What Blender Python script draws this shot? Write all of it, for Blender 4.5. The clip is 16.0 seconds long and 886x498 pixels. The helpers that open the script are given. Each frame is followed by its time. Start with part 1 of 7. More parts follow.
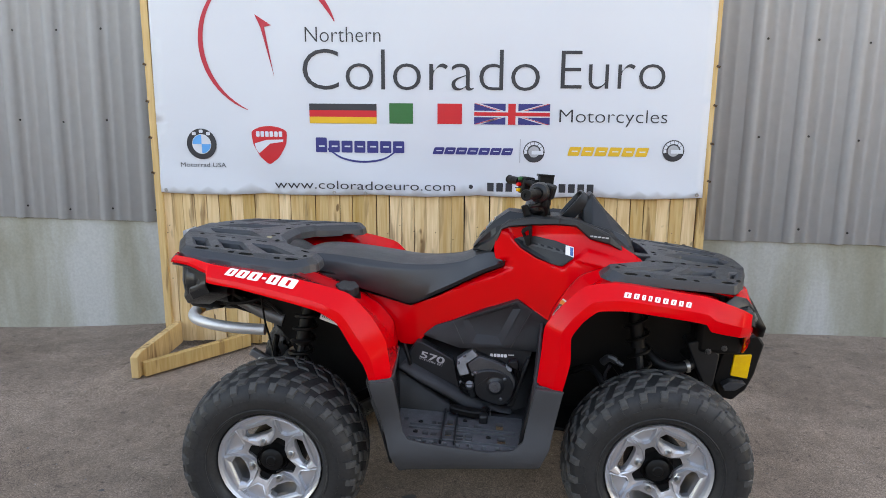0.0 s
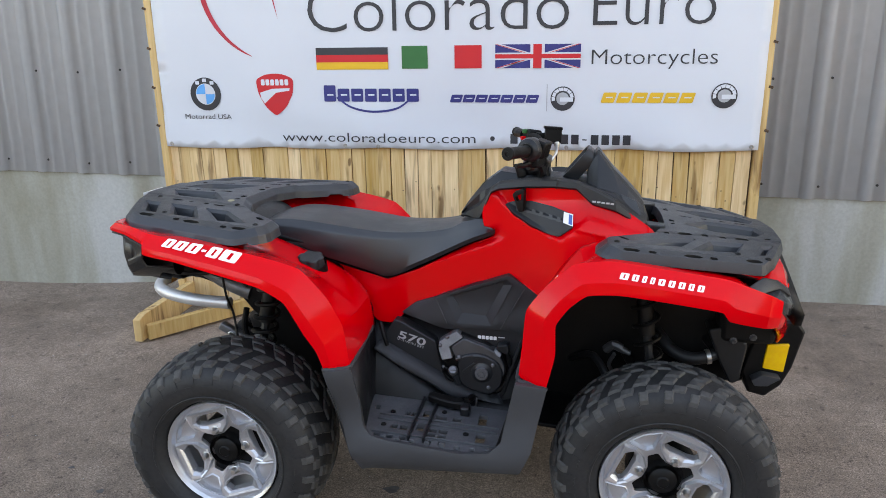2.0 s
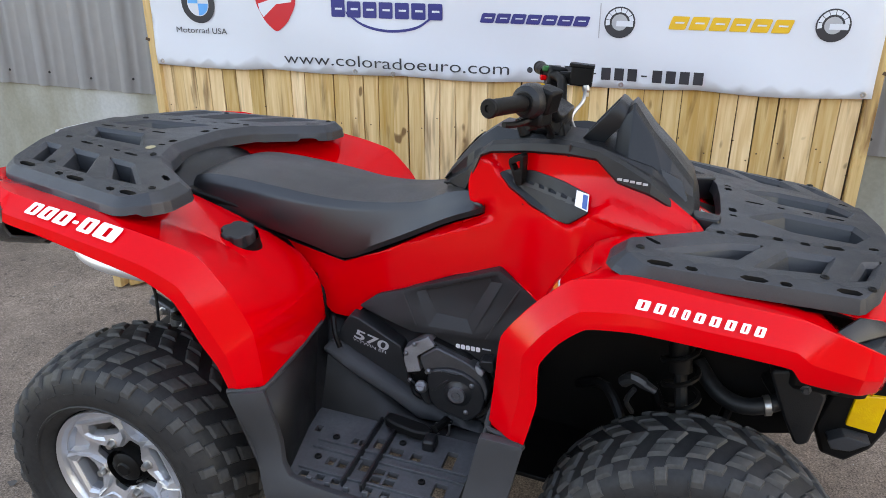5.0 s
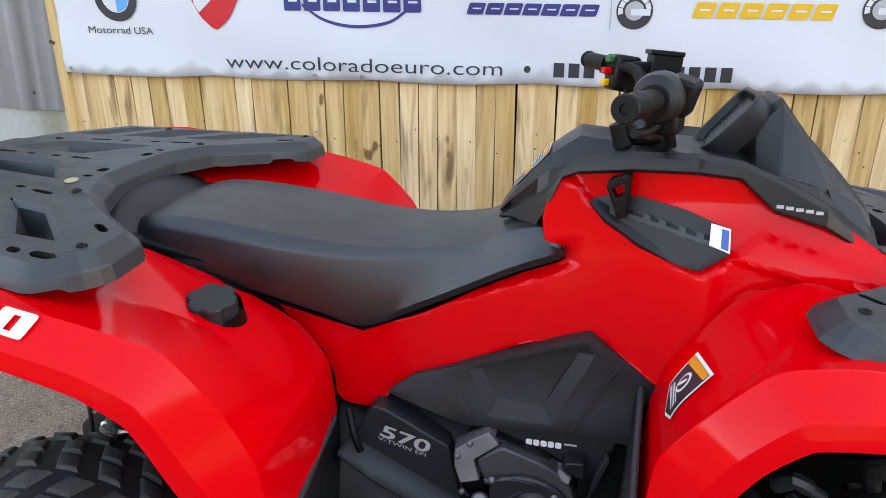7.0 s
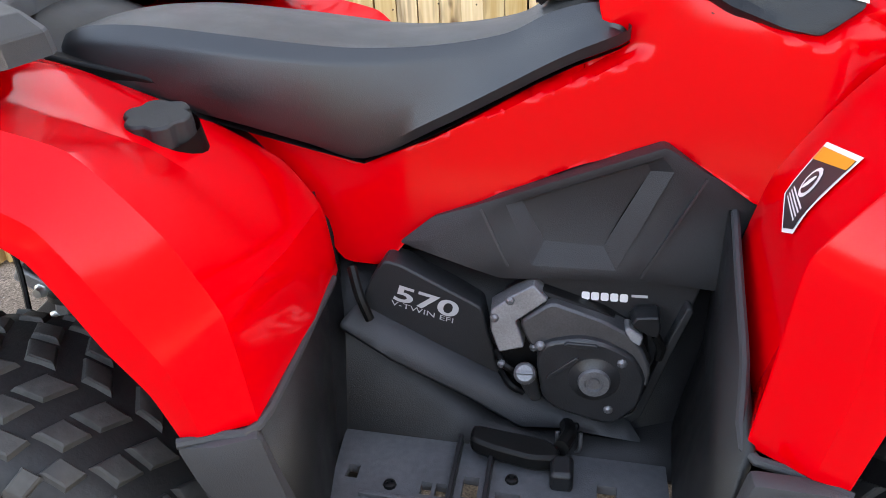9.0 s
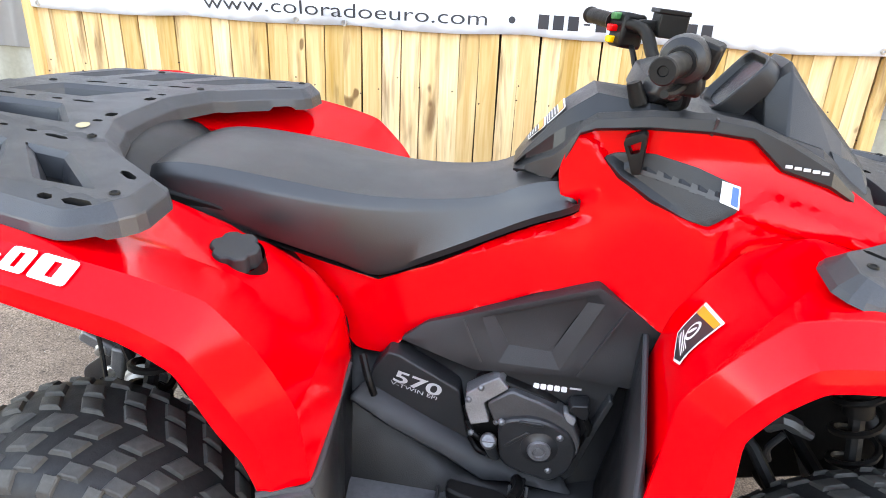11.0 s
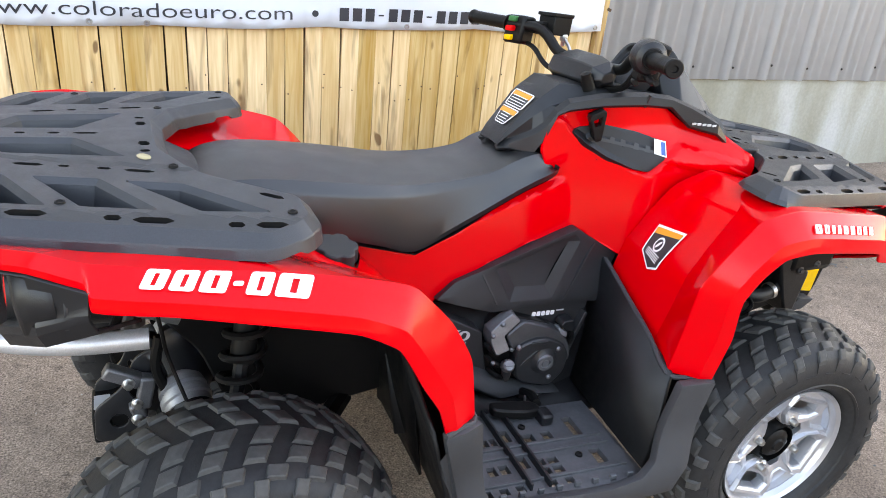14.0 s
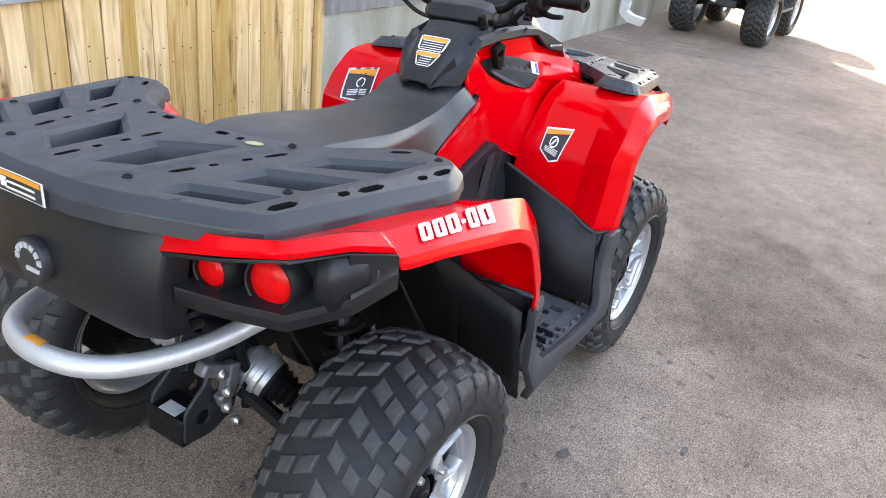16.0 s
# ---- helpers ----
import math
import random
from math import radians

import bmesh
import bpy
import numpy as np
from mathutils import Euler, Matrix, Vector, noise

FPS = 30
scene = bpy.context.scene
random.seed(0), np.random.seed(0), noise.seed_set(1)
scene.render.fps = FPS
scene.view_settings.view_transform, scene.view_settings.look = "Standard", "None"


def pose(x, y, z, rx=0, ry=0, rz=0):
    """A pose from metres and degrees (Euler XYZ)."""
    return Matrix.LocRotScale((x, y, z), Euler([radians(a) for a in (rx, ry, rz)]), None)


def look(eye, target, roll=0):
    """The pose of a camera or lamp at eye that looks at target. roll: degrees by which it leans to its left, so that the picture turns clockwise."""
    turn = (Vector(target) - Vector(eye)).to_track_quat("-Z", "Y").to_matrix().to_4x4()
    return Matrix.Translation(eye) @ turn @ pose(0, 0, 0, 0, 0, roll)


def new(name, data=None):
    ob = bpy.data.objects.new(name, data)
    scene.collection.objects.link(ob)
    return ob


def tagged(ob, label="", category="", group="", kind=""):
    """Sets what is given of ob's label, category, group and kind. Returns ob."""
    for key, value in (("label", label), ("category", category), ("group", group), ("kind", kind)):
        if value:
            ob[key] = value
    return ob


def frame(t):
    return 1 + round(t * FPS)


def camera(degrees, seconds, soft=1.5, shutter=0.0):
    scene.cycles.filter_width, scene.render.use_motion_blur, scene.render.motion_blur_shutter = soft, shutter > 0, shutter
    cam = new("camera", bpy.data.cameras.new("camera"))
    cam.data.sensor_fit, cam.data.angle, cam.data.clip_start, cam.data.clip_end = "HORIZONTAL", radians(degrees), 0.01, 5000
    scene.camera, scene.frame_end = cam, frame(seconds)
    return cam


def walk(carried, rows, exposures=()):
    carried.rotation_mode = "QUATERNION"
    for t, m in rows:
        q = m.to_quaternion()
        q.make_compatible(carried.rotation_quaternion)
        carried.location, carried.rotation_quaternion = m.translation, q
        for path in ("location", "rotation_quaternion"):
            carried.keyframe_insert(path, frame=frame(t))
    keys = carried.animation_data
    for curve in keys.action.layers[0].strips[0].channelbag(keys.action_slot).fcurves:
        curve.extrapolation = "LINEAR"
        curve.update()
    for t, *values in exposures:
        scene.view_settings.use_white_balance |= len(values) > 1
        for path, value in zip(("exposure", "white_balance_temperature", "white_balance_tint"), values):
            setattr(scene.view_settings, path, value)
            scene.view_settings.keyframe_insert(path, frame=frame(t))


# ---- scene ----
cam = camera(60.9, 16.0, soft=0.9)
PATH = [
    (0, (0.135, -2.779, 1.564), (-0.016, -0.835, 1.117), 0.3),
    (0.5, (0.198, -2.745, 1.551), (-0.03, -0.822, 1.053), 0.4),
    (1, (0.272, -2.673, 1.552), (0.014, -0.768, 1.0), 0.1),
    (1.5, (0.341, -2.51, 1.55), (0.005, -0.626, 0.971), 0.3),
    (2, (0.418, -2.372, 1.541), (0.059, -0.492, 0.958), -1.0),
    (2.5, (0.506, -2.254, 1.528), (0.02, -0.411, 0.922), -1.4),
    (3, (0.615, -2.146, 1.53), (0.031, -0.343, 0.892), -0.6),
    (3.5, (0.646, -2.035, 1.512), (0.03, -0.262, 0.822), -1.0),
    (4, (0.58, -1.891, 1.506), (0.029, -0.11, 0.781), 0.7),
    (4.2, (0.564, -1.848, 1.503), (0.036, -0.062, 0.774), 1.0),
    (6.3, (0.446, -1.44, 1.468), (-0.131, 0.264, 0.595), -1.9),
    (6.5, (0.384, -1.394, 1.45), (-0.149, 0.34, 0.61), -1.5),
    (7, (0.166, -1.275, 1.376), (-0.175, 0.544, 0.62), -0.0),
    (7.5, (0.083, -1.16, 1.216), (-0.222, 0.694, 0.532), 0.0),
    (8, (0.078, -1.092, 1.105), (-0.307, 0.679, 0.255), -3.5),
    (8.2, (0.083, -1.071, 1.096), (-0.274, 0.679, 0.193), -4.0),
    (10.3, (0.096, -1.158, 1.144), (-0.16, 0.604, 0.232), 0.7),
    (10.5, (0.055, -1.224, 1.208), (-0.142, 0.557, 0.32), 2.7),
    (11, (0.055, -1.322, 1.394), (-0.139, 0.463, 0.513), 2.6),
    (11.5, (0.052, -1.479, 1.449), (-0.033, 0.337, 0.616), 1.6),
    (12, (-0.005, -1.621, 1.495), (-0.044, 0.196, 0.66), -0.6),
    (12.5, (-0.122, -1.68, 1.495), (-0.065, 0.128, 0.643), 1.3),
    (13, (-0.348, -1.688, 1.491), (-0.071, 0.098, 0.635), 3.5),
    (13.5, (-0.526, -1.587, 1.474), (-0.139, 0.155, 0.571), 3.3),
    (14, (-0.731, -1.469, 1.468), (0.025, 0.158, 0.584), 6.0),
    (14.5, (-1.009, -1.422, 1.463), (-0.015, 0.045, 0.534), 4.7),
    (15, (-1.193, -1.348, 1.454), (-0.008, -0.021, 0.54), 6.0),
    (15.5, (-1.373, -1.219, 1.467), (-0.039, -0.054, 0.538), 5.7),
    (16, (-1.611, -1.083, 1.478), (-0.068, -0.205, 0.557), 7.3),
]
# white balance and exposure drift of the phone
EXPO = [(t, e, k, 16) for t, e, k in ((0.0, 2.62, 9250), (4.0, 2.72, 9250), (7.0, 2.9, 9350), (8.0, 2.98, 9450), (10.3, 4.15, 9700), (10.6, 4.25, 9750), (11.0, 3.93, 9950), (11.5, 3.6, 10050), (12.5, 3.33, 10350), (13.5, 3.38, 10050), (14.0, 3.4, 9650), (16.0, 3.31, 8850))]
walk(cam, [(t, look(eye, target, roll)) for t, eye, target, roll in PATH], EXPO)

# ---- sky and sun: the yard lies in the building's shade, the sun stands behind its far end ----
SUN_AZ, SUN_EL = radians(45), radians(31)
world = bpy.data.worlds.new("sky")
scene.world = world
world.use_nodes = True
wn = world.node_tree
wn.nodes.clear()
sky = wn.nodes.new("ShaderNodeTexSky")
sky.sky_type = "NISHITA"
sky.sun_disc = False
sky.sun_elevation = SUN_EL
sky.sun_rotation = radians(90) - SUN_AZ
sky.dust_density = 1.2
sky.air_density = 1.0
back = wn.nodes.new("ShaderNodeBackground")
back.inputs["Strength"].default_value = 0.15
sky_out = wn.nodes.new("ShaderNodeOutputWorld")
wn.links.new(sky.outputs[0], back.inputs[0])
wn.links.new(back.outputs[0], sky_out.inputs[0])

sun_data = bpy.data.lights.new("sun", "SUN")
sun_data.energy, sun_data.angle, sun_data.color = 4.0, radians(0.5), (1.0, 0.94, 0.85)
sun = new("sun", sun_data)
sun.matrix_world = look((8 * math.cos(SUN_AZ) * math.cos(SUN_EL), 8 * math.sin(SUN_AZ) * math.cos(SUN_EL), 8 * math.sin(SUN_EL)), (0, 0, 0))


# ---- materials ----
def node_mat(name, base, rough=0.5, metal=0.0, spec=0.5, second=None, scale=8.0, fine=0.0, fine_scale=400.0, bump=0.0, bump_scale=300.0,
             rough_var=0.0, per_piece=0.0, coat=0.0):
    """Principled material: two colours mixed by large noise, fine grain in the colour, bump grain and uneven gloss."""
    m = bpy.data.materials.new(name)
    m.use_nodes = True
    nt = m.node_tree
    b = nt.nodes["Principled BSDF"]
    b.inputs["Roughness"].default_value, b.inputs["Metallic"].default_value = rough, metal
    b.inputs["Specular IOR Level"].default_value = spec
    b.inputs["Coat Weight"].default_value = coat
    b.inputs["Coat Roughness"].default_value = 0.12
    co = nt.nodes.new("ShaderNodeTexCoord")
    col = nt.nodes.new("ShaderNodeRGB")
    col.outputs[0].default_value = (*base, 1)
    out = col.outputs[0]

    def noise_node(sc, detail=4.0):
        n = nt.nodes.new("ShaderNodeTexNoise")
        n.inputs["Scale"].default_value, n.inputs["Detail"].default_value = sc, detail
        nt.links.new(co.outputs["Object"], n.inputs["Vector"])
        return n

    def ramp(src, lo, hi):
        r = nt.nodes.new("ShaderNodeMapRange")
        r.inputs["From Min"].default_value, r.inputs["From Max"].default_value = 0.3, 0.7
        r.inputs["To Min"].default_value, r.inputs["To Max"].default_value = lo, hi
        nt.links.new(src, r.inputs["Value"])
        return r.outputs[0]

    if second:
        mx = nt.nodes.new("ShaderNodeMix")
        mx.data_type = "RGBA"
        nt.links.new(ramp(noise_node(scale).outputs["Fac"], 0, 1), mx.inputs["Factor"])
        nt.links.new(out, mx.inputs["A"])
        mx.inputs["B"].default_value = (*second, 1)
        out = mx.outputs["Result"]
    if fine or per_piece:
        hs = nt.nodes.new("ShaderNodeHueSaturation")
        if fine:
            val = ramp(noise_node(fine_scale, 2.0).outputs["Fac"], 1 - fine, 1 + fine)
        if per_piece:
            oi = nt.nodes.new("ShaderNodeObjectInfo")
            mr = nt.nodes.new("ShaderNodeMapRange")
            mr.inputs["To Min"].default_value, mr.inputs["To Max"].default_value = 1 - per_piece, 1 + per_piece
            nt.links.new(oi.outputs["Random"], mr.inputs["Value"])
            if fine:
                mul = nt.nodes.new("ShaderNodeMath")
                mul.operation = "MULTIPLY"
                nt.links.new(val, mul.inputs[0])
                nt.links.new(mr.outputs[0], mul.inputs[1])
                val = mul.outputs[0]
            else:
                val = mr.outputs[0]
        nt.links.new(val, hs.inputs["Value"])
        nt.links.new(out, hs.inputs["Color"])
        out = hs.outputs[0]
    nt.links.new(out, b.inputs["Base Color"])
    if rough_var:
        nt.links.new(ramp(noise_node(scale * 2.3, 6).outputs["Fac"], rough - rough_var, rough + rough_var), b.inputs["Roughness"])
    if bump:
        bp = nt.nodes.new("ShaderNodeBump")
        bp.inputs["Strength"].default_value, bp.inputs["Distance"].default_value = bump, 0.002
        nt.links.new(noise_node(bump_scale, 3).outputs["Fac"], bp.inputs["Height"])
        nt.links.new(bp.outputs[0], b.inputs["Normal"])
    return m


M = {}
M["red"] = node_mat("red_plastic", (0.74, 0.0008, 0.0045), 0.10, spec=0.20, second=(0.69, 0.0009, 0.005), scale=3, bump=0.02, bump_scale=60, rough_var=0.03)
M["rack"] = node_mat("rack_plastic", (0.027, 0.0298, 0.0345), 0.42, spec=0.5, second=(0.021, 0.0232, 0.027), scale=9, fine=0.1, bump=0.25, bump_scale=700, rough_var=0.06)
M["dark"] = node_mat("dark_plastic", (0.0105, 0.0113, 0.013), 0.38, spec=0.4, second=(0.008, 0.0085, 0.0098), scale=7, bump=0.25, bump_scale=800, rough_var=0.06)
M["cover"] = node_mat("cover_plastic", (0.019, 0.0198, 0.022), 0.48, spec=0.38, second=(0.0155, 0.0162, 0.018), scale=7, fine=0.06, bump=0.3, bump_scale=900, rough_var=0.06)
M["well"] = node_mat("well_plastic", (0.0088, 0.009, 0.0098), 0.5, spec=0.36, second=(0.0068, 0.0068, 0.0075), scale=9, fine=0.08, bump=0.3, bump_scale=700, rough_var=0.08)
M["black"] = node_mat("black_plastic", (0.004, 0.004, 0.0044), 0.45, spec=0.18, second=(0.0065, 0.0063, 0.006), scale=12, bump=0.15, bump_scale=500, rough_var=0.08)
M["guard"] = node_mat("guard_plastic", (0.042, 0.0437, 0.0475), 0.55, spec=0.3, second=(0.035, 0.036, 0.039), scale=6, bump=0.3, bump_scale=700, rough_var=0.05)
M["board"] = node_mat("board_plastic", (0.074, 0.077, 0.083), 0.5, spec=0.35, second=(0.056, 0.058, 0.063), scale=14, fine=0.12, fine_scale=120, bump=0.3, bump_scale=500, rough_var=0.08)
M["seat"] = node_mat("seat_vinyl", (0.008, 0.0086, 0.010), 0.38, spec=0.75, second=(0.0115, 0.0118, 0.013), scale=5, bump=0.16, bump_scale=900, rough_var=0.05)
M["tyre"] = node_mat("tyre_rubber", (0.0165, 0.0167, 0.0173), 0.55, spec=0.30, second=(0.025, 0.0247, 0.025), scale=9, fine=0.15, fine_scale=90, bump=0.2, bump_scale=250, rough_var=0.1)
M["tread"] = node_mat("dusty_tread", (0.042, 0.0412, 0.040), 0.6, spec=0.34, second=(0.060, 0.0585, 0.056), scale=7, fine=0.15, fine_scale=90, bump=0.2, bump_scale=250, rough_var=0.08)
M["alloy"] = node_mat("cast_alloy", (0.56, 0.57, 0.60), 0.36, metal=0.75, second=(0.49, 0.50, 0.53), scale=14, bump=0.06, bump_scale=400, rough_var=0.06)
M["cast"] = node_mat("dark_casting", (0.075, 0.076, 0.08), 0.42, metal=0.5, second=(0.055, 0.056, 0.06), scale=25, fine=0.12, bump=0.2, bump_scale=500)
M["alloy_dull"] = node_mat("dull_alloy", (0.20, 0.20, 0.21), 0.42, metal=0.55, second=(0.14, 0.14, 0.145), scale=25, fine=0.15, bump=0.2, bump_scale=500)
M["alloy_cup"] = node_mat("bright_alloy", (0.42, 0.42, 0.43), 0.42, metal=0.6, second=(0.3, 0.3, 0.31), scale=30, fine=0.1, bump=0.1)
M["tube"] = node_mat("brushed_tube", (0.62, 0.62, 0.63), 0.46, metal=0.6, second=(0.54, 0.54, 0.55), scale=20, fine=0.08, bump=0.05, rough_var=0.08)
M["steel"] = node_mat("zinc_steel", (0.55, 0.54, 0.52), 0.35, metal=0.9, second=(0.4, 0.39, 0.37), scale=40)
M["engine"] = node_mat("engine_cover", (0.016, 0.0165, 0.018), 0.36, second=(0.024, 0.024, 0.026), scale=30, bump=0.2, bump_scale=400)
M["white"] = node_mat("white_print", (0.82, 0.82, 0.82), 0.4, second=(0.78, 0.78, 0.78), scale=30)
M["silver_print"] = node_mat("silver_print", (0.5, 0.5, 0.51), 0.35, second=(0.44, 0.44, 0.45), scale=30)
M["orange"] = node_mat("orange_print", (0.8, 0.3, 0.03), 0.4)
M["ink"] = node_mat("black_print", (0.02, 0.02, 0.022), 0.45, second=(0.03, 0.03, 0.033), scale=20)
M["blue_print"] = node_mat("blue_print", (0.02, 0.1, 0.35), 0.4)
M["yellow"] = node_mat("amber_reflector", (0.85, 0.5, 0.01), 0.25, second=(0.8, 0.42, 0.01), scale=60, bump=0.3, bump_scale=300)
M["lens"] = node_mat("red_lens", (0.8, 0.006, 0.008), 0.15, spec=0.2, second=(0.6, 0.004, 0.005), scale=60, bump=0.35, bump_scale=220)
M["clear"] = node_mat("clear_lens", (0.03, 0.032, 0.035), 0.15, spec=0.4)
M["screen"] = node_mat("gauge_glass", (0.012, 0.013, 0.015), 0.25, spec=0.25)
M["banner"] = node_mat("banner_vinyl", (0.6, 0.62, 0.66), 0.5, second=(0.56, 0.58, 0.63), scale=1.2, bump=0.08, bump_scale=6)
M["banner_ink"] = node_mat("banner_black", (0.02, 0.022, 0.028), 0.5, second=(0.03, 0.03, 0.036), scale=8)
M["banner_red"] = node_mat("banner_red", (0.5, 0.015, 0.035), 0.5, second=(0.44, 0.012, 0.03), scale=8)
M["banner_flagred"] = node_mat("banner_flag_red", (0.62, 0.01, 0.015), 0.5, second=(0.56, 0.01, 0.02), scale=8)
M["banner_green"] = node_mat("banner_green", (0.01, 0.14, 0.035), 0.5, second=(0.012, 0.12, 0.03), scale=8)
M["banner_gold"] = node_mat("banner_gold", (0.75, 0.43, 0.02), 0.5, second=(0.68, 0.38, 0.02), scale=8)
M["banner_navy"] = node_mat("banner_navy", (0.02, 0.025, 0.17), 0.5, second=(0.018, 0.022, 0.15), scale=8)
M["banner_sky"] = node_mat("banner_sky", (0.06, 0.35, 0.72), 0.5, second=(0.05, 0.32, 0.68), scale=8)
M["banner_grey"] = node_mat("banner_grey", (0.4, 0.41, 0.43), 0.5, second=(0.3, 0.31, 0.33), scale=12)
M["bark"] = node_mat("dark_bark", (0.09, 0.045, 0.02), 0.8, second=(0.05, 0.028, 0.015), scale=30, bump=0.5, bump_scale=80)


def wood_mat(name, light, deep, dark):
    """Rough-sawn pine: grain along z, knots, each board its own tone."""
    m = bpy.data.materials.new(name)
    m.use_nodes = True
    nt = m.node_tree
    b = nt.nodes["Principled BSDF"]
    b.inputs["Roughness"].default_value = 0.72
    b.inputs["Specular IOR Level"].default_value = 0.25
    co = nt.nodes.new("ShaderNodeTexCoord")
    oi = nt.nodes.new("ShaderNodeObjectInfo")
    off = nt.nodes.new("ShaderNodeVectorMath")
    off.operation = "SCALE"
    off.inputs[0].default_value = (37.0, 11.0, 53.0)
    nt.links.new(oi.outputs["Random"], off.inputs["Scale"])
    add = nt.nodes.new("ShaderNodeVectorMath")
    nt.links.new(co.outputs["Object"], add.inputs[0])
    nt.links.new(off.outputs[0], add.inputs[1])

    def tex(scale, stretch, detail, dist=0.0):
        mp = nt.nodes.new("ShaderNodeMapping")
        mp.inputs["Scale"].default_value = stretch
        nt.links.new(add.outputs[0], mp.inputs["Vector"])
        n = nt.nodes.new("ShaderNodeTexNoise")
        n.inputs["Scale"].default_value, n.inputs["Detail"].default_value, n.inputs["Distortion"].default_value = scale, detail, dist
        nt.links.new(mp.outputs[0], n.inputs["Vector"])
        return n.outputs["Fac"]

    def mix(fac, a, c):
        mx = nt.nodes.new("ShaderNodeMix")
        mx.data_type = "RGBA"
        nt.links.new(fac, mx.inputs["Factor"])
        for src, key in ((a, "A"), (c, "B")):
            if isinstance(src, tuple):
                mx.inputs[key].default_value = (*src, 1)
            else:
                nt.links.new(src, mx.inputs[key])
        return mx.outputs["Result"]

    def rng(src, a, c, lo=0.0, hi=1.0):
        r = nt.nodes.new("ShaderNodeMapRange")
        for key, v in (("From Min", a), ("From Max", c), ("To Min", lo), ("To Max", hi)):
            r.inputs[key].default_value = v
        nt.links.new(src, r.inputs["Value"])
        return r.outputs[0]

    grain = tex(60, (1, 1, 0.06), 5, 0.6)
    c = mix(rng(grain, 0.3, 0.75), light, deep)
    c = mix(rng(tex(7, (1.0, 1.0, 0.35), 3), 0.52, 0.75, 0, 0.55), c, deep)
    c = mix(rng(tex(16, (1.3, 1.3, 0.16), 4, 0.5), 0.565, 0.72, 0, 0.85), c, dark)
    c = mix(rng(tex(13, (1.2, 1.2, 0.6), 1), 0.74, 0.78, 0, 0.85), c, dark)
    hs = nt.nodes.new("ShaderNodeHueSaturation")
    nt.links.new(c, hs.inputs["Color"])
    nt.links.new(rng(oi.outputs["Random"], 0, 1, 0.70, 1.12), hs.inputs["Value"])
    nt.links.new(rng(oi.outputs["Random"], 0, 1, 1.15, 0.85), hs.inputs["Saturation"])
    nt.links.new(hs.outputs[0], b.inputs["Base Color"])
    bp = nt.nodes.new("ShaderNodeBump")
    bp.inputs["Strength"].default_value, bp.inputs["Distance"].default_value = 0.35, 0.002
    nt.links.new(grain, bp.inputs["Height"])
    nt.links.new(bp.outputs[0], b.inputs["Normal"])
    return m


M["pine"] = wood_mat("pine_board", (0.80, 0.575, 0.31), (0.58, 0.34, 0.13), (0.16, 0.075, 0.03))
M["pine_edge"] = wood_mat("pine_frame", (0.74, 0.51, 0.245), (0.58, 0.36, 0.14), (0.18, 0.08, 0.03))


def stained_mat(name, stops, rough, streak, grain_scale, bump, streak_stretch, speck=None, spec=0.3, soft=0.0):
    """Large surface: colour stops along stretched stain noise, fine speckle and bump, at real size."""
    m = bpy.data.materials.new(name)
    m.use_nodes = True
    nt = m.node_tree
    b = nt.nodes["Principled BSDF"]
    b.inputs["Roughness"].default_value = rough
    b.inputs["Specular IOR Level"].default_value = spec
    co = nt.nodes.new("ShaderNodeTexCoord")
    mp = nt.nodes.new("ShaderNodeMapping")
    mp.inputs["Scale"].default_value = streak_stretch
    nt.links.new(co.outputs["Object"], mp.inputs["Vector"])
    n1 = nt.nodes.new("ShaderNodeTexNoise")
    n1.inputs["Scale"].default_value, n1.inputs["Detail"].default_value, n1.inputs["Distortion"].default_value = streak, 6, 0.4
    nt.links.new(mp.outputs[0], n1.inputs["Vector"])
    cr = nt.nodes.new("ShaderNodeValToRGB")
    els = cr.color_ramp.elements
    for i, (p, c) in enumerate(stops):
        e = els[i] if i < 2 else els.new(p)
        e.position, e.color = p, (*c, 1)
    nt.links.new(n1.outputs["Fac"], cr.inputs[0])
    out = cr.outputs[0]
    n2 = nt.nodes.new("ShaderNodeTexNoise")
    n2.inputs["Scale"].default_value, n2.inputs["Detail"].default_value = grain_scale, 5
    nt.links.new(co.outputs["Object"], n2.inputs["Vector"])
    if speck:
        hs = nt.nodes.new("ShaderNodeHueSaturation")
        r = nt.nodes.new("ShaderNodeMapRange")
        for key, v in (("From Min", 0.3), ("From Max", 0.7), ("To Min", 1 - speck), ("To Max", 1 + speck)):
            r.inputs[key].default_value = v
        nt.links.new(n2.outputs["Fac"], r.inputs["Value"])
        nt.links.new(r.outputs[0], hs.inputs["Value"])
        nt.links.new(out, hs.inputs["Color"])
        out = hs.outputs[0]
    nt.links.new(out, b.inputs["Base Color"])
    bp = nt.nodes.new("ShaderNodeBump")
    bp.inputs["Strength"].default_value, bp.inputs["Distance"].default_value = bump, 0.004
    nt.links.new(n2.outputs["Fac"], bp.inputs["Height"])
    nt.links.new(bp.outputs[0], b.inputs["Normal"])
    return m


M["asphalt"] = stained_mat("old_asphalt", [(0.3, (0.206, 0.153, 0.117)), (0.7, (0.29, 0.222, 0.175)), (0.5, (0.247, 0.187, 0.146))], 0.92, 0.9, 190, 0.35, (1, 1, 1), 0.6, 0.12)
am = M["asphalt"].node_tree


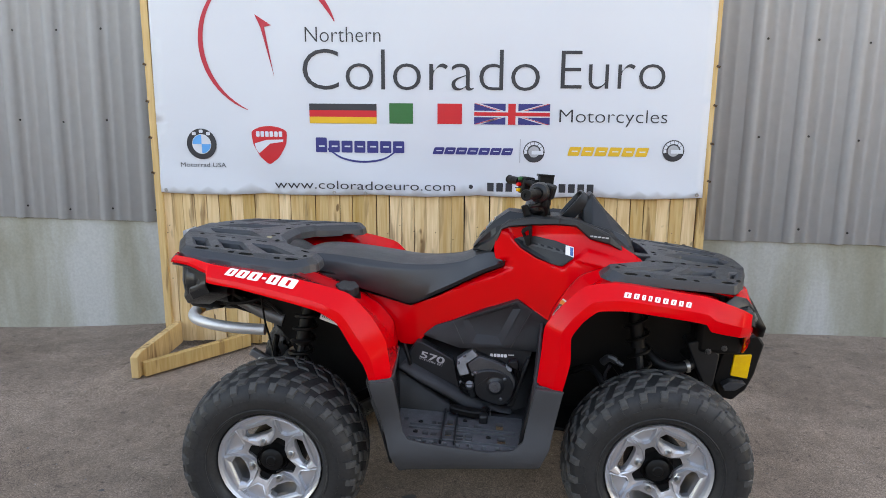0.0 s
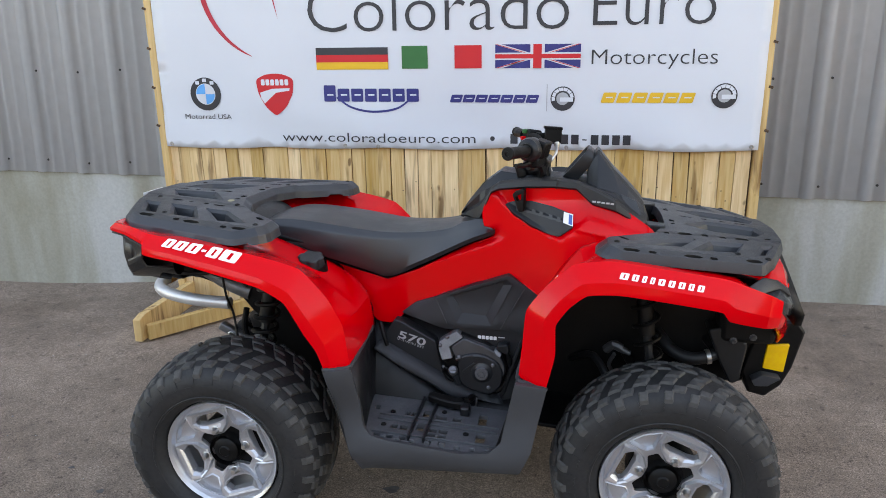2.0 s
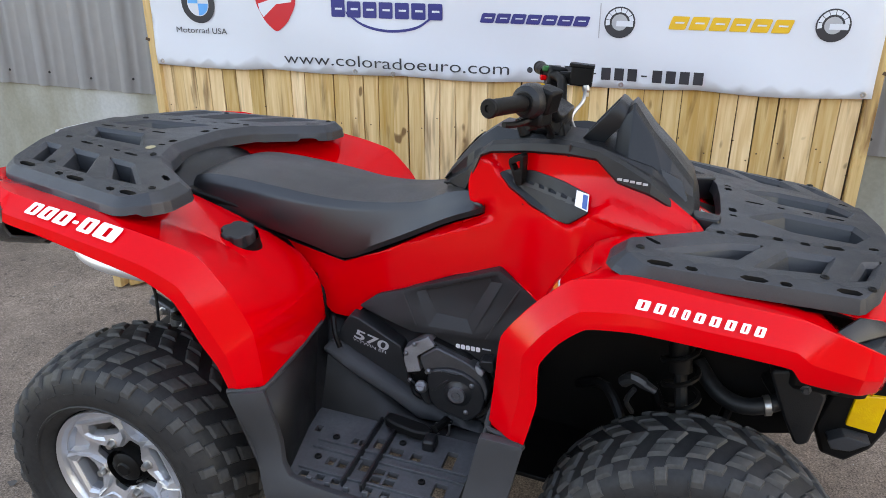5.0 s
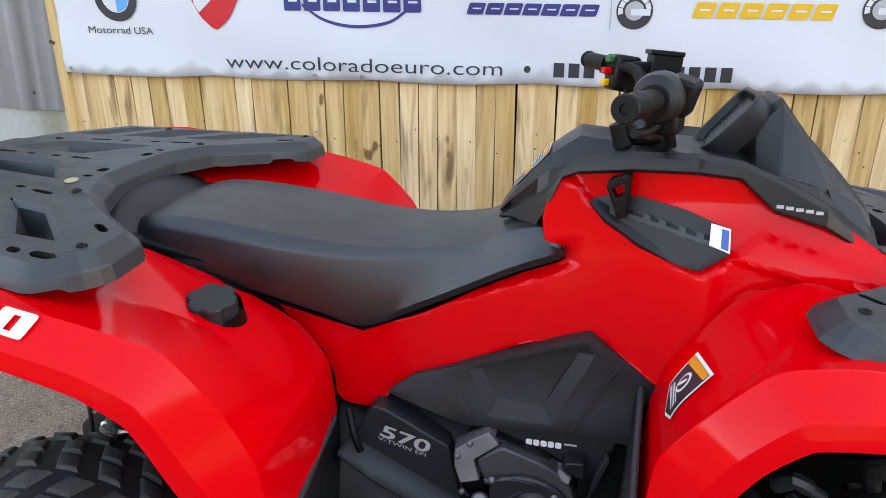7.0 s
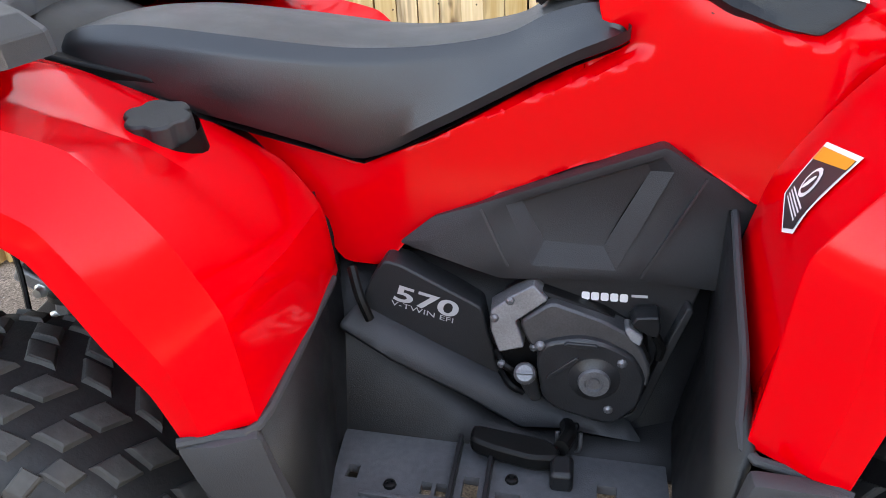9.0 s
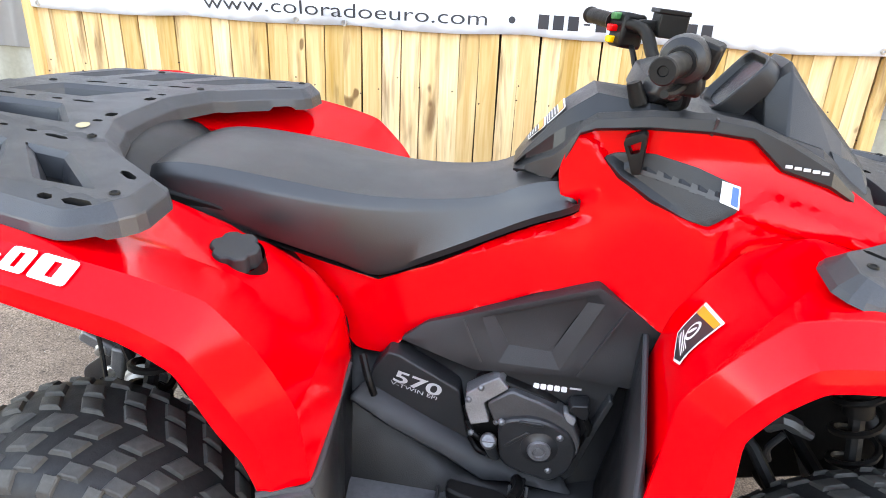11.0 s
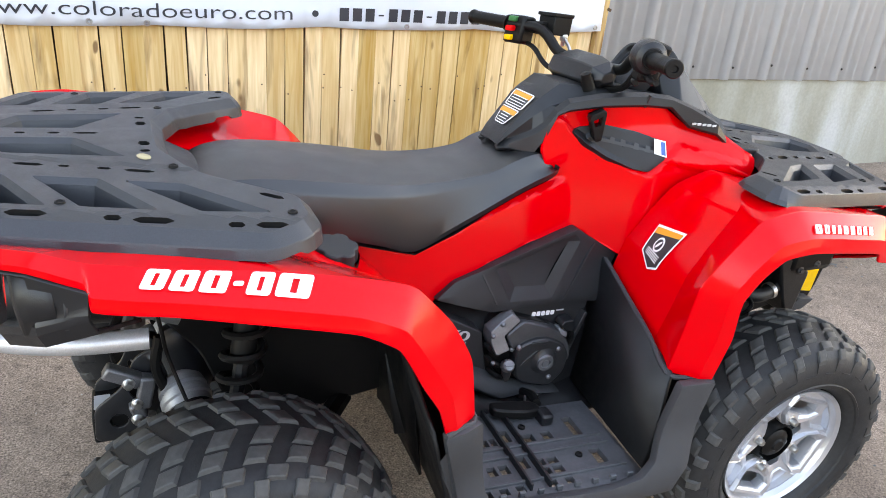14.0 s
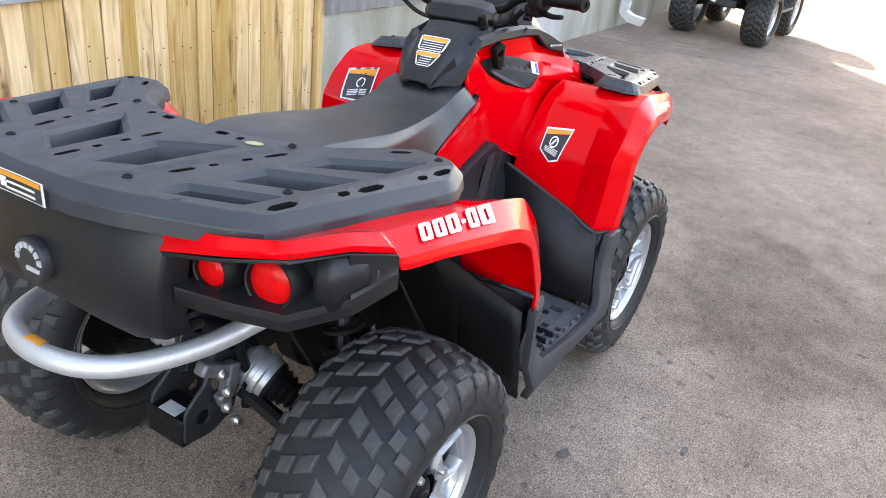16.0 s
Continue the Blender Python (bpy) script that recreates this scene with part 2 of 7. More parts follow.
def vary(tex_node, out_key, lo, hi, f0=0.0, f1=1.0):
    """Multiplies the asphalt's tone by a texture."""
    tc = am.nodes.new("ShaderNodeTexCoord")
    am.links.new(tc.outputs["Object"], tex_node.inputs["Vector"])
    mr = am.nodes.new("ShaderNodeMapRange")
    for key, v in (("From Min", f0), ("From Max", f1), ("To Min", lo), ("To Max", hi)):
        mr.inputs[key].default_value = v
    am.links.new(tex_node.outputs[out_key], mr.inputs["Value"])
    hs = am.nodes.new("ShaderNodeHueSaturation")
    bc = am.nodes["Principled BSDF"].inputs["Base Color"]
    am.links.new(bc.links[0].from_socket, hs.inputs["Color"])
    am.links.new(mr.outputs[0], hs.inputs["Value"])
    am.links.new(hs.outputs[0], bc)


grain = am.nodes.new("ShaderNodeTexVoronoi")
grain.inputs["Scale"].default_value = 105.0
vary(grain, "Color", 0.76, 1.24)
chips = am.nodes.new("ShaderNodeTexVoronoi")
chips.inputs["Scale"].default_value = 38.0
vary(chips, "Distance", 1.32, 1.0, 0.08, 0.14)
blots = am.nodes.new("ShaderNodeTexNoise")
blots.inputs["Scale"].default_value, blots.inputs["Detail"].default_value = 9.0, 8.0
vary(blots, "Fac", 0.84, 1.12, 0.3, 0.7)
patches = am.nodes.new("ShaderNodeTexNoise")
patches.inputs["Scale"].default_value, patches.inputs["Detail"].default_value = 1.7, 5.0
vary(patches, "Fac", 0.87, 1.09, 0.35, 0.65)
pits = am.nodes.new("ShaderNodeTexNoise")
pits.inputs["Scale"].default_value, pits.inputs["Detail"].default_value = 26.0, 3.0
vary(pits, "Fac", 0.62, 1.0, 0.30, 0.39)
# a broad damp stain beside the front wheel
stain_co = am.nodes.new("ShaderNodeTexCoord")
stain_map = am.nodes.new("ShaderNodeMapping")
stain_map.inputs["Location"].default_value = (-1.16, 0.95, 0)
stain_map.inputs["Scale"].default_value = (0.8, 1.0, 1.0)
stain_noise = am.nodes.new("ShaderNodeTexNoise")
stain_noise.inputs["Scale"].default_value = 3.0
stain_dist = am.nodes.new("ShaderNodeVectorMath")
stain_dist.operation = "LENGTH"
stain_sum = am.nodes.new("ShaderNodeMath")
stain_sum.operation = "ADD"
stain_rng = am.nodes.new("ShaderNodeMapRange")
for key, v in (("From Min", 0.86), ("From Max", 1.18), ("To Min", 0.66), ("To Max", 1.0)):
    stain_rng.inputs[key].default_value = v
stain_mix = am.nodes.new("ShaderNodeHueSaturation")
am.links.new(stain_co.outputs["Object"], stain_map.inputs["Vector"])
am.links.new(stain_co.outputs["Object"], stain_noise.inputs["Vector"])
am.links.new(stain_map.outputs[0], stain_dist.inputs[0])
am.links.new(stain_dist.outputs["Value"], stain_sum.inputs[0])
am.links.new(stain_noise.outputs["Fac"], stain_sum.inputs[1])
am.links.new(stain_sum.outputs[0], stain_rng.inputs["Value"])
am.links.new(stain_rng.outputs[0], stain_mix.inputs["Value"])
old = am.nodes["Principled BSDF"].inputs["Base Color"].links[0].from_socket
am.links.new(old, stain_mix.inputs["Color"])
am.links.new(stain_mix.outputs[0], am.nodes["Principled BSDF"].inputs["Base Color"])
M["concrete"] = stained_mat("weathered_concrete", [(0.32, (0.27, 0.25, 0.19)), (0.66, (0.46, 0.455, 0.43)), (0.5, (0.35, 0.335, 0.28))], 0.85, 3.4, 60, 0.25, (1, 1, 0.22), 0.07)
M["cladding"] = stained_mat("painted_steel", [(0.3, (0.5, 0.52, 0.55)), (0.7, (0.58, 0.6, 0.63))], 0.42, 0.7, 20, 0.03, (1, 1, 0.3), 0.03, 0.5)
M["tin"] = node_mat("white_downspout", (0.6, 0.6, 0.58), 0.45, second=(0.5, 0.5, 0.48), scale=4, rough_var=0.08)
M["unseen_wall"] = node_mat("unseen_wall", (0.07, 0.066, 0.06), 0.85, spec=0.2, second=(0.05, 0.048, 0.044), scale=1.5, fine=0.1, bump=0.2, bump_scale=40)
M["spot"] = node_mat("oil_spot", (0.05, 0.045, 0.042), 0.6, second=(0.1, 0.092, 0.085), scale=40)
M["stone"] = node_mat("gravel_grit", (0.2, 0.19, 0.18), 0.85, second=(0.1, 0.1, 0.1), scale=40)
M["pale_stone"] = node_mat("pale_grit", (0.5, 0.47, 0.43), 0.85, second=(0.35, 0.33, 0.3), scale=40)
M["grip_sticker"] = node_mat("faded_sticker", (0.42, 0.36, 0.2), 0.5, second=(0.3, 0.24, 0.14), scale=60)


sprung = bpy.data.objects.new("quad_bike", None)  # the vehicle's root, linked further down


# ---- shape helpers: each gives (vertices, faces) ----
def catmull(pts, n=6):
    """A smooth line through pts."""
    P = [Vector(p) for p in pts]
    P = [2 * P[0] - P[1], *P, 2 * P[-1] - P[-2]]
    out = []
    for i in range(1, len(P) - 2):
        for k in range(n):
            t = k / n
            a, b, c, d = P[i - 1:i + 3]
            out.append(0.5 * (2 * b + (c - a) * t + (2 * a - 5 * b + 4 * c - d) * t * t + (3 * b - a - 3 * c + d) * t ** 3))
    out.append(P[-2].copy())
    return out


def taut(pts, n=6, k=0.5):
    """A line through pts with tighter bends than catmull()."""
    P = [Vector(p) for p in pts]
    P = [2 * P[0] - P[1], *P, 2 * P[-1] - P[-2]]
    out = []
    for i in range(1, len(P) - 2):
        a, b, c, d = P[i - 1:i + 3]
        ln = (c - b).length
        m0 = (1 - k) * (c - a).normalized() * ln
        m1 = (1 - k) * (d - b).normalized() * ln
        for j in range(n):
            t = j / n
            out.append((2 * t ** 3 - 3 * t * t + 1) * b + (t ** 3 - 2 * t * t + t) * m0 + (3 * t * t - 2 * t ** 3) * c + (t ** 3 - t * t) * m1)
    out.append(P[-2].copy())
    return out


def loft(sections, close=False, caps=False):
    n = len(sections[0])
    v = [tuple(p) for s in sections for p in s]
    f = []
    for i in range(len(sections) - 1):
        for j in range(n if close else n - 1):
            k = (j + 1) % n
            f.append((i * n + j, i * n + k, (i + 1) * n + k, (i + 1) * n + j))
    if caps:
        f.append(tuple(range(n - 1, -1, -1)))
        f.append(tuple(range(len(v) - n, len(v))))
    return v, f


def tube(pts, r, n=10, smooth=5, caps=True):
    """A round bar along pts; r is one radius or one for each end."""
    line = catmull(pts, smooth) if smooth > 1 and len(pts) > 2 else [Vector(p) for p in pts]
    r0, r1 = r if isinstance(r, tuple) else (r, r)
    up = None
    secs = []
    for i, p in enumerate(line):
        d = (line[min(i + 1, len(line) - 1)] - line[max(i - 1, 0)]).normalized()
        if up is None:
            up = d.orthogonal().normalized()
        up = (up - d * up.dot(d)).normalized()
        side = d.cross(up)
        rr = r0 + (r1 - r0) * i / (len(line) - 1)
        secs.append([p + rr * (math.cos(a) * up + math.sin(a) * side) for a in (2 * math.pi * k / n for k in range(n))])
    return loft(secs, True, caps)


def coil(a, b, r, turns, wire, n=14):
    """A coil spring from a to b."""
    a, b = Vector(a), Vector(b)
    d = (b - a).normalized()
    u = d.orthogonal().normalized()
    w = d.cross(u)
    pts = [a + (b - a) * (i / (turns * n)) + r * (math.cos(2 * math.pi * i / n) * u + math.sin(2 * math.pi * i / n) * w) for i in range(int(turns * n) + 1)]
    return tube(pts, wire, 6, 1)


def turned(profile, centre, axis, n=32, caps=False):
    """A turned body: profile of (radius, height along axis)."""
    c, d = Vector(centre), Vector(axis).normalized()
    u = d.orthogonal().normalized()
    w = d.cross(u)
    secs = [[c + d * h + r * (math.cos(t) * u + math.sin(t) * w) for t in (2 * math.pi * k / n for k in range(n))] for r, h in profile]
    return loft(secs, True, caps)


def block(c, s, rot=None):
    """A box with centre c and size s; rot turns it (degrees about x, y, z)."""
    m = pose(*c, *(rot or (0, 0, 0)))
    v = [tuple(m @ Vector((x * s[0] / 2, y * s[1] / 2, z * s[2] / 2))) for x in (-1, 1) for y in (-1, 1) for z in (-1, 1)]
    return v, [(0, 1, 3, 2), (4, 6, 7, 5), (0, 4, 5, 1), (2, 3, 7, 6), (0, 2, 6, 4), (1, 5, 7, 3)]


def prism(outline, fa, fb):
    """The outline (2D) drawn by fa and by fb, joined by walls."""
    n = len(outline)
    v = [tuple(fa(*p)) for p in outline] + [tuple(fb(*p)) for p in outline]
    return v, [tuple(range(n)), tuple(range(2 * n - 1, n - 1, -1))] + [(i, n + i, n + (i + 1) % n, (i + 1) % n) for i in range(n)]


def rounded(outline, r, n=3):
    """The outline with its corners rounded."""
    out = []
    P = [Vector(p) for p in outline]
    for i, p in enumerate(P):
        a, b = P[i - 1] - p, P[(i + 1) % len(P)] - p
        k = min(r, a.length * 0.45, b.length * 0.45)
        s, e = p + a.normalized() * k, p + b.normalized() * k
        for j in range(n + 1):
            t = j / n
            out.append(tuple((1 - t) ** 2 * s + 2 * t * (1 - t) * p + t * t * e))
    return out


def grown(loop, d):
    """The loop moved outward by d along its normals."""
    P = [Vector(p) for p in loop]
    area = sum(P[i - 1].x * P[i].y - P[i].x * P[i - 1].y for i in range(len(P)))
    s = d if area > 0 else -d
    out = []
    for i, p in enumerate(P):
        a, b = (p - P[i - 1]).normalized(), (P[(i + 1) % len(P)] - p).normalized()
        n = Vector((a.y + b.y, -a.x - b.x))
        n = n / max(0.35, n.length_squared / 2)
        out.append(tuple(p + s * n))
    return out


def inside(p, poly):
    x, y = p
    c = False
    for i in range(len(poly)):
        (x1, y1), (x2, y2) = poly[i - 1], poly[i]
        if (y1 > y) != (y2 > y) and x < (x2 - x1) * (y - y1) / (y2 - y1) + x1:
            c = not c
    return c


def sheet(outline, f, holes=(), step=0.03):
    """A meshed surface inside the 2D outline, less the holes, placed in space by f(u, v)."""
    from mathutils.geometry import delaunay_2d_cdt

    def dense(loop):
        out = []
        for i, p in enumerate(loop):
            a, b = Vector(p), Vector(loop[(i + 1) % len(loop)])
            k = max(1, int((b - a).length / step))
            out += [a + (b - a) * j / k for j in range(k)]
        return out

    loops = [dense(outline)] + [dense(h) for h in holes]
    pts, edges = [], []
    for lp in loops:
        s = len(pts)
        pts += lp
        edges += [(s + i, s + (i + 1) % len(lp)) for i in range(len(lp))]
    flat = [[tuple(p) for p in lp] for lp in loops]
    us, vs = [p[0] for p in flat[0]], [p[1] for p in flat[0]]
    u = min(us) + step / 2
    row = 0
    while u < max(us):
        v = min(vs) + step / 2 + (row % 2) * step / 2
        while v < max(vs):
            if inside((u, v), flat[0]) and not any(inside((u, v), h) for h in flat[1:]):
                if min((q - Vector((u, v))).length for lp in loops for q in lp) > step * 0.45:
                    pts.append(Vector((u, v)))
            v += step
        u += step
        row += 1
    V, _, F, *_ = delaunay_2d_cdt(pts, edges, [], 0, 1e-6)
    faces = []
    for t in F:
        c = sum((V[i] for i in t), Vector((0, 0))) / len(t)
        if inside(c, flat[0]) and not any(inside(c, h) for h in flat[1:]):
            faces.append(tuple(t))
    return [tuple(f(p[0], p[1])) for p in V], faces


def join(*geos):
    v, f = [], []
    for gv, gf in geos:
        k = len(v)
        v += gv
        f += [tuple(i + k for i in q) for q in gf]
    return v, f


def moved(geo, m):
    return [tuple(m @ Vector(p)) for p in geo[0]], geo[1]


def mirrored(geo):
    return [(x, -y, z) for x, y, z in geo[0]], [tuple(reversed(f)) for f in geo[1]]


def ramp01(x, a, b):
    t = max(0.0, min(1.0, (x - a) / (b - a)))
    return t * t * (3 - 2 * t)


def mesh_of(name, geo, material, sharp=35, fix=True):
    me = bpy.data.meshes.new(name)
    me.from_pydata([tuple(p) for p in geo[0]], [], geo[1])
    if fix:
        bm = bmesh.new()
        bm.from_mesh(me)
        bmesh.ops.recalc_face_normals(bm, faces=bm.faces)
        bm.to_mesh(me)
        bm.free()
    me.materials.append(material)
    me.polygons.foreach_set("use_smooth", [True] * len(me.polygons))
    me.set_sharp_from_angle(angle=radians(sharp))
    return me


def sagged(geo):
    """The sprung body leans a little to its left on soft springs."""
    out = []
    for x, y, z in geo[0]:
        s = (y + math.sqrt(y * y + 0.0225)) / 2 - 0.075
        out.append((x, y + 0.03 * ramp01(y, 0.0, 0.45), z - 0.13 * s))
    return out, geo[1]


def part(name, geo, material, parent=None, label="", bevel=0.0, thick=0.0, sharp=35, seg=2, fix=True, out=-1.0):
    """One mesh object, as a part of parent (or a thing of its own)."""
    if parent and (parent == sprung or parent.parent == sprung):
        geo = sagged(geo)
    ob = new(name, mesh_of(name, geo, material, sharp, fix))
    if parent:
        ob.parent = parent
    if thick:
        s = ob.modifiers.new("shell", "SOLIDIFY")
        s.thickness, s.offset = thick, out
    if bevel:
        b = ob.modifiers.new("edge", "BEVEL")
        b.width, b.segments, b.limit_method, b.angle_limit = bevel, seg, "ANGLE", radians(40)
    return tagged(ob, label)


def both(name, geo, material, parent, label="", **kw):
    """A part and its mirror image on the other side of the vehicle."""
    a = part(name, geo, material, parent, label, **kw)
    b = part(name, mirrored(geo), material, parent, label, **kw)
    return a, b


def text_geo(body, x0, x1, z0, z1, f, thin=0.0):
    """Lettering between x0 and x1, z0 (baseline) and z1 (top), placed by f(x, z)."""
    cu = bpy.data.curves.new("lettering", "FONT")
    cu.body, cu.fill_mode, cu.resolution_u, cu.offset = body, "FRONT", 4, thin
    ob = bpy.data.objects.new("lettering", cu)
    scene.collection.objects.link(ob)
    bpy.context.view_layer.update()
    me = bpy.data.meshes.new_from_object(ob.evaluated_get(bpy.context.evaluated_depsgraph_get()))
    vs = [v.co.copy() for v in me.vertices]
    fs = [tuple(p.vertices) for p in me.polygons]
    bpy.data.objects.remove(ob)
    bpy.data.curves.remove(cu)
    bpy.data.meshes.remove(me)
    xa, xb = min(v.x for v in vs), max(v.x for v in vs)
    zb = max(v.y for v in vs)
    return [tuple(f(x0 + (v.x - xa) / (xb - xa) * (x1 - x0), z0 + v.y / zb * (z1 - z0))) for v in vs], fs


# ---- ground ----
def ground_z(x, y):
    """The yard is level round the vehicle and dips a little towards the wall's left end."""
    return -0.12 * ramp01(-x, 0.9, 3.4) * ramp01(y, 0.5, 1.6) * ramp01(8 - abs(x), 0, 2)


def axis_steps(lo, hi, fine_lo, fine_hi, step):
    a, s = [fine_lo], step
    while a[-1] > lo:
        s *= 1.5
        a.append(max(lo, a[-1] - s))
    b, s = [fine_hi], step
    while b[-1] < hi:
        s *= 1.5
        b.append(min(hi, b[-1] + s))
    k = int((fine_hi - fine_lo) / step)
    return a[::-1] + [fine_lo + (fine_hi - fine_lo) * i / k for i in range(1, k)] + b


gx, gy = axis_steps(-400, 400, -9, 12, 0.25), axis_steps(-400, 400, -5, 4, 0.25)
ground_geo = loft([[(x, y, ground_z(x, y)) for y in gy] for x in gx])
tagged(part("ground", ground_geo, M["asphalt"]), "old grey-brown asphalt yard with small dark stains", "ground", kind="structure")

# ---- building: concrete foot wall, ribbed steel cladding above ----
WALL_Y, WALL_L, WALL_R, WALL_TOP = 1.88, -13.99, 9.7, 8.6
RIB = 0.2878  # spacing of the ribs


def seam_z(x):
    return 0.622 - 0.0125 * max(-5, min(6, x))


foot = [(x, z) for x, z in [(WALL_L, -0.4)] + [(WALL_R, -0.4)] + [(x, seam_z(x)) for x in (WALL_R, 6.0, -5.0, -14.0)]]
LEAN_X, LEAN_Y = 0.010, 0.03  # the old wall is not quite plumb
foot_geo = prism(foot, lambda x, z: (x, WALL_Y + LEAN_Y * (z - 0.6), z), lambda x, z: (x, WALL_Y + 0.25, z))
wall = tagged(part("wall_north", foot_geo, M["concrete"]), "weathered concrete foot wall with pale runs and cracks", "wall", kind="structure")


def clad_profile(x0, x1):
    """Ribbed sheet seen in plan: a tall rib each 0.305 m, two shallow ones between."""
    pts = [(x0, 0.0)]
    x = x0
    while x < x1 - 0.31:
        for dx, dy in ((0.012, 0), (0.036, -0.02), (0.068, -0.02), (0.092, 0), (0.135, 0), (0.144, -0.003), (0.156, -0.003), (0.165, 0),
                       (0.215, 0), (0.224, -0.003), (0.236, -0.003), (0.245, 0), (0.305, 0)):
            pts.append((x + dx * RIB / 0.305, dy))
        x += RIB
    pts.append((x1, 0.0))
    return pts


CLAD_Y = WALL_Y - 0.012
prof = clad_profile(WALL_L, WALL_R)
clad_geo = loft([[(x, CLAD_Y + dy, seam_z(x) - 0.012) for x, dy in prof], [(x + LEAN_X * (WALL_TOP - 0.6), CLAD_Y + dy + LEAN_Y * (WALL_TOP - 0.6), WALL_TOP) for x, dy in prof]])
tagged(part("cladding", clad_geo, M["cladding"], thick=0.004, out=1.0, sharp=20, fix=False), "pale grey ribbed steel wall cladding", "cladding", kind="structure")
shell = join(block(((WALL_L + WALL_R) / 2, WALL_Y + 0.40, WALL_TOP / 2 + 0.3), (WALL_R - WALL_L, 0.16, WALL_TOP - 0.7)),
             block(((WALL_L + WALL_R) / 2, 9.1, WALL_TOP + 0.06), (WALL_R - WALL_L + 0.3, 14.6, 0.1)),
             block((WALL_L + 0.1, 9.2, WALL_TOP / 2), (0.2, 13.6, WALL_TOP)), block((WALL_R - 0.1, 9.2, WALL_TOP / 2), (0.2, 13.6, WALL_TOP)), block(((WALL_L + WALL_R) / 2, 16, WALL_TOP / 2), (WALL_R - WALL_L, 0.2, WALL_TOP)))
tagged(part("wall_shell", shell, M["cladding"]), "grey steel building behind the yard", "building", kind="structure")

# dark shadow gap strip under the cladding, screws at the ribs
screw = turned([(0.0, -0.006), (0.006, -0.006), (0.008, -0.001), (0.012, 0.0)], (0, 0, 0), (0, 1, 0), 8)
screw_me = mesh_of("screw", screw, M["ink"])
x = WALL_L + 0.1
k = 0
while x < WALL_R - 0.2:
    if -5 < x < 6:
        for dz in (0.06, 0.62, 1.18):
            ob = new("screw", screw_me)
            ob.location = (x + LEAN_X * dz, CLAD_Y + LEAN_Y * dz - 0.001, seam_z(x) + dz + 0.01 * math.sin(7 * k))
            ob.parent = wall
            k += 1
    x += RIB


def downspout(x, foot_z, out):
    """Square rain pipe with a splayed outlet at its foot."""
    w = 0.1
    base = new("downspout")
    base.location = (x, CLAD_Y - 0.10, 0)
    part("pipe", block((0, 0, (WALL_TOP + foot_z) / 2 + 0.15), (w, 0.085, WALL_TOP - foot_z - 0.1)), M["tin"], base, bevel=0.008)
    secs = []
    for p, tilt in (((0, 0, foot_z + 0.2), 0), ((0, 0, foot_z + 0.09), 0.35), ((-0.04 * out, -0.07, foot_z + 0.03), 1.1), ((-0.09 * out, -0.2, foot_z), 1.2)):
        c = Vector(p)
        n = Vector((0, -math.sin(tilt), -math.cos(tilt)))
        u = Vector((1, 0, 0))
        v = n.cross(u)
        secs.append([c + 0.051 * sx * u + 0.044 * sy * v for sx, sy in ((-1, -1), (1, -1), (1, 1), (-1, 1))])
    part("elbow", loft(secs, True), M["tin"], base, bevel=0.006, thick=0.003, sharp=30)
    for z in (0.62, 1.5):
        part("strap", block((0, -0.002, z), (w + 0.02, 0.095, 0.03)), M["tin"], base, bevel=0.003)
    return tagged(base, "white square metal rain downspout on the wall", "downspout", "downspouts")


downspout(-3.86, 0.12, 1)
downspout(6.72, 0.1, -1)

# unseen plain wall behind the walk, added to block bright horizon light and reflections
unseen_wall = prism([(-26, 0.0), (26, 0.0), (26, 3.6), (-26, 3.6)], lambda x, z: (x, -13.0, z), lambda x, z: (x, -13.3, z))
tagged(part("wall_south", unseen_wall, M["unseen_wall"]), "plain dark wall across the yard, unseen, added to dim reflections", "wall", kind="structure")

# ---- boarded screen that carries the banner ----
SX0, SX1, SY = -1.84, 1.235, 1.385
BOARD_START, BOARD_PITCH = -1.8306, 0.0704
screen = new("wood_screen")
tagged(screen, "tall screen of raw pine boards on splayed wooden feet", "wooden screen")
rnd = random.Random(5)
board_meshes = []
for w in (0.0655, 0.067, 0.068, 0.0685):
    for v in range(2):
        h = 2.42
        geo = loft([[(-w / 2, -0.009, z), (w / 2, -0.009, z), (w / 2, 0.009, z), (-w / 2, 0.009, z)]
                    for z in [h * i / 8 for i in range(9)]], True, True)
        geo = ([(px + 0.0022 * math.sin(4 * pz + 9 * w * 100 + v * 2) * (1 if px > 0 else 0.6), py + 0.002 * math.sin(2.6 * pz + v), pz) for px, py, pz in geo[0]], geo[1])
        board_meshes.append((w, mesh_of("board", geo, M["pine"])))
bx = BOARD_START
while bx < SX1 - 0.05:
    w, me = rnd.choice(board_meshes)
    ob = new("board", me)
    ob.parent = screen
    ob.location = (bx + BOARD_PITCH / 2 + rnd.uniform(-0.0015, 0.0015), SY + rnd.uniform(-0.004, 0.004), 0.012 + rnd.uniform(-0.008, 0.008))
    ob.rotation_euler = (0, radians(rnd.uniform(-0.08, 0.08)), radians(rnd.uniform(-1.5, 1.5)))
    bx += BOARD_PITCH
for px in (SX0 + 0.018, SX1 - 0.01):
    part("post", block((px, SY - 0.004, 1.22), (0.042, 0.05, 2.43)), M["pine_edge"], screen, "yellow pine edge post", bevel=0.003)
for pz in (0.36, 1.2, 2.2):
    part("rail", block(((SX0 + SX1) / 2, SY + 0.032, pz), (SX1 - SX0, 0.038, 0.09)), M["pine_edge"], screen, bevel=0.002)
part("backing", block(((SX0 + SX1) / 2, SY + 0.062, 1.2), (SX1 - SX0 - 0.02, 0.012, 2.36)), M["bark"], screen)
nails = []
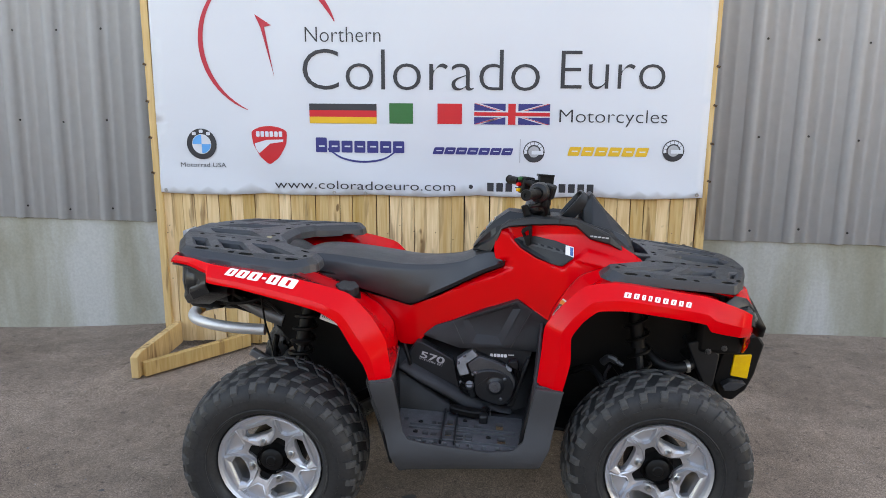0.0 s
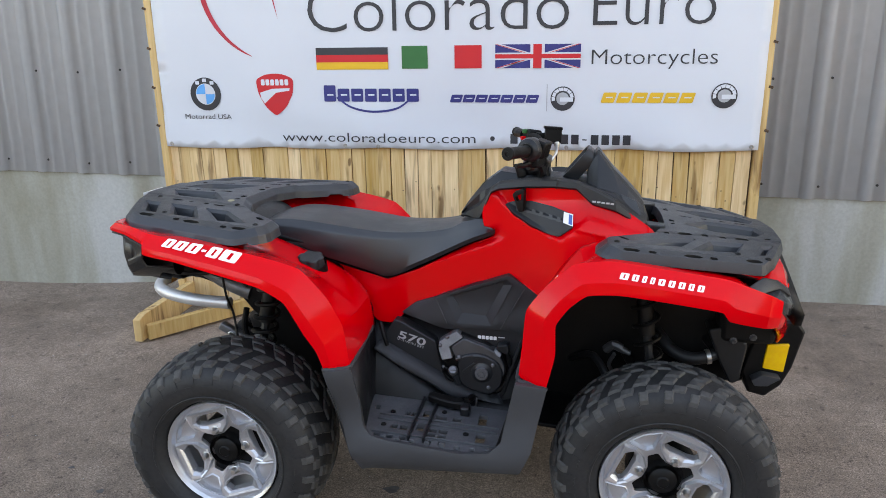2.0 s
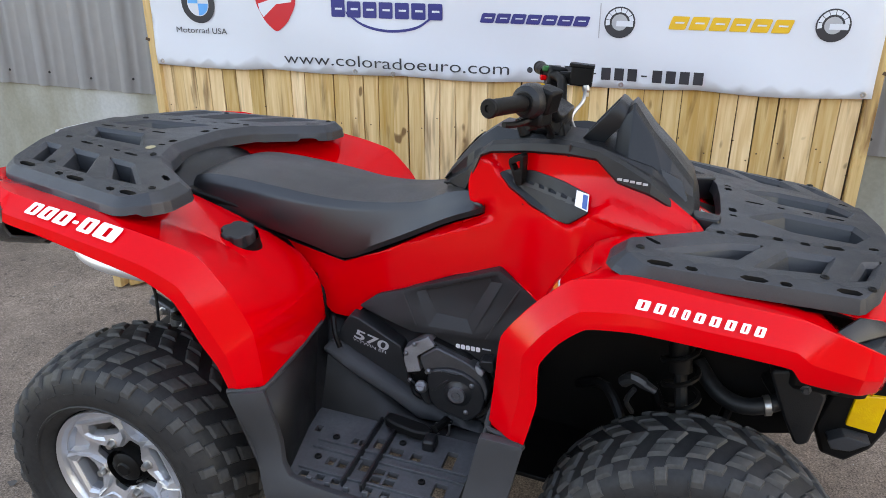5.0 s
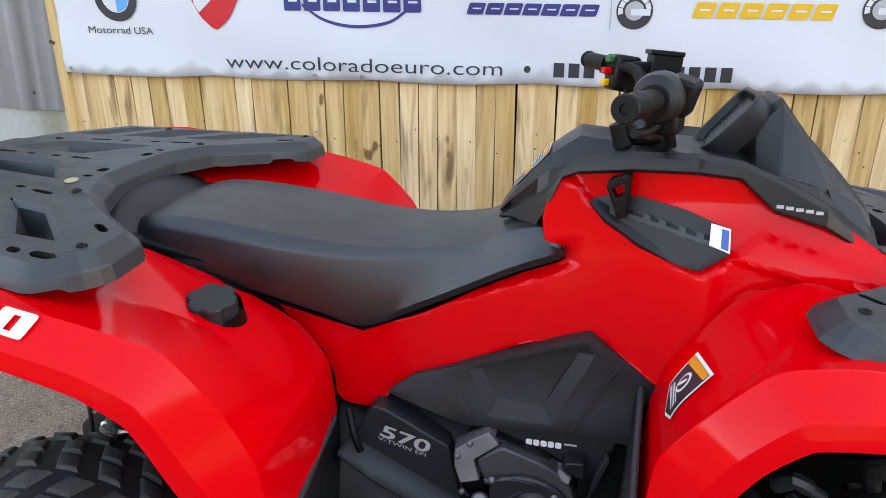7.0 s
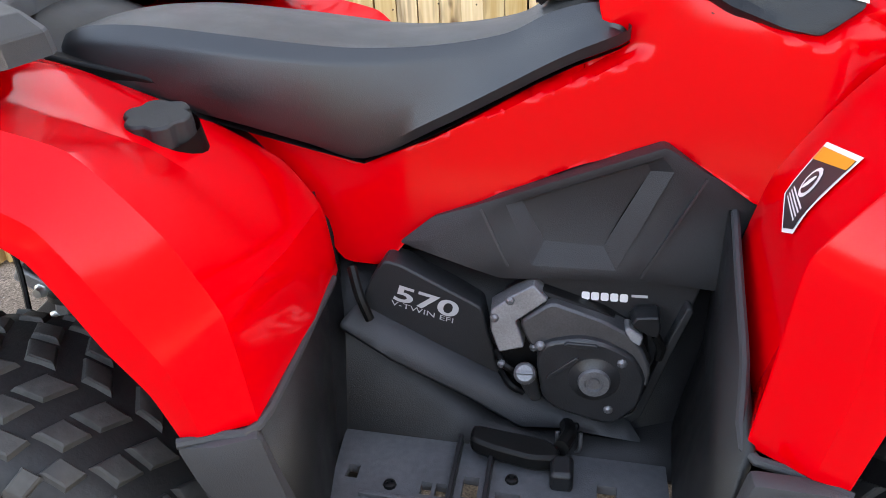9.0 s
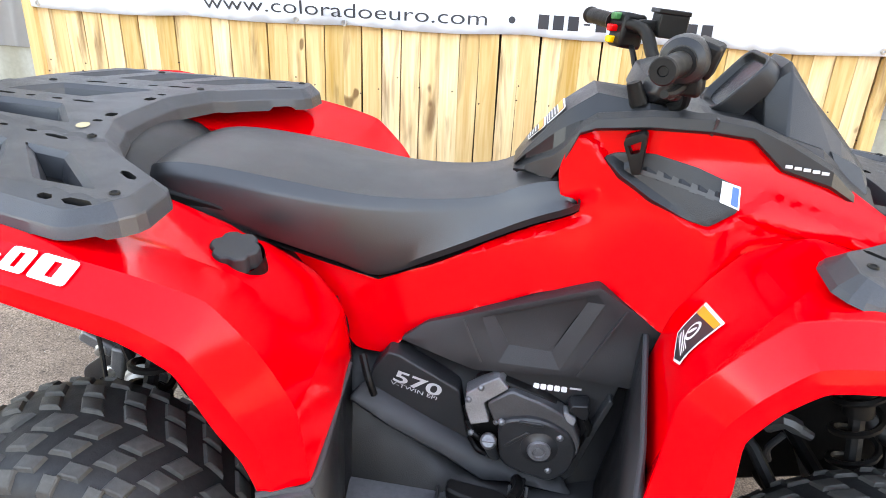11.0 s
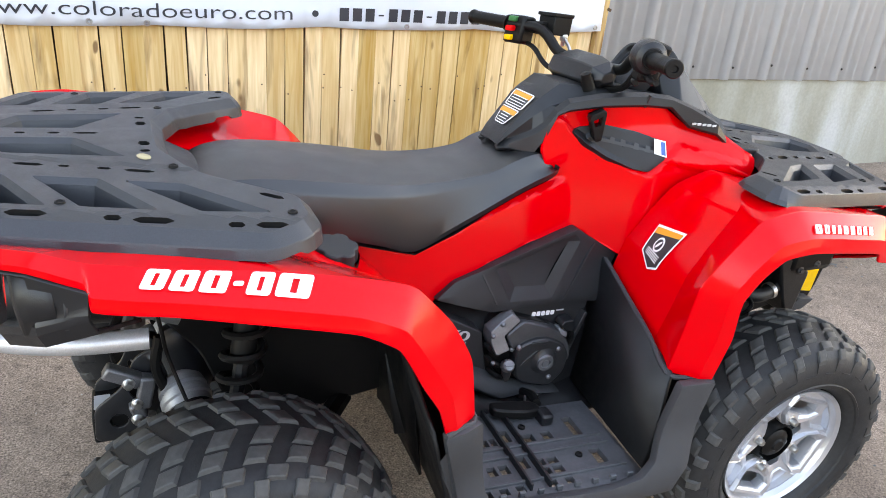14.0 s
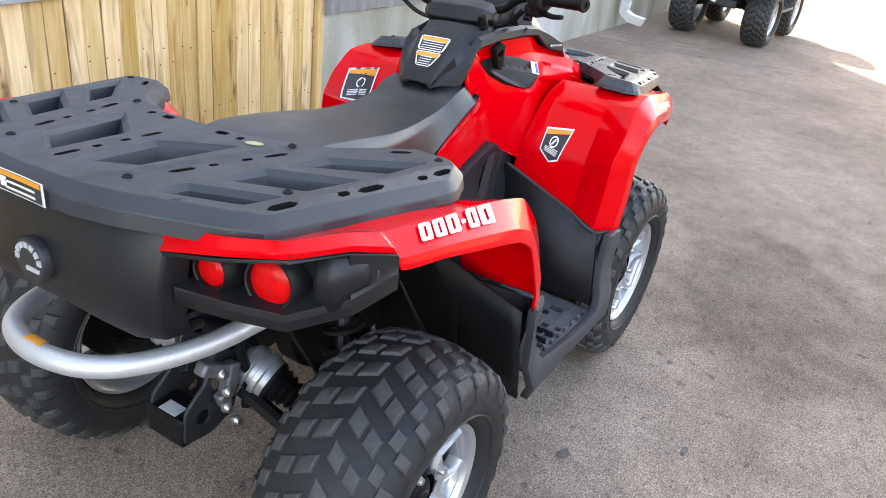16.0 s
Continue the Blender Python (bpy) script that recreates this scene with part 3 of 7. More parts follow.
for row in (0.045, 0.36, 0.40, 0.66, 0.71):
    nx = SX0 + 0.06
    while nx < SX1 - 0.05:
        if rnd.random() < 0.45:
            nails.append(turned([(0.0, -0.0025), (0.0026, -0.0025), (0.0032, 0.0)], (nx + rnd.uniform(-0.012, 0.012), SY - 0.0135, row + rnd.uniform(-0.03, 0.03)), (0, 1, 0), 6))
        nx += rnd.uniform(0.06, 0.085)
tagged(part("nails", join(*nails), M["bark"], screen, "dark nail heads"), kind="stuff")
# dark staples on the edge posts
for sgn, px in ((-1, SX0 - 0.002), (1, SX1 + 0.012)):
    for z in (1.02, 1.22, 1.42, 1.62):
        part("staple", block((px, SY - 0.03, z), (0.02, 0.006, 0.012), (0, 20, 0)), M["bark"], screen)
# splayed feet: a board on edge that runs forward, and a brace back to the boards
for sgn, px in ((-1, -1.765), (1, 1.2)):
    tip, splay = (0.80, 0.0) if sgn < 0 else (0.88, 0.17)
    out = [(tip, 0.004), (tip, 0.12), (tip + 0.06, 0.135), (1.36, 0.135), (1.36, 0.004)]
    part("foot", prism(out, lambda y, z, px=px, splay=splay: (px - 0.02 + splay * (1.36 - y), y, z), lambda y, z, px=px, splay=splay: (px + 0.02 + splay * (1.36 - y), y, z)), M["pine_edge"], screen, "pine foot board on edge", bevel=0.003)
    a, b = Vector((px - sgn * 0.03, 0.84, 0.03)), Vector((px - sgn * 0.43, 1.35, 0.03))
    d = (b - a).normalized()
    s = Vector((-d.y, d.x, 0)) * 0.02
    brace = [[p - s + Vector((0, 0, -0.026)), p + s + Vector((0, 0, -0.026)), p + s + Vector((0, 0, 0.05)), p - s + Vector((0, 0, 0.05))] for p in (a, b)]
    part("brace", loft(brace, True, True), M["pine_edge"], screen, "pine brace laid flat", bevel=0.002)

# ---- banner ----
BX0, BX1, BZ0, BZ1 = -1.80, 1.218, 0.905, 2.36


def banner_at(x, z, off=0.0):
    """A point of the banner's face: taut, with soft waves that grow towards its lower corners."""
    w = 0.004 * math.sin(3.1 * x + 2 * z) + 0.003 * math.sin(9 * x - 3 * z)
    low = ramp01(1.25 - z, 0, 0.35)
    w += low * (0.006 * math.sin(5 * x + 14 * z) + 0.004 * math.sin(17 * x + 3 * z))
    return (x, SY - 0.032 + w - off, z + 0.0065 * (x - BX0))


hem = []
nb = 40
for i in range(nb + 1):
    t = i / nb
    hem.append((BX0 + (BX1 - BX0) * t, BZ0 - 0.010 * abs(math.sin(math.pi * 5 * t)) + 0.006))
outline = hem + [(BX1 + 0.006, BZ1), (BX0 + 0.012, BZ1)]
banner = tagged(part("banner", sheet(outline, lambda x, z: banner_at(x, z), step=0.05), M["banner"], thick=0.002, out=0.0, fix=False), "white printed vinyl sign banner stapled to the boards", "banner")


def printed(name, geo, mat, label=""):
    return part(name, geo, mat, banner, label, fix=False)


def flat(outline, off=0.004, step=0.06):
    return sheet(outline, lambda x, z: banner_at(x, z, off), step=step)


def rect(x0, z0, x1, z1):
    return [(x0, z0), (x1, z0), (x1, z1), (x0, z1)]


def bent(x, z):
    return banner_at(x, z - 0.0065 * (x - BX0), 0.004)


def flat_w(outline, off=0.004, step=0.06):
    """Print laid out in level coordinates."""
    return sheet(outline, lambda x, z: banner_at(x, z - 0.0065 * (x - BX0), off), step=step)


for body, x0, x1, z0, z1, thin in (("Northern", -0.936, -0.527, 1.740, 1.818, -0.012), ("Colorado", -0.955, 0.325, 1.488, 1.705, -0.014),
                                   ("Euro", 0.435, 0.978, 1.500, 1.698, -0.014), ("Motorcycles", 0.436, 1.003, 1.326, 1.394, -0.012),
                                   ("www.coloradoeuro.com", -1.137, -0.119, 0.945, 0.992, -0.004)):
    printed("lettering", text_geo(body, x0, x1, z0, z1, bent, thin), M["banner_ink"], "dark grey lettering")
disc = [(-0.034 + 0.012 * math.cos(a), 0.969 + 0.012 * math.sin(a)) for a in (2 * math.pi * i / 14 for i in range(14))]
printed("dot", flat_w(disc), M["banner_ink"])
# number on the banner as plain bars
px = 0.05
for i in range(12):
    if i in (3, 7):
        printed("number_bar", flat_w(rect(px + 0.008, 0.966, px + 0.03, 0.972)), M["banner_ink"])
        px += 0.044
    else:
        printed("number_bar", flat_w(rect(px + 0.006, 0.946, px + 0.042, 0.994)), M["banner_ink"], "dark number bar")
        px += 0.0505
# compass: two red arcs and a needle
for a0, a1, thick_max in ((118, 251, 0.024), (16, 62, 0.024)):
    n = 22
    arc_in, arc_out = [], []
    for i in range(n + 1):
        t = i / n
        a = radians(a0 + (a1 - a0) * t)
        wd = 0.003 + thick_max * math.sin(math.pi * t) ** 0.8
        cx, cz, r = -1.142, 1.74, 0.385
        arc_out.append((cx + r * math.cos(a), cz + r * math.sin(a)))
        arc_in.append((cx + (r - wd) * math.cos(a), cz + (r - wd) * math.sin(a)))
    printed("compass_arc", flat_w(arc_out + arc_in[::-1], step=0.05), M["banner_red"], "thin red arc")
printed("compass_needle", flat_w([(-1.209, 1.884), (-1.118, 1.826), (-1.158, 1.818), (-1.112, 1.556), (-1.178, 1.815)]), M["banner_red"])
printed("compass_needle", flat_w([(-1.215, 1.99), (-1.2, 1.952), (-1.19, 1.99)]), M["banner_red"])
# flags
for i, key in enumerate(("banner_ink", "banner_flagred", "banner_gold")):
    z = 1.415 - 0.1065 * (i + 1) / 3
    printed("flag_stripe", flat_w(rect(-0.925, z, -0.553, z + 0.0355)), M[key])
printed("flag_panel", flat_w(rect(-0.483, 1.311, -0.353, 1.42)), M["banner_green"])
printed("flag_panel", flat_w(rect(-0.220, 1.311, -0.087, 1.42)), M["banner_flagred"])
ux0, ux1, uz0, uz1 = -0.021, 0.385, 1.311, 1.422
um, vm = (ux0 + ux1) / 2, (uz0 + uz1) / 2
printed("flag_field", flat_w(rect(ux0, uz0, ux1, uz1), 0.003), M["banner_navy"])
for s in (1, -1):
    for wd, key, off in ((0.016, "banner", 0.0042), (0.006, "banner_flagred", 0.0052)):
        printed("flag_cross", flat_w([(ux0, vm - s * (vm - uz0)), (ux0 + wd * 2, vm - s * (vm - uz0)), (ux1, vm + s * (vm - uz0)), (ux1 - wd * 2, vm + s * (vm - uz0))], off), M[key])
for wd, key, off in ((0.034, "banner", 0.0060), (0.02, "banner_flagred", 0.0070)):
    printed("flag_cross", flat_w(rect(um - wd, uz0, um + wd, uz1), off), M[key])
    printed("flag_cross", flat_w(rect(ux0, vm - wd * 0.5, ux1, vm + wd * 0.5), off + 0.0004), M[key])


def ring_print(cx, cz, r, key, off, n=26):
    return printed("round_emblem", flat_w([(cx + r * math.cos(2 * math.pi * i / n), cz + r * math.sin(2 * math.pi * i / n)) for i in range(n)], off), M[key])


# round emblem with quartered centre
ring_print(-1.545, 1.187, 0.086, "banner_ink", 0.004)
ring_print(-1.545, 1.187, 0.055, "banner", 0.005)
for q in (0, 2):
    a = [radians(90 * q + 90 + 90 * t / 6) for t in range(7)]
    printed("emblem_quarter", flat_w([(-1.545, 1.187)] + [(-1.545 + 0.052 * math.cos(t), 1.187 + 0.052 * math.sin(t)) for t in a], 0.006), M["banner_sky"])
for i in range(3):
    a = radians(55 + 35 * i)
    cx, cz = -1.545 + 0.071 * math.cos(a), 1.187 + 0.071 * math.sin(a)
    printed("emblem_bar", flat_w(rounded(rect(cx - 0.011, cz - 0.009, cx + 0.011, cz + 0.009), 0.004, 2), 0.006), M["banner"])
printed("lettering", text_geo("Motorrad USA", -1.675, -1.41, 1.058, 1.083, bent, 0.0), M["banner_ink"], "small black lettering")
# shield
sh = [(-1.257, 1.262), (-1.205, 1.286), (-1.155, 1.292), (-1.105, 1.287), (-1.053, 1.265), (-1.06, 1.19), (-1.1, 1.12), (-1.158, 1.075), (-1.21, 1.12), (-1.247, 1.19)]
printed("shield", flat_w(rounded(sh, 0.02), 0.004), M["banner_flagred"], "red shield emblem")
printed("shield_band", flat_w([(-1.238, 1.195), (-1.17, 1.215), (-1.075, 1.218), (-1.078, 1.205), (-1.15, 1.195), (-1.215, 1.14), (-1.232, 1.165)], 0.005), M["banner"])
for i in range(6):
    printed("shield_bar", flat_w(rounded(rect(-1.228 + 0.0255 * i, 1.232, -1.228 + 0.0255 * i + 0.02, 1.262), 0.005, 2), 0.005), M["banner"])
# word marks as plain slanted blocks
def mark_row(x0, x1, z0, z1, n, key, slant, gap=0.2, tall=0, notch=True, name="mark"):
    w = (x1 - x0) / n
    for i in range(n):
        a, b = x0 + w * i, x0 + w * (i + 1 - gap)
        top = z1 + (0.25 * (z1 - z0) if i < tall else 0)
        o = [(a, z0), (b, z0), (b + slant, top), (a + slant, top)]
        printed(name, flat_w(rounded(o, 0.006, 2)), M[key])
        if notch:
            zz, hh = z0 + (z1 - z0) * 0.46, (z1 - z0) * 0.12
            m0, m1 = a + (b - a) * 0.28 + slant * 0.46, b - (b - a) * 0.2 + slant * 0.46
            printed(name, flat_w([(m0, zz), (m1, zz), (m1 + slant * 0.1, zz + hh), (m0 + slant * 0.1, zz + hh)], 0.005), M["banner"])


mark_row(-0.895, -0.392, 1.150, 1.215, 7, "banner_navy", 0.0, 0.14, 1)
sw = [(-0.83, 1.165), (-0.75, 1.115), (-0.64, 1.095), (-0.52, 1.11), (-0.44, 1.16)]
lo = catmull([(a, b, 0) for a, b in sw], 5)
printed("swoosh", flat_w([(p.x, p.y) for p in lo] + [(p.x, p.y + 0.011) for p in reversed(lo)]), M["banner_navy"])
mark_row(-0.247, 0.19, 1.147, 1.185, 7, "banner_navy", 0.012, 0.1)
printed("divider", flat_w(rect(0.229, 1.106, 0.233, 1.235)), M["banner_grey"])
mark_row(0.485, 0.915, 1.148, 1.196, 6, "banner_gold", 0.014, 0.14)
for cx, cz in ((0.306, 1.167), (1.046, 1.181)):
    ring_print(cx, cz, 0.058, "banner_ink", 0.004)
    for i in range(7):
        a = radians(20 + 27 * i)
        ca, sa = math.cos(a), math.sin(a)
        o = [(cx + r * ca - t * sa, cz + r * sa + t * ca) for r, t in ((0.037, -0.008), (0.052, -0.011), (0.052, 0.011), (0.037, 0.008))]
        printed("emblem_tooth", flat_w(o, 0.005), M["banner"])
    ring_print(cx, cz, 0.030, "banner_grey", 0.0056)
    printed("emblem_bar", flat_w(rect(cx - 0.012, cz - 0.014, cx + 0.05, cz + 0.006), 0.0065), M["banner"])
# eyelets
for ex, ez in ((BX0 + 0.03, BZ0 + 0.02), (BX1 - 0.03, BZ0 + 0.02), (-0.62, BZ0 + 0.012), (-0.8, BZ0 + 0.012), (0.33, BZ0 + 0.01)):
    c = banner_at(ex, ez, 0.003)
    part("eyelet", turned([(0.004, 0), (0.005, -0.003), (0.009, -0.003), (0.011, 0.001)], c, (0, 1, 0), 12), M["steel"], banner, "small metal eyelet")


# ---- the quad bike: x forward, y across (its right side at minus y), z up ----
def wheel_set(half, lug_rows):
    """Meshes of one wheel with its axle along y, outer side at minus y: tyre, rim, face, cap, nut."""
    R = 0.318
    prof = [(0.180, half * 0.66), (0.186, half * 0.84), (0.197, half * 0.96), (0.218, half * 1.06), (0.25, half * 1.08), (0.278, half * 1.02), (0.296, half * 0.9),
            (0.308, half * 0.62), (R - 0.004, half * 0.3), (R, 0.0)]
    full = [(r, -a) for r, a in prof] + [(r, a) for r, a in reversed(prof[:-1])]
    geos = [turned(full, (0, 0, 0), (0, 1, 0), 56)]

    def surf(a):
        """Tread radius at the distance a from the tyre's middle."""
        t = abs(a) / half
        for (r0, a0), (r1, a1) in zip(prof[::-1], prof[::-1][1:]):
            if a0 / half <= t <= a1 / half and a1 > a0:
                return r0 + (r1 - r0) * (t - a0 / half) / ((a1 - a0) / half)
        return prof[5][0]

    n = 27

    def lug(base, sgn, a0, a1, t0, t1, sk, hgt):
        v = []
        for lift, inset in ((-0.004, 0.0), (hgt * 0.8, 0.10), (hgt, 0.17)):
            for fa, ft in ((0, 0), (1, 0), (1, 1), (0, 1)):
                fa2 = inset + (1 - 2 * inset) * fa
                ft2 = inset * 1.2 + (1 - 2.4 * inset) * ft
                a = half * (a0 + (a1 - a0) * fa2)
                th = base + (t0 + (t1 - t0) * ft2 + sk * fa2) * 2 * math.pi / n
                r = surf(a)
                edge = max(0.0, a / half - 0.8) * 0.35
                v.append(((r + lift) * math.cos(th), sgn * (a + lift * edge * 4), (r + lift) * math.sin(th)))
        f = [(8, 9, 10, 11)]
        for k in (0, 4):
            f += [(k + i, k + (i + 1) % 4, k + 4 + (i + 1) % 4, k + 4 + i) for i in range(4)]
        return v, f

    lugs = [mesh_of("tread_lug", lug(0, -1, *row), M["tread"], 30) for row in lug_rows]
    rest = [lug(2 * math.pi * (i + (0.5 if sgn > 0 else 0)) / n, sgn, *row) for i in range(n) for sgn in (-1, 1) for row in lug_rows]
    tread = mesh_of("tread", join(*rest), M["tread"], 30)
    inner_tread = mesh_of("inner_tread", join(*[lug(2 * math.pi * (i + 0.5) / n, 1, *row) for i in range(n) for row in lug_rows]), M["tread"], 30)
    # raised rings and marks moulded on the sidewall
    marks = []
    for sgn in (-1, 1):
        geos.append(turned([(0.205, sgn * half * 0.985), (0.208, sgn * half * 1.05), (0.212, sgn * half * 1.065), (0.215, sgn * half * 1.04)], (0, 0, 0), (0, 1, 0), 48))
        for i in range(n):
            th = 2 * math.pi * (i + 0.35) / n
            step = 2 * math.pi / n
            for r0, r1, t0, t1 in ((0.248, 0.251, -0.36, 0.30), (0.251, 0.286, -0.36, -0.29)):
                v = []
                for lift, ins in ((0.0, 0.0), (0.003, 0.15)):
                    for fr, ft in ((0, 0), (0, 1), (1, 1), (1, 0)):
                        r = r0 + (r1 - r0) * (ins + (1 - 2 * ins) * fr)
                        t = th + step * (t0 + (t1 - t0) * (ins + (1 - 2 * ins) * ft))
                        a = half * (1.075 - max(0, r - 0.25) * 1.9) - 0.001
                        v.append((r * math.cos(t), sgn * (a + lift), r * math.sin(t)))
                marks.append((v, [(4, 5, 6, 7), (0, 1, 5, 4), (1, 2, 6, 5), (2, 3, 7, 6), (3, 0, 4, 7)]))
    marks_me = mesh_of("sidewall_relief", join(*marks), M["tyre"], 30)
    tyre = mesh_of("tyre", join(*geos), M["tyre"], 38)
    lip = half * 0.80
    barrel = [(0.1625, -lip + 0.001), (0.171, -lip - 0.006), (0.173, -lip), (0.168, -lip + 0.014), (0.152, -lip + 0.03), (0.146, 0.0), (0.15, lip * 0.8), (0.172, lip), (0.164, lip), (0.142, lip * 0.75), (0.138, 0.0), (0.146, -lip + 0.03), (0.156, -lip + 0.016), (0.1625, -lip + 0.001)]
    rim = mesh_of("wheel", turned(barrel, (0, 0, 0), (0, 1, 0), 48), M["alloy"], 40)
    def polar(c, pts):
        return [(r * math.cos(c + t), r * math.sin(c + t)) for t, r in pts]

    slot_pts = ((0.24, 0.093), (0.42, 0.107), (0.42, 0.120), (0.27, 0.133), (-0.27, 0.133), (-0.42, 0.120), (-0.42, 0.107), (-0.24, 0.093))
    arm_pts = ((0.32, 0.055), (0.53, 0.090), (0.53, 0.126), (0.42, 0.158), (-0.42, 0.158), (-0.53, 0.126), (-0.53, 0.090), (-0.32, 0.055))
    slots = [polar(math.pi / 2 * q, slot_pts) for q in range(4)]
    pockets = [rounded(polar(math.pi / 2 * (q + 0.5), ((-0.10, 0.102), (0.10, 0.102), (0.22, 0.126), (0.30, 0.152), (0.0, 0.153), (-0.30, 0.152), (-0.22, 0.126))), 0.002, 1) for q in range(4)]
    star = []
    for q in range(4):
        c = math.pi / 2 * q
        star += polar(c, ((-0.30, 0.054), (0.30, 0.054), (math.pi / 4 - 0.17, 0.083), (math.pi / 4 + 0.17, 0.083)))

    def face_at(u, w):
        r = math.hypot(u, w)
        d = 0.010 + 0.016 * ramp01(0.135 - r, 0.0, 0.065)
        return (u, -lip + 0.004 + d, w)

    disc = [(0.160 * math.cos(2 * math.pi * i / 48), 0.160 * math.sin(2 * math.pi * i / 48)) for i in range(48)]
    face = mesh_of("face", sheet(disc, face_at, slots + pockets + [rounded(star, 0.003, 1)], 0.012), M["alloy"], 15, False)
    # recessed pocket between two arms: sloped walls and a flat floor
    g0, g1 = pockets[0], grown(pockets[0], -0.004)
    wall_loop = loft([[face_at(*a), (b[0], face_at(*a)[1] + 0.014, b[1])] for a, b in zip(g0 + g0[:1], g1 + g1[:1])])
    rim_loop = loft([[face_at(*a), (face_at(*a)[0], face_at(*a)[1] - 0.0025, face_at(*a)[2]), (b[0], face_at(*b)[1] + 0.0005, b[1])] for a, b in zip(g0 + g0[:1], grown(g0, 0.004) + grown(g0, 0.004)[:1])])
    floor_sheet = sheet(g1, lambda u, w: (u, face_at(u, w)[1] + 0.014, w), (), 0.02)
    inlay = mesh_of("pocket", join(wall_loop, floor_sheet, rim_loop), M["alloy"], 20)
    # raised bevelled frame round a slot
    s0 = slots[0]
    arm = polar(0.0, arm_pts)

    def between(k):
        return [tuple(Vector(a).lerp(Vector(b), k)) for a, b in zip(arm, s0)]

    loops = [arm, between(0.22), between(0.62), s0, grown(s0, -0.001)]
    lift = (0.0015, -0.009, -0.006, 0.003, 0.024)
    secs = []
    for k in range(len(s0) + 1):
        secs.append([(lp[k % len(s0)][0], face_at(*lp[k % len(s0)])[1] + h, lp[k % len(s0)][1]) for lp, h in zip(loops, lift)])
    ring_me = mesh_of("spoke_ring", loft(secs), M["alloy"], 8)
    cap = mesh_of("hub_cap", turned([(0.0, -lip + 0.012), (0.014, -lip + 0.012), (0.018, -lip + 0.016), (0.030, -lip + 0.018), (0.038, -lip + 0.024), (0.043, -lip + 0.042), (0.043, 0.0)], (0, 0, 0), (0, 1, 0), 24), M["black"])
    disc_me = mesh_of("brake_disc", join(turned([(0.0, -lip + 0.044), (0.092, -lip + 0.044), (0.098, -lip + 0.05), (0.098, 0.02), (0.0, 0.025)], (0, 0, 0), (0, 1, 0), 32), turned([(0.05, -lip + 0.02), (0.06, -0.02)], (0, 0, 0), (0, 1, 0), 20)), M["black"])
    nut = mesh_of("lug_nut", turned([(0.0, -0.016), (0.007, -0.015), (0.0095, -0.008), (0.0105, 0.0), (0.014, 0.002), (0.014, 0.008)], (0, 0, 0), (0, 1, 0), 8), M["steel"], 50)
    return dict(tyre=tyre, rim=rim, face=face, cap=cap, disc=disc_me, nut=nut, inlay=inlay, ring=ring_me, lugs=lugs, tread=tread, inner_tread=inner_tread, marks=marks_me, n=n, lip=lip, face_at=face_at)


LUGS = [(0.03, 0.33, 0.05, 0.66, 0.30, 0.0075), (0.37, 0.64, 0.38, 0.98, 0.22, 0.0075), (0.67, 0.88, 0.06, 0.64, 0.12, 0.0075), (0.86, 1.04, 0.56, 1.0, 0.06, 0.0075)]
REAR_SET, FRONT_SET = wheel_set(0.130, LUGS), wheel_set(0.102, LUGS)


def add_wheel(parent, ws, x, y, z, spin, right):
    w = new("wheel", ws["rim"])
    w.parent = parent
    w.location = (x, y, z)
    w.scale = (1.012, 1.0, 1.012)
    w.rotation_euler = (0, radians(spin), 0) if right else (0, radians(spin), radians(180))
    tagged(w, "silver cast alloy wheel with knobby tyre")
    for key, name, label in (("tyre", "tyre", "knobby black off-road tyre"), ("face", "spoke_face", "four-armed silver alloy face"), ("cap", "hub_cap", "black hub cap"), ("disc", "brake_disc", "")):
        o = new(name, ws[key])
        o.parent = w
        if key == "tyre":
            o.scale = (0.955, 1.0, 0.955)
        if key == "face":
            s = o.modifiers.new("shell", "SOLIDIFY")
            s.thickness, s.offset = 0.02, -1
            b = o.modifiers.new("edge", "BEVEL")
            b.width, b.segments, b.limit_method, b.angle_limit = 0.003, 2, "ANGLE", radians(50)
        tagged(o, label)
    o = new("sidewall_relief", ws["marks"])
    o.parent = w
    o.scale = (0.955, 1.0, 0.955)
    tagged(o, "small raised rubber marks", kind="stuff")
    if right:
        for me in ws["lugs"]:
            for i in range(ws["n"]):
                o = new("tread_lug", me)
                o.parent = w
                o.rotation_euler = (0, 2 * math.pi * i / ws["n"], 0)
                o.scale = (0.955, 1.0, 0.955)
    o = new("tread", ws["inner_tread"] if right else ws["tread"])
    o.parent = w
    o.scale = (0.955, 1.0, 0.955)
    tagged(o, "chunky rubber tread lugs", kind="stuff")
    for q in range(4):
        o = new("spoke_ring", ws["ring"])
        o.parent = w
        o.rotation_euler = (0, math.pi / 2 * q, 0)
        tagged(o, "raised bright spoke frame")
        o = new("pocket", ws["inlay"])
        o.parent = w
        o.rotation_euler = (0, math.pi / 2 * q, 0)
        a = math.pi / 2 * q
        o = new("lug_nut", ws["nut"])
        o.parent = w
        o.location = (0.069 * math.cos(a), ws["face_at"](0.069, 0.0)[1] - 0.009, 0.069 * math.sin(a))
    return w


quad = sprung
scene.collection.objects.link(quad)
tagged(quad, "red and black four-wheeled quad bike with grey racks, parked on asphalt", "quad bike")
WZ = 0.311
RX, FX, RY, FY = -0.610, 0.665, 0.452, 0.432
add_wheel(quad, REAR_SET, RX, -RY, WZ, -20, True)
add_wheel(quad, REAR_SET, RX, RY, WZ, 50, False)
add_wheel(quad, FRONT_SET, FX, -FY, WZ, -67, True)
add_wheel(quad, FRONT_SET, FX, FY, WZ, 10, False)


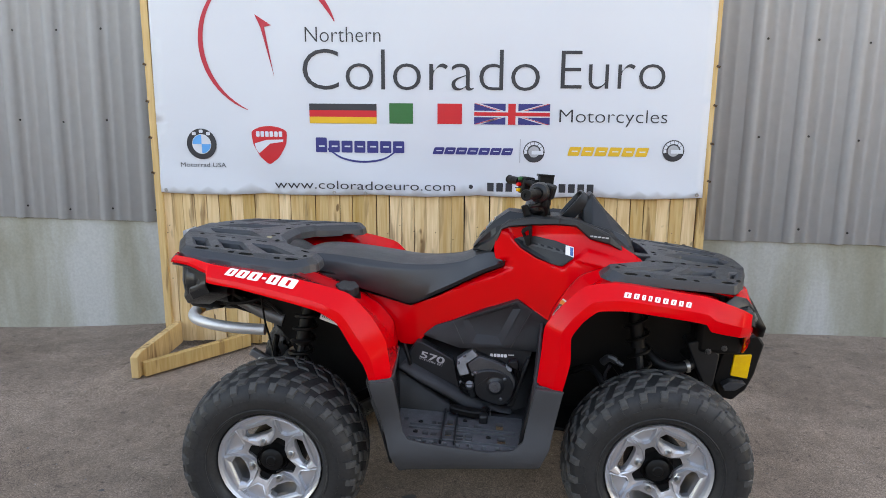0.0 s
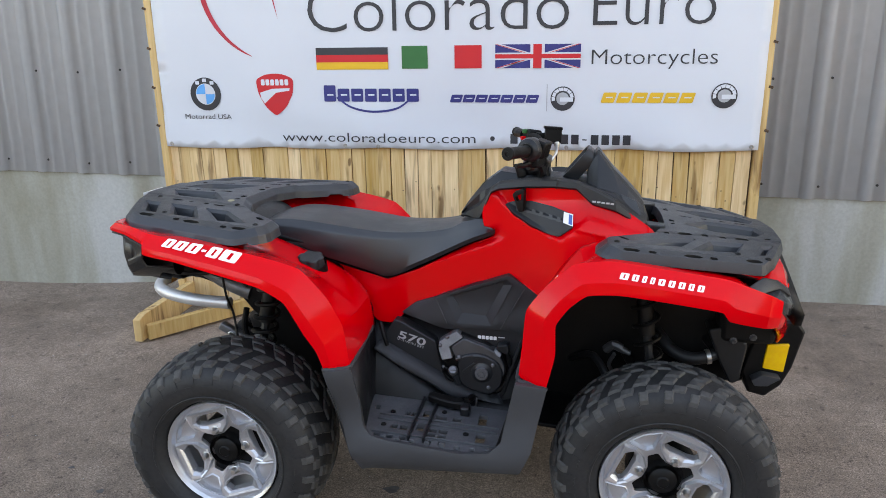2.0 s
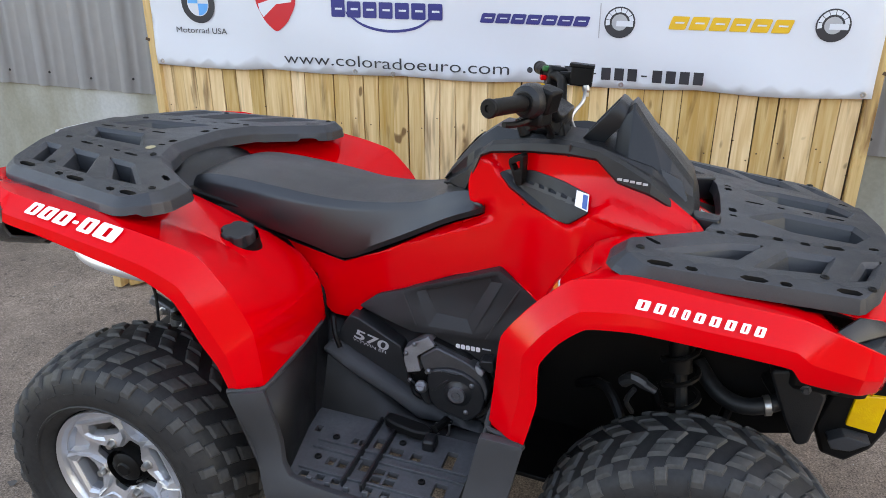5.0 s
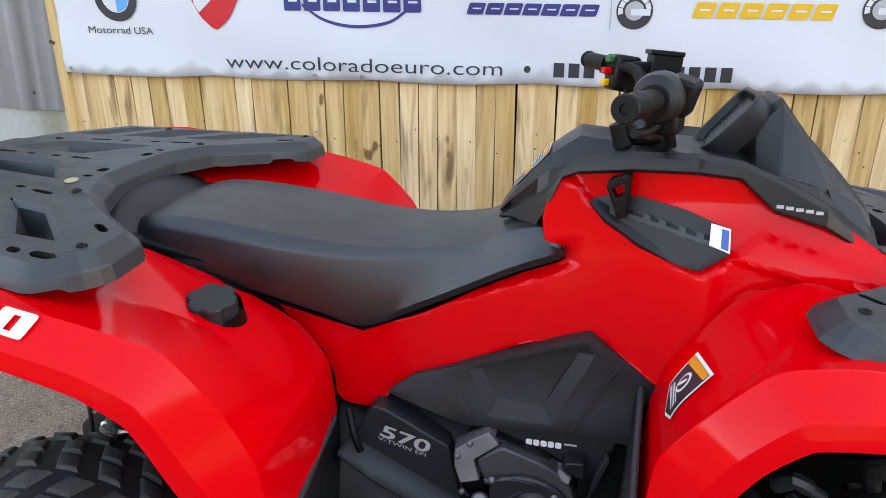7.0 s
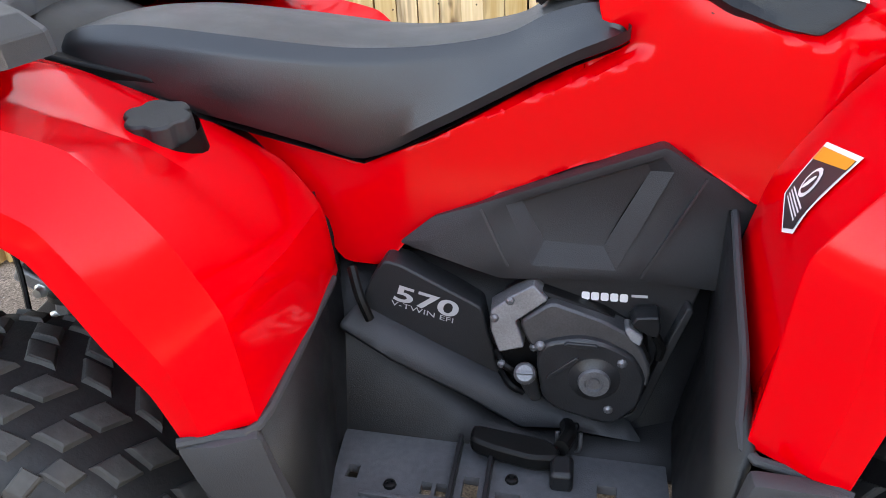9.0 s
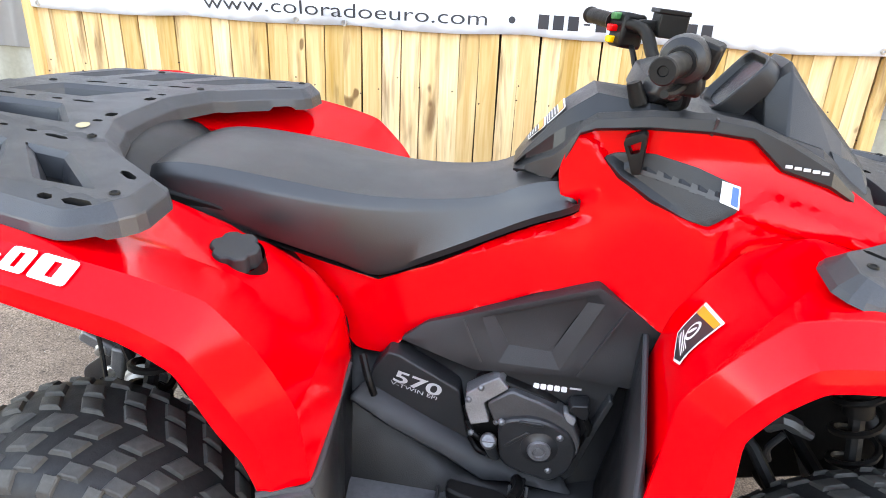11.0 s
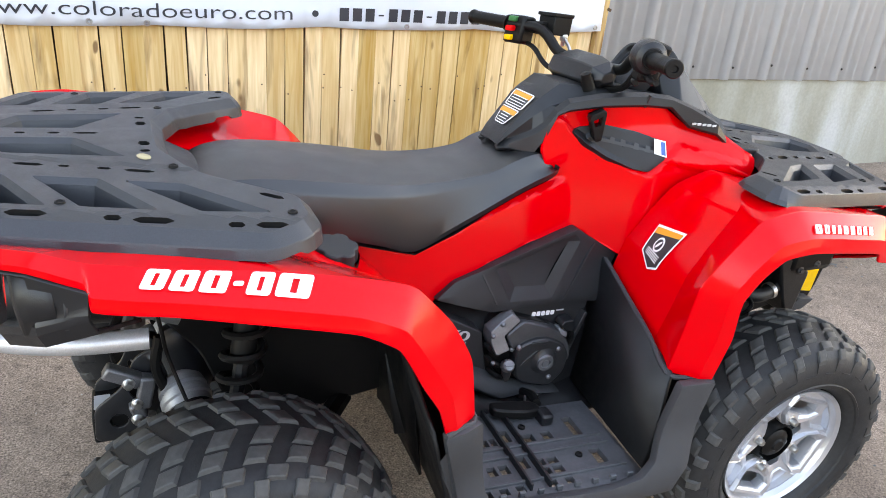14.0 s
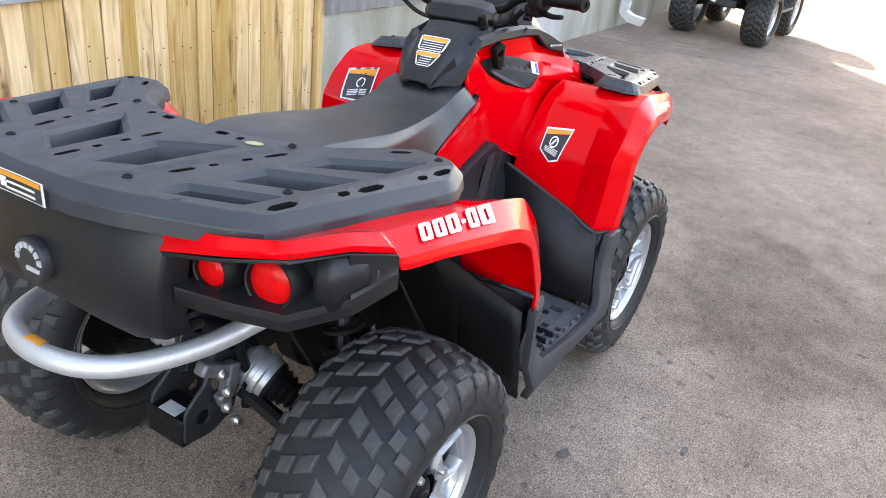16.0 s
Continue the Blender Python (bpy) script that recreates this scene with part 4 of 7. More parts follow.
def rails_loft(rows, across, n=5):
    """A skin over stations; each station is a row of rail points, joined across by the given counts of steps."""
    lines = [taut(r, n) for r in zip(*rows)]
    secs = []
    for st in zip(*lines):
        sec = [st[0]]
        for k, (a, b) in enumerate(zip(st, st[1:])):
            sec += [a.lerp(b, j / across[k]) for j in range(1, across[k] + 1)]
        secs.append(sec)
    return loft(secs)


def with_lip(rows, f, push):
    """Adds a rail that folds the outer band into a sloped face and an upright lower lip."""
    out = []
    for a, b, c, d in rows:
        m = Vector(c).lerp(Vector(d), f) + Vector((0, -push, 0.003))
        out.append((a, b, c, tuple(m), d))
    return out


# rear fenders: inner edge, mid, crease, lower edge
rear_rows = [
    ((-0.925, -0.210, 0.910), (-0.945, -0.220, 0.933), (-0.972, -0.245, 0.950), (-0.984, -0.250, 0.912)),
    ((-0.900, -0.250, 0.915), (-0.930, -0.330, 0.943), (-0.962, -0.355, 0.967), (-0.974, -0.360, 0.941)),
    ((-0.860, -0.250, 0.915), (-0.890, -0.390, 0.948), (-0.925, -0.450, 0.980), (-0.936, -0.463, 0.960)),
    ((-0.820, -0.220, 0.910), (-0.835, -0.400, 0.943), (-0.850, -0.488, 0.980), (-0.862, -0.508, 0.961)),
    ((-0.800, -0.210, 0.905), (-0.800, -0.395, 0.938), (-0.808, -0.505, 0.972), (-0.808, -0.530, 0.946)),
    ((-0.792, -0.205, 0.905), (-0.792, -0.393, 0.937), (-0.797, -0.508, 0.970), (-0.793, -0.537, 0.940)),
    ((-0.780, -0.200, 0.905), (-0.780, -0.390, 0.935), (-0.788, -0.510, 0.968), (-0.787, -0.550, 0.917)),
    ((-0.700, -0.200, 0.912), (-0.700, -0.380, 0.931), (-0.690, -0.521, 0.955), (-0.690, -0.565, 0.905)),
    ((-0.570, -0.190, 0.885), (-0.570, -0.370, 0.910), (-0.552, -0.525, 0.938), (-0.545, -0.575, 0.873)),
    ((-0.460, -0.180, 0.840), (-0.470, -0.360, 0.868), (-0.430, -0.527, 0.914), (-0.433, -0.577, 0.843)),
    ((-0.380, -0.170, 0.800), (-0.380, -0.340, 0.825), (-0.335, -0.527, 0.886), (-0.368, -0.576, 0.803)),
    ((-0.300, -0.165, 0.750), (-0.300, -0.340, 0.770), (-0.264, -0.531, 0.812), (-0.318, -0.575, 0.715)),
    ((-0.245, -0.180, 0.690), (-0.235, -0.340, 0.700), (-0.220, -0.533, 0.732), (-0.287, -0.572, 0.665)),
    ((-0.225, -0.200, 0.600), (-0.210, -0.340, 0.605), (-0.203, -0.538, 0.613), (-0.270, -0.568, 0.612)),
]
rear_rows = with_lip(rear_rows, 0.68, 0.008)
both("rear_fender", rails_loft(rear_rows, (5, 5, 4, 2)), M["red"], quad, "glossy red plastic rear fender", thick=0.006, bevel=0.002, sharp=13)
# front fenders
front_rows = [
    ((0.285, -0.190, 0.585), (0.284, -0.400, 0.585), (0.262, -0.487, 0.587), (0.341, -0.535, 0.583)),
    ((0.302, -0.195, 0.680), (0.312, -0.400, 0.680), (0.272, -0.492, 0.690), (0.362, -0.537, 0.680)),
    ((0.322, -0.200, 0.755), (0.335, -0.400, 0.762), (0.282, -0.495, 0.790), (0.362, -0.537, 0.765)),
    ((0.365, -0.205, 0.825), (0.380, -0.400, 0.836), (0.331, -0.498, 0.858), (0.395, -0.537, 0.815)),
    ((0.415, -0.210, 0.885), (0.428, -0.395, 0.897), (0.402, -0.490, 0.920), (0.440, -0.538, 0.852)),
    ((0.500, -0.215, 0.918), (0.500, -0.340, 0.922), (0.497, -0.487, 0.932), (0.522, -0.530, 0.854)),
    ((0.620, -0.210, 0.892), (0.630, -0.340, 0.900), (0.645, -0.475, 0.910), (0.650, -0.510, 0.832)),
    ((0.785, -0.200, 0.850), (0.785, -0.330, 0.873), (0.790, -0.455, 0.885), (0.782, -0.486, 0.804)),
    ((0.825, -0.200, 0.842), (0.825, -0.330, 0.864), (0.830, -0.455, 0.872), (0.802, -0.478, 0.778)),
    ((0.890, -0.170, 0.780), (0.890, -0.330, 0.790), (0.905, -0.448, 0.844), (0.895, -0.455, 0.755)),
    ((0.920, -0.170, 0.740), (0.920, -0.340, 0.750), (0.940, -0.425, 0.822), (0.935, -0.418, 0.745)),
]
front_rows = with_lip(front_rows, 0.62, 0.011)
both("front_fender", rails_loft(front_rows, (4, 5, 4, 2)), M["red"], quad, "glossy red plastic front fender", thick=0.006, bevel=0.002, sharp=13)


# red side body round the tank
FOLD = [(0.118, 1.02), (0.160, 1.008), (0.190, 0.972), (0.315, 0.905), (0.362, 0.893), (0.408, 0.934), (0.44, 0.958), (0.60, 0.92), (0.64, 1.06), (0.118, 1.07)]


def fold_depth(x, z):
    """How far a place lies inside the sunken field round the gear gate."""
    d = 1.0
    for (x1, z1), (x2, z2) in zip(FOLD, FOLD[1:8]):
        k = min(1.0, max(0.0, ((x - x1) * (x2 - x1) + (z - z1) * (z2 - z1)) / ((x2 - x1) ** 2 + (z2 - z1) ** 2)))
        d = min(d, math.hypot(x - x1 - k * (x2 - x1), z - z1 - k * (z2 - z1)))
    return d if inside((x, z), FOLD) else 0.0


def side_y(x, z):
    y = -0.142 + (z - 0.74) * 0.16
    y -= 0.075 * ramp01(x, 0.17, 0.42) * (0.7 + 0.3 * ramp01(1.02 - z, 0.0, 0.12)) + 0.03 * ramp01(x, 0.42, 0.62)
    over = z - (0.800 + 0.364 * (x + 0.036))
    y += 0.016 * ramp01(over, -0.002, 0.012) * ramp01(x, -0.22, -0.1) * ramp01(0.19 - x, 0.0, 0.06) * ramp01(0.06 - over, 0.0, 0.03)
    y += 0.010 * ramp01(fold_depth(x, z), 0.0, 0.014) - 0.006
    y += 0.007 * ramp01((0.93 - 0.20 * (x - 0.405)) - z, -0.003, 0.010) * ramp01(x, 0.36, 0.41)
    return y


body_out = [(-0.47, 0.862), (-0.235, 0.752), (-0.185, 0.74), (-0.089, 0.775), (0.10, 0.868), (0.128, 0.89), (0.116, 0.93), (0.112, 0.96), (0.125, 1.005), (0.14, 1.032), (0.17, 1.045), (0.385, 1.055), (0.445, 1.012),
            (0.545, 0.992), (0.63, 0.94), (0.62, 0.90), (0.50, 0.895), (0.45, 0.865), (0.39, 0.81), (0.345, 0.745), (0.318, 0.706), (0.211, 0.768), (0.10, 0.742), (-0.025, 0.692), (-0.118, 0.648), (-0.165, 0.595), (-0.225, 0.60), (-0.275, 0.68), (-0.345, 0.765)]
both("side_body", sheet(rounded(body_out, 0.014, 2), lambda x, z: (x, side_y(x, z), z), step=0.007), M["red"], quad, "glossy red plastic side panel", thick=0.012, bevel=0.004, sharp=20, fix=False)
core = [(-0.95, 0.9), (-0.5, 0.86), (-0.19, 0.70), (-0.14, 0.63), (-0.2, 0.5), (-0.45, 0.5), (-0.62, 0.62), (-0.93, 0.72)]
part("chassis", prism(core, lambda x, z: (x, -0.12, z), lambda x, z: (x, 0.12, z)), M["black"], quad, "black frame and inner liner", bevel=0.01)
core2 = [(-0.16, 0.64), (0.14, 0.84), (0.13, 1.0), (0.36, 1.04), (0.6, 0.92), (0.98, 0.82), (0.97, 0.5), (0.4, 0.42), (0.25, 0.36), (-0.2, 0.34), (-0.25, 0.5)]
part("frame_core", prism(core2, lambda x, z: (x, -0.085, z), lambda x, z: (x, 0.085, z)), M["black"], quad, bevel=0.01)

# pale top edges of the lower guards, where the red plastic ends on them
both("guard_edge", tube([(-0.272, -0.573, 0.610), (-0.236, -0.557, 0.610), (-0.203, -0.541, 0.611), (-0.206, -0.44, 0.608), (-0.214, -0.34, 0.605), (-0.222, -0.23, 0.603)], 0.0055, 8, 3), M["guard"], quad, "pale grey edge on the guard")
both("guard_edge", tube([(0.343, -0.539, 0.581), (0.30, -0.515, 0.584), (0.260, -0.490, 0.587), (0.272, -0.40, 0.622), (0.280, -0.30, 0.655), (0.290, -0.18, 0.694)], 0.0055, 8, 3), M["guard"], quad, "pale grey edge on the guard")
# inner wheel-arch liners
for rows, nm in ((((-0.215, 0.33), (-0.235, 0.45), (-0.25, 0.58), (-0.27, 0.66), (-0.34, 0.77), (-0.45, 0.835), (-0.58, 0.87)), "arch_liner"), (((0.285, 0.33), (0.295, 0.45), (0.31, 0.56), (0.33, 0.70), (0.40, 0.82), (0.55, 0.865), (0.72, 0.855), (0.9, 0.78)), "arch_liner")):
    secs = [[(p.x, y, p.y) for y in ((-0.115, -0.25, -0.36, -0.41 if p.x > 0.45 else -0.48) if p.x > 0 else (-0.115, -0.20, -0.30, -0.37))] for p in catmull([(a, b, 0) for a, b in rows], 4)]
    both(nm, loft(secs), M["black"], quad, "matt black inner fender liner", thick=0.006)
both("inner_panel", prism(rounded([(-0.74, 0.92), (-0.45, 0.86), (-0.24, 0.66), (-0.22, 0.42), (-0.50, 0.38), (-0.58, 0.44), (-0.63, 0.58), (-0.74, 0.72)], 0.02, 2), lambda x, z: (x, -0.17, z), lambda x, z: (x, -0.11, z)), M["black"], quad, "black inner panel over the axle", bevel=0.005)
both("front_inner_panel", prism(rounded([(0.32, 0.80), (0.40, 0.86), (0.90, 0.80), (0.95, 0.60), (0.92, 0.47), (0.60, 0.40), (0.30, 0.34), (0.26, 0.5)], 0.02, 2), lambda x, z: (x, -0.155, z), lambda x, z: (x, -0.08, z)), M["black"], quad, "black inner panel behind the front wheel", bevel=0.005)
both("splash_shelf", block((0.36, -0.25, 0.375), (0.18, 0.24, 0.012), (0, 6, 0)), M["black"], quad, "black splash shelf", bevel=0.003)
both("mud_flap", loft([[(-0.285 + 0.075 * f + 0.02 * (1 - k), -0.16 - 0.385 * k, 0.315 + (0.60 + 0.10 * (1 - k) - 0.315) * (1 - f)) for k in (0.0, 0.25, 0.5, 0.75, 0.93, 1.0)] for f in (0.0, 0.25, 0.5, 0.75, 1.0)]), M["well"], quad, "black rear splash guard", thick=0.006)

# ---- seat ----
seat_rows = []
#        x      zt     ze     zb     wt    we    wb
for x, zt, ze, zb, wt, we, wb in ((-0.632, 0.872, 0.866, 0.845, 0.05, 0.085, 0.10), (-0.622, 0.897, 0.889, 0.838, 0.075, 0.118, 0.135), (-0.60, 0.917, 0.907, 0.836, 0.095, 0.137, 0.155), (-0.55, 0.930, 0.918, 0.836, 0.108, 0.148, 0.170), (-0.47, 0.930, 0.916, 0.826, 0.113, 0.154, 0.173),
                                  (-0.36, 0.918, 0.904, 0.798, 0.115, 0.158, 0.172), (-0.26, 0.903, 0.892, 0.767, 0.112, 0.152, 0.165), (-0.185, 0.894, 0.884, 0.744, 0.105, 0.136, 0.158), (-0.09, 0.893, 0.886, 0.782, 0.097, 0.122, 0.150),
                                  (0.0, 0.906, 0.898, 0.825, 0.092, 0.118, 0.145), (0.05, 0.930, 0.919, 0.850, 0.094, 0.120, 0.143), (0.09, 0.942, 0.930, 0.868, 0.092, 0.119, 0.142), (0.12, 0.943, 0.931, 0.879, 0.086, 0.116, 0.140), (0.142, 0.936, 0.923, 0.887, 0.08, 0.111, 0.136), (0.154, 0.923, 0.914, 0.893, 0.07, 0.102, 0.129), (0.150, 0.908, 0.905, 0.896, 0.06, 0.09, 0.11)):
    half = [(0, zt), (wt * 0.5, zt - 0.001), (wt, zt - 0.004), ((wt + we) / 2 + 0.006, (zt + ze) / 2), (we + 0.002, ze - 0.009), (we + 0.006, ze - 0.018), ((we + wb) / 2 + 0.002, (ze + zb) / 2), (wb, zb + 0.018), (wb - 0.004, zb + 0.004), (wb - 0.02, zb)]
    seat_rows.append([(x, -y, z) for y, z in reversed(half)] + [(x, y, z) for y, z in half[1:]])
seat_lines = [catmull(r, 4) for r in zip(*seat_rows)]
part("seat", loft([list(s) for s in zip(*seat_lines)], False), M["seat"], quad, "long black vinyl saddle with grey sheen", sharp=32)
part("seat_pan", loft([[(p[0], p[1] * (1.03 if p[0] < 0.0 else 0.96), p[2] - 0.006) for p in (s[0], s[1], s[-2], s[-1])] for s in seat_rows], True, True), M["black"], quad)
part("tail_hump", loft([[(x, y, z - d * (abs(y) / w) ** 2.6) for y in [w * k / 8 for k in range(-8, 9)]] for x, z, w, d in ((-0.80, 0.945, 0.25, 0.05), (-0.70, 0.950, 0.25, 0.06), (-0.655, 0.946, 0.245, 0.07), (-0.61, 0.925, 0.23, 0.08), (-0.57, 0.89, 0.21, 0.08), (-0.50, 0.84, 0.19, 0.07))]), M["dark"], quad, "dark plastic cover behind the seat", thick=0.01)
part("paper_tag", sheet([(-0.622, 0.238), (-0.596, 0.232), (-0.592, 0.248), (-0.618, 0.256)], lambda x, y: (x, y, 0.934), (), 0.03), M["silver_print"], quad, "small pale tag behind the seat", thick=0.002)

# ---- dash pod, hood and gauge ----
pod_rows = []
#        x      zt     wt     wv     zv     w      zs     zb
for x, zt, wt, wv, zv, w, zs, zb in ((0.035, 0.945, 0.040, 0.046, 0.942, 0.050, 0.940, 0.930), (0.055, 0.976, 0.046, 0.056, 0.966, 0.066, 0.955, 0.935), (0.10, 1.032, 0.053, 0.072, 1.012, 0.098, 0.985, 0.930), (0.118, 1.050, 0.056, 0.078, 1.026, 0.110, 1.005, 0.965),
                                     (0.140, 1.067, 0.058, 0.080, 1.038, 0.113, 1.038, 1.020), (0.165, 1.085, 0.060, 0.082, 1.044, 0.116, 1.058, 1.031), (0.25, 1.076, 0.072, 0.092, 1.050, 0.124, 1.071, 1.041), (0.338, 1.068, 0.085, 0.108, 1.055, 0.146, 1.078, 1.047),
                                     (0.40, 1.064, 0.10, 0.120, 1.052, 0.160, 1.073, 1.045), (0.448, 1.052, 0.12, 0.133, 1.042, 0.176, 1.056, 1.004), (0.515, 1.035, 0.13, 0.145, 1.022, 0.196, 1.024, 0.990), (0.56, 1.0, 0.13, 0.14, 0.992, 0.185, 0.985, 0.963), (0.605, 0.975, 0.12, 0.13, 0.967, 0.165, 0.958, 0.94)):
    half = [(0, zt), (wt, zt - 0.002), (wv, zv), (w - 0.019, zs), (w - 0.004, zs - 0.007), (w, zb + 0.006), (w - 0.005, zb)]
    pod_rows.append([(x, -y, z) for y, z in reversed(half)] + [(x, y, z) for y, z in half[1:]])
part("dash_pod", loft(pod_rows), M["dark"], quad, "dark grey plastic dash cover", thick=0.010, bevel=0.003, sharp=15)
both("rail_seam", block((0.342, -0.1435, 1.0605), (0.004, 0.007, 0.030), (14, 8, 0)), M["ink"], quad, "black gap between two dash covers")
hood_rows = []
for x, zt, wt, zb, wb in ((0.43, 1.11, 0.05, 1.05, 0.09), (0.448, 1.14, 0.06, 1.045, 0.108), (0.462, 1.155, 0.065, 1.04, 0.118), (0.507, 1.098, 0.082, 1.02, 0.128), (0.55, 1.055, 0.095, 0.985, 0.15), (0.60, 1.0, 0.105, 0.95, 0.152), (0.618, 0.95, 0.105, 0.935, 0.148)):
    half = [(0, zt), (wt * 0.72, zt - 0.001), (wt, zt - 0.012), (wb, zb)]
    hood_rows.append([(x, -y, z) for y, z in reversed(half)] + [(x, y, z) for y, z in half[1:]])
part("instrument_hood", loft(hood_rows, False, True), M["dark"], quad, "dark grey wind deflector hood over the gauge", bevel=0.003, sharp=15)
both("hood_vent", prism([(0.53, 1.03), (0.575, 1.01), (0.59, 0.975), (0.57, 0.965), (0.55, 0.985)], lambda x, z: (x, -0.15 + 0.45 * (z - 0.97), z), lambda x, z: (x, -0.10, z)), M["ink"], quad, "black air slit in the hood")
gauge_m = pose(0.408, 0.012, 1.098, 0, -50, 0)
ring = rounded([(-0.066, -0.066), (0.062, -0.076), (0.062, 0.076), (-0.066, 0.066)], 0.035, 5)
part("gauge_bezel", moved(loft([[(u * k, v * k, h) for u, v in ring] for k, h in ((0.96, -0.02), (1.0, 0.01), (0.97, 0.02), (0.86, 0.02), (0.80, 0.006), (0.0, 0.006))], True), gauge_m), M["dark"], quad, "dark instrument housing with a raised rim", bevel=0.002, sharp=25)
part("gauge", moved(prism([(u * 0.74, v * 0.76) for u, v in ring], lambda u, v: (u, v, 0.004), lambda u, v: (u, v, 0.009)), gauge_m), M["screen"], quad, "dark glass instrument display")

# ---- handlebar ----
GN, GI = Vector((0.214, -0.358, 1.183)), Vector((0.262, -0.222, 1.171))
GF, FI = Vector((0.168, 0.405, 1.182)), Vector((0.218, 0.270, 1.174))
near_dir, far_dir = (GI - GN).normalized(), (FI - GF).normalized()
bar = [GN + near_dir * 0.01, GI, Vector((0.285, -0.14, 1.155)), Vector((0.30, -0.075, 1.115)), Vector((0.30, 0.075, 1.112)), Vector((0.277, 0.14, 1.12)), Vector((0.262, 0.205, 1.166)), FI, GF + far_dir * 0.01]
part("handlebar", tube(bar, 0.0125, 12, 4), M["black"], quad, "black steel handlebar")
part("riser", block((0.285, 0.0, 1.075), (0.06, 0.11, 0.08), (0, -12, 0)), M["black"], quad, bevel=0.012)
pad_rows = []
for y, k in ((-0.085, 0.35), (-0.06, 0.85), (-0.02, 1.0), (0.075, 1.0), (0.11, 0.8), (0.13, 0.4)):
    pad_rows.append([(0.268 + (x - 0.268) * k, y, 1.098 + (z - 1.098) * k) for x, z in ((0.243, 1.062), (0.222, 1.085), (0.236, 1.122), (0.285, 1.137), (0.318, 1.118), (0.31, 1.07))])
part("bar_pad", loft(pad_rows, True, True), M["dark"], quad, "dark faceted handlebar clamp cover", bevel=0.003, sharp=15)


def grip(a, d, ln):
    prof = []
    for i in range(21):
        h = ln * i / 20
        prof.append((0.0168 if i % 2 else 0.0156, h))
    prof = [(0.0, 0.004), (0.006, 0.004), (0.0072, 0.0), (0.0165, 0.0), (0.0185, 0.003), (0.0185, 0.008)] + prof[2:] + [(0.021, ln), (0.022, ln + 0.006), (0.0, ln + 0.006)]
    return turned(prof, a, d, 20)


part("grip", grip(GN, near_dir, 0.125), M["black"], quad, "ribbed black rubber grip", sharp=50)
part("grip", grip(GF, far_dir, 0.125), M["black"], quad, "ribbed black rubber grip", sharp=50)
c = GN + near_dir * 0.158
part("throttle_housing", turned([(0.0, -0.03), (0.022, -0.029), (0.032, -0.022), (0.036, -0.008), (0.036, 0.012), (0.033, 0.02), (0.0, 0.022)], c + Vector((0, 0, 0.002)), near_dir, 24), M["dark"], quad, "dark round thumb throttle housing", sharp=30)
part("housing_cover", join(block(c + Vector((0.03, 0.015, 0.004)), (0.04, 0.05, 0.05), (0, 15, -20)), block(c + Vector((0.012, 0.012, -0.034)), (0.045, 0.05, 0.03), (0, 0, -20))), M["black"], quad, bevel=0.006)
part("thumb_lever", tube([c + Vector((0.0, -0.01, -0.034)), c + Vector((-0.02, -0.05, -0.036)), c + Vector((-0.035, -0.085, -0.03))], (0.008, 0.006), 8, 4), M["black"], quad)
part("key_barrel", turned([(0.0, 0.006), (0.006, 0.006), (0.008, 0.003), (0.008, -0.02)], (0.262, -0.19, 1.115), (-0.4, -0.8, 0.1), 12), M["black"], quad, "small black key barrel")
c = Vector((0.236, 0.268, 1.160))
part("switch_block", block(c, (0.05, 0.06, 0.07), (0, 8, 20)), M["black"], quad, "black switch block with coloured buttons", bevel=0.008)
for col, p, nm in (("banner_green", (0.212, 0.262, 1.188), "green_button"), ("lens", (0.206, 0.262, 1.165), "red_button"), ("yellow", (0.206, 0.264, 1.142), "yellow_button")):
    part(nm, block(p, (0.018, 0.022, 0.014), (0, 0, 20)), M[col], quad, bevel=0.003)
rc = Vector((0.310, 0.225, 1.176))
part("brake_reservoir", block(rc, (0.056, 0.062, 0.046), (0, 4, 6)), M["black"], quad, "black brake fluid reservoir", bevel=0.003)
part("reservoir_lid", block(rc + Vector((0, 0, 0.0265)), (0.062, 0.068, 0.009), (0, 4, 6)), M["black"], quad, bevel=0.002)
part("reservoir_clamp", block((0.272, 0.228, 1.17), (0.04, 0.03, 0.03), (0, 0, 6)), M["black"], quad, bevel=0.004)
part("brake_lever", tube([(0.285, 0.25, 1.165), (0.262, 0.31, 1.165), (0.24, 0.37, 1.168), (0.215, 0.41, 1.17)], (0.007, 0.005), 8, 5), M["black"], quad)
part("cable", tube([c + Vector((0.01, -0.03, -0.03)), (0.246, 0.20, 1.12), (0.255, 0.15, 1.085), (0.29, 0.08, 1.06)], 0.006, 8, 6), M["black"], quad)
part("cable", tube([(0.325, 0.20, 1.15), (0.325, 0.165, 1.12), (0.305, 0.13, 1.085), (0.32, 0.10, 1.055)], 0.0045, 7, 6), M["steel"], quad)
part("cable", tube([(0.285, -0.16, 1.13), (0.295, -0.11, 1.085), (0.275, -0.05, 1.065), (0.25, 0.0, 1.06)], 0.008, 8, 6), M["black"], quad)
part("ignition_switch", turned([(0.0, 0.02), (0.012, 0.018), (0.014, 0.0), (0.016, -0.02)], (0.225, -0.07, 1.09), (-0.4, 0, 1), 12), M["black"], quad)

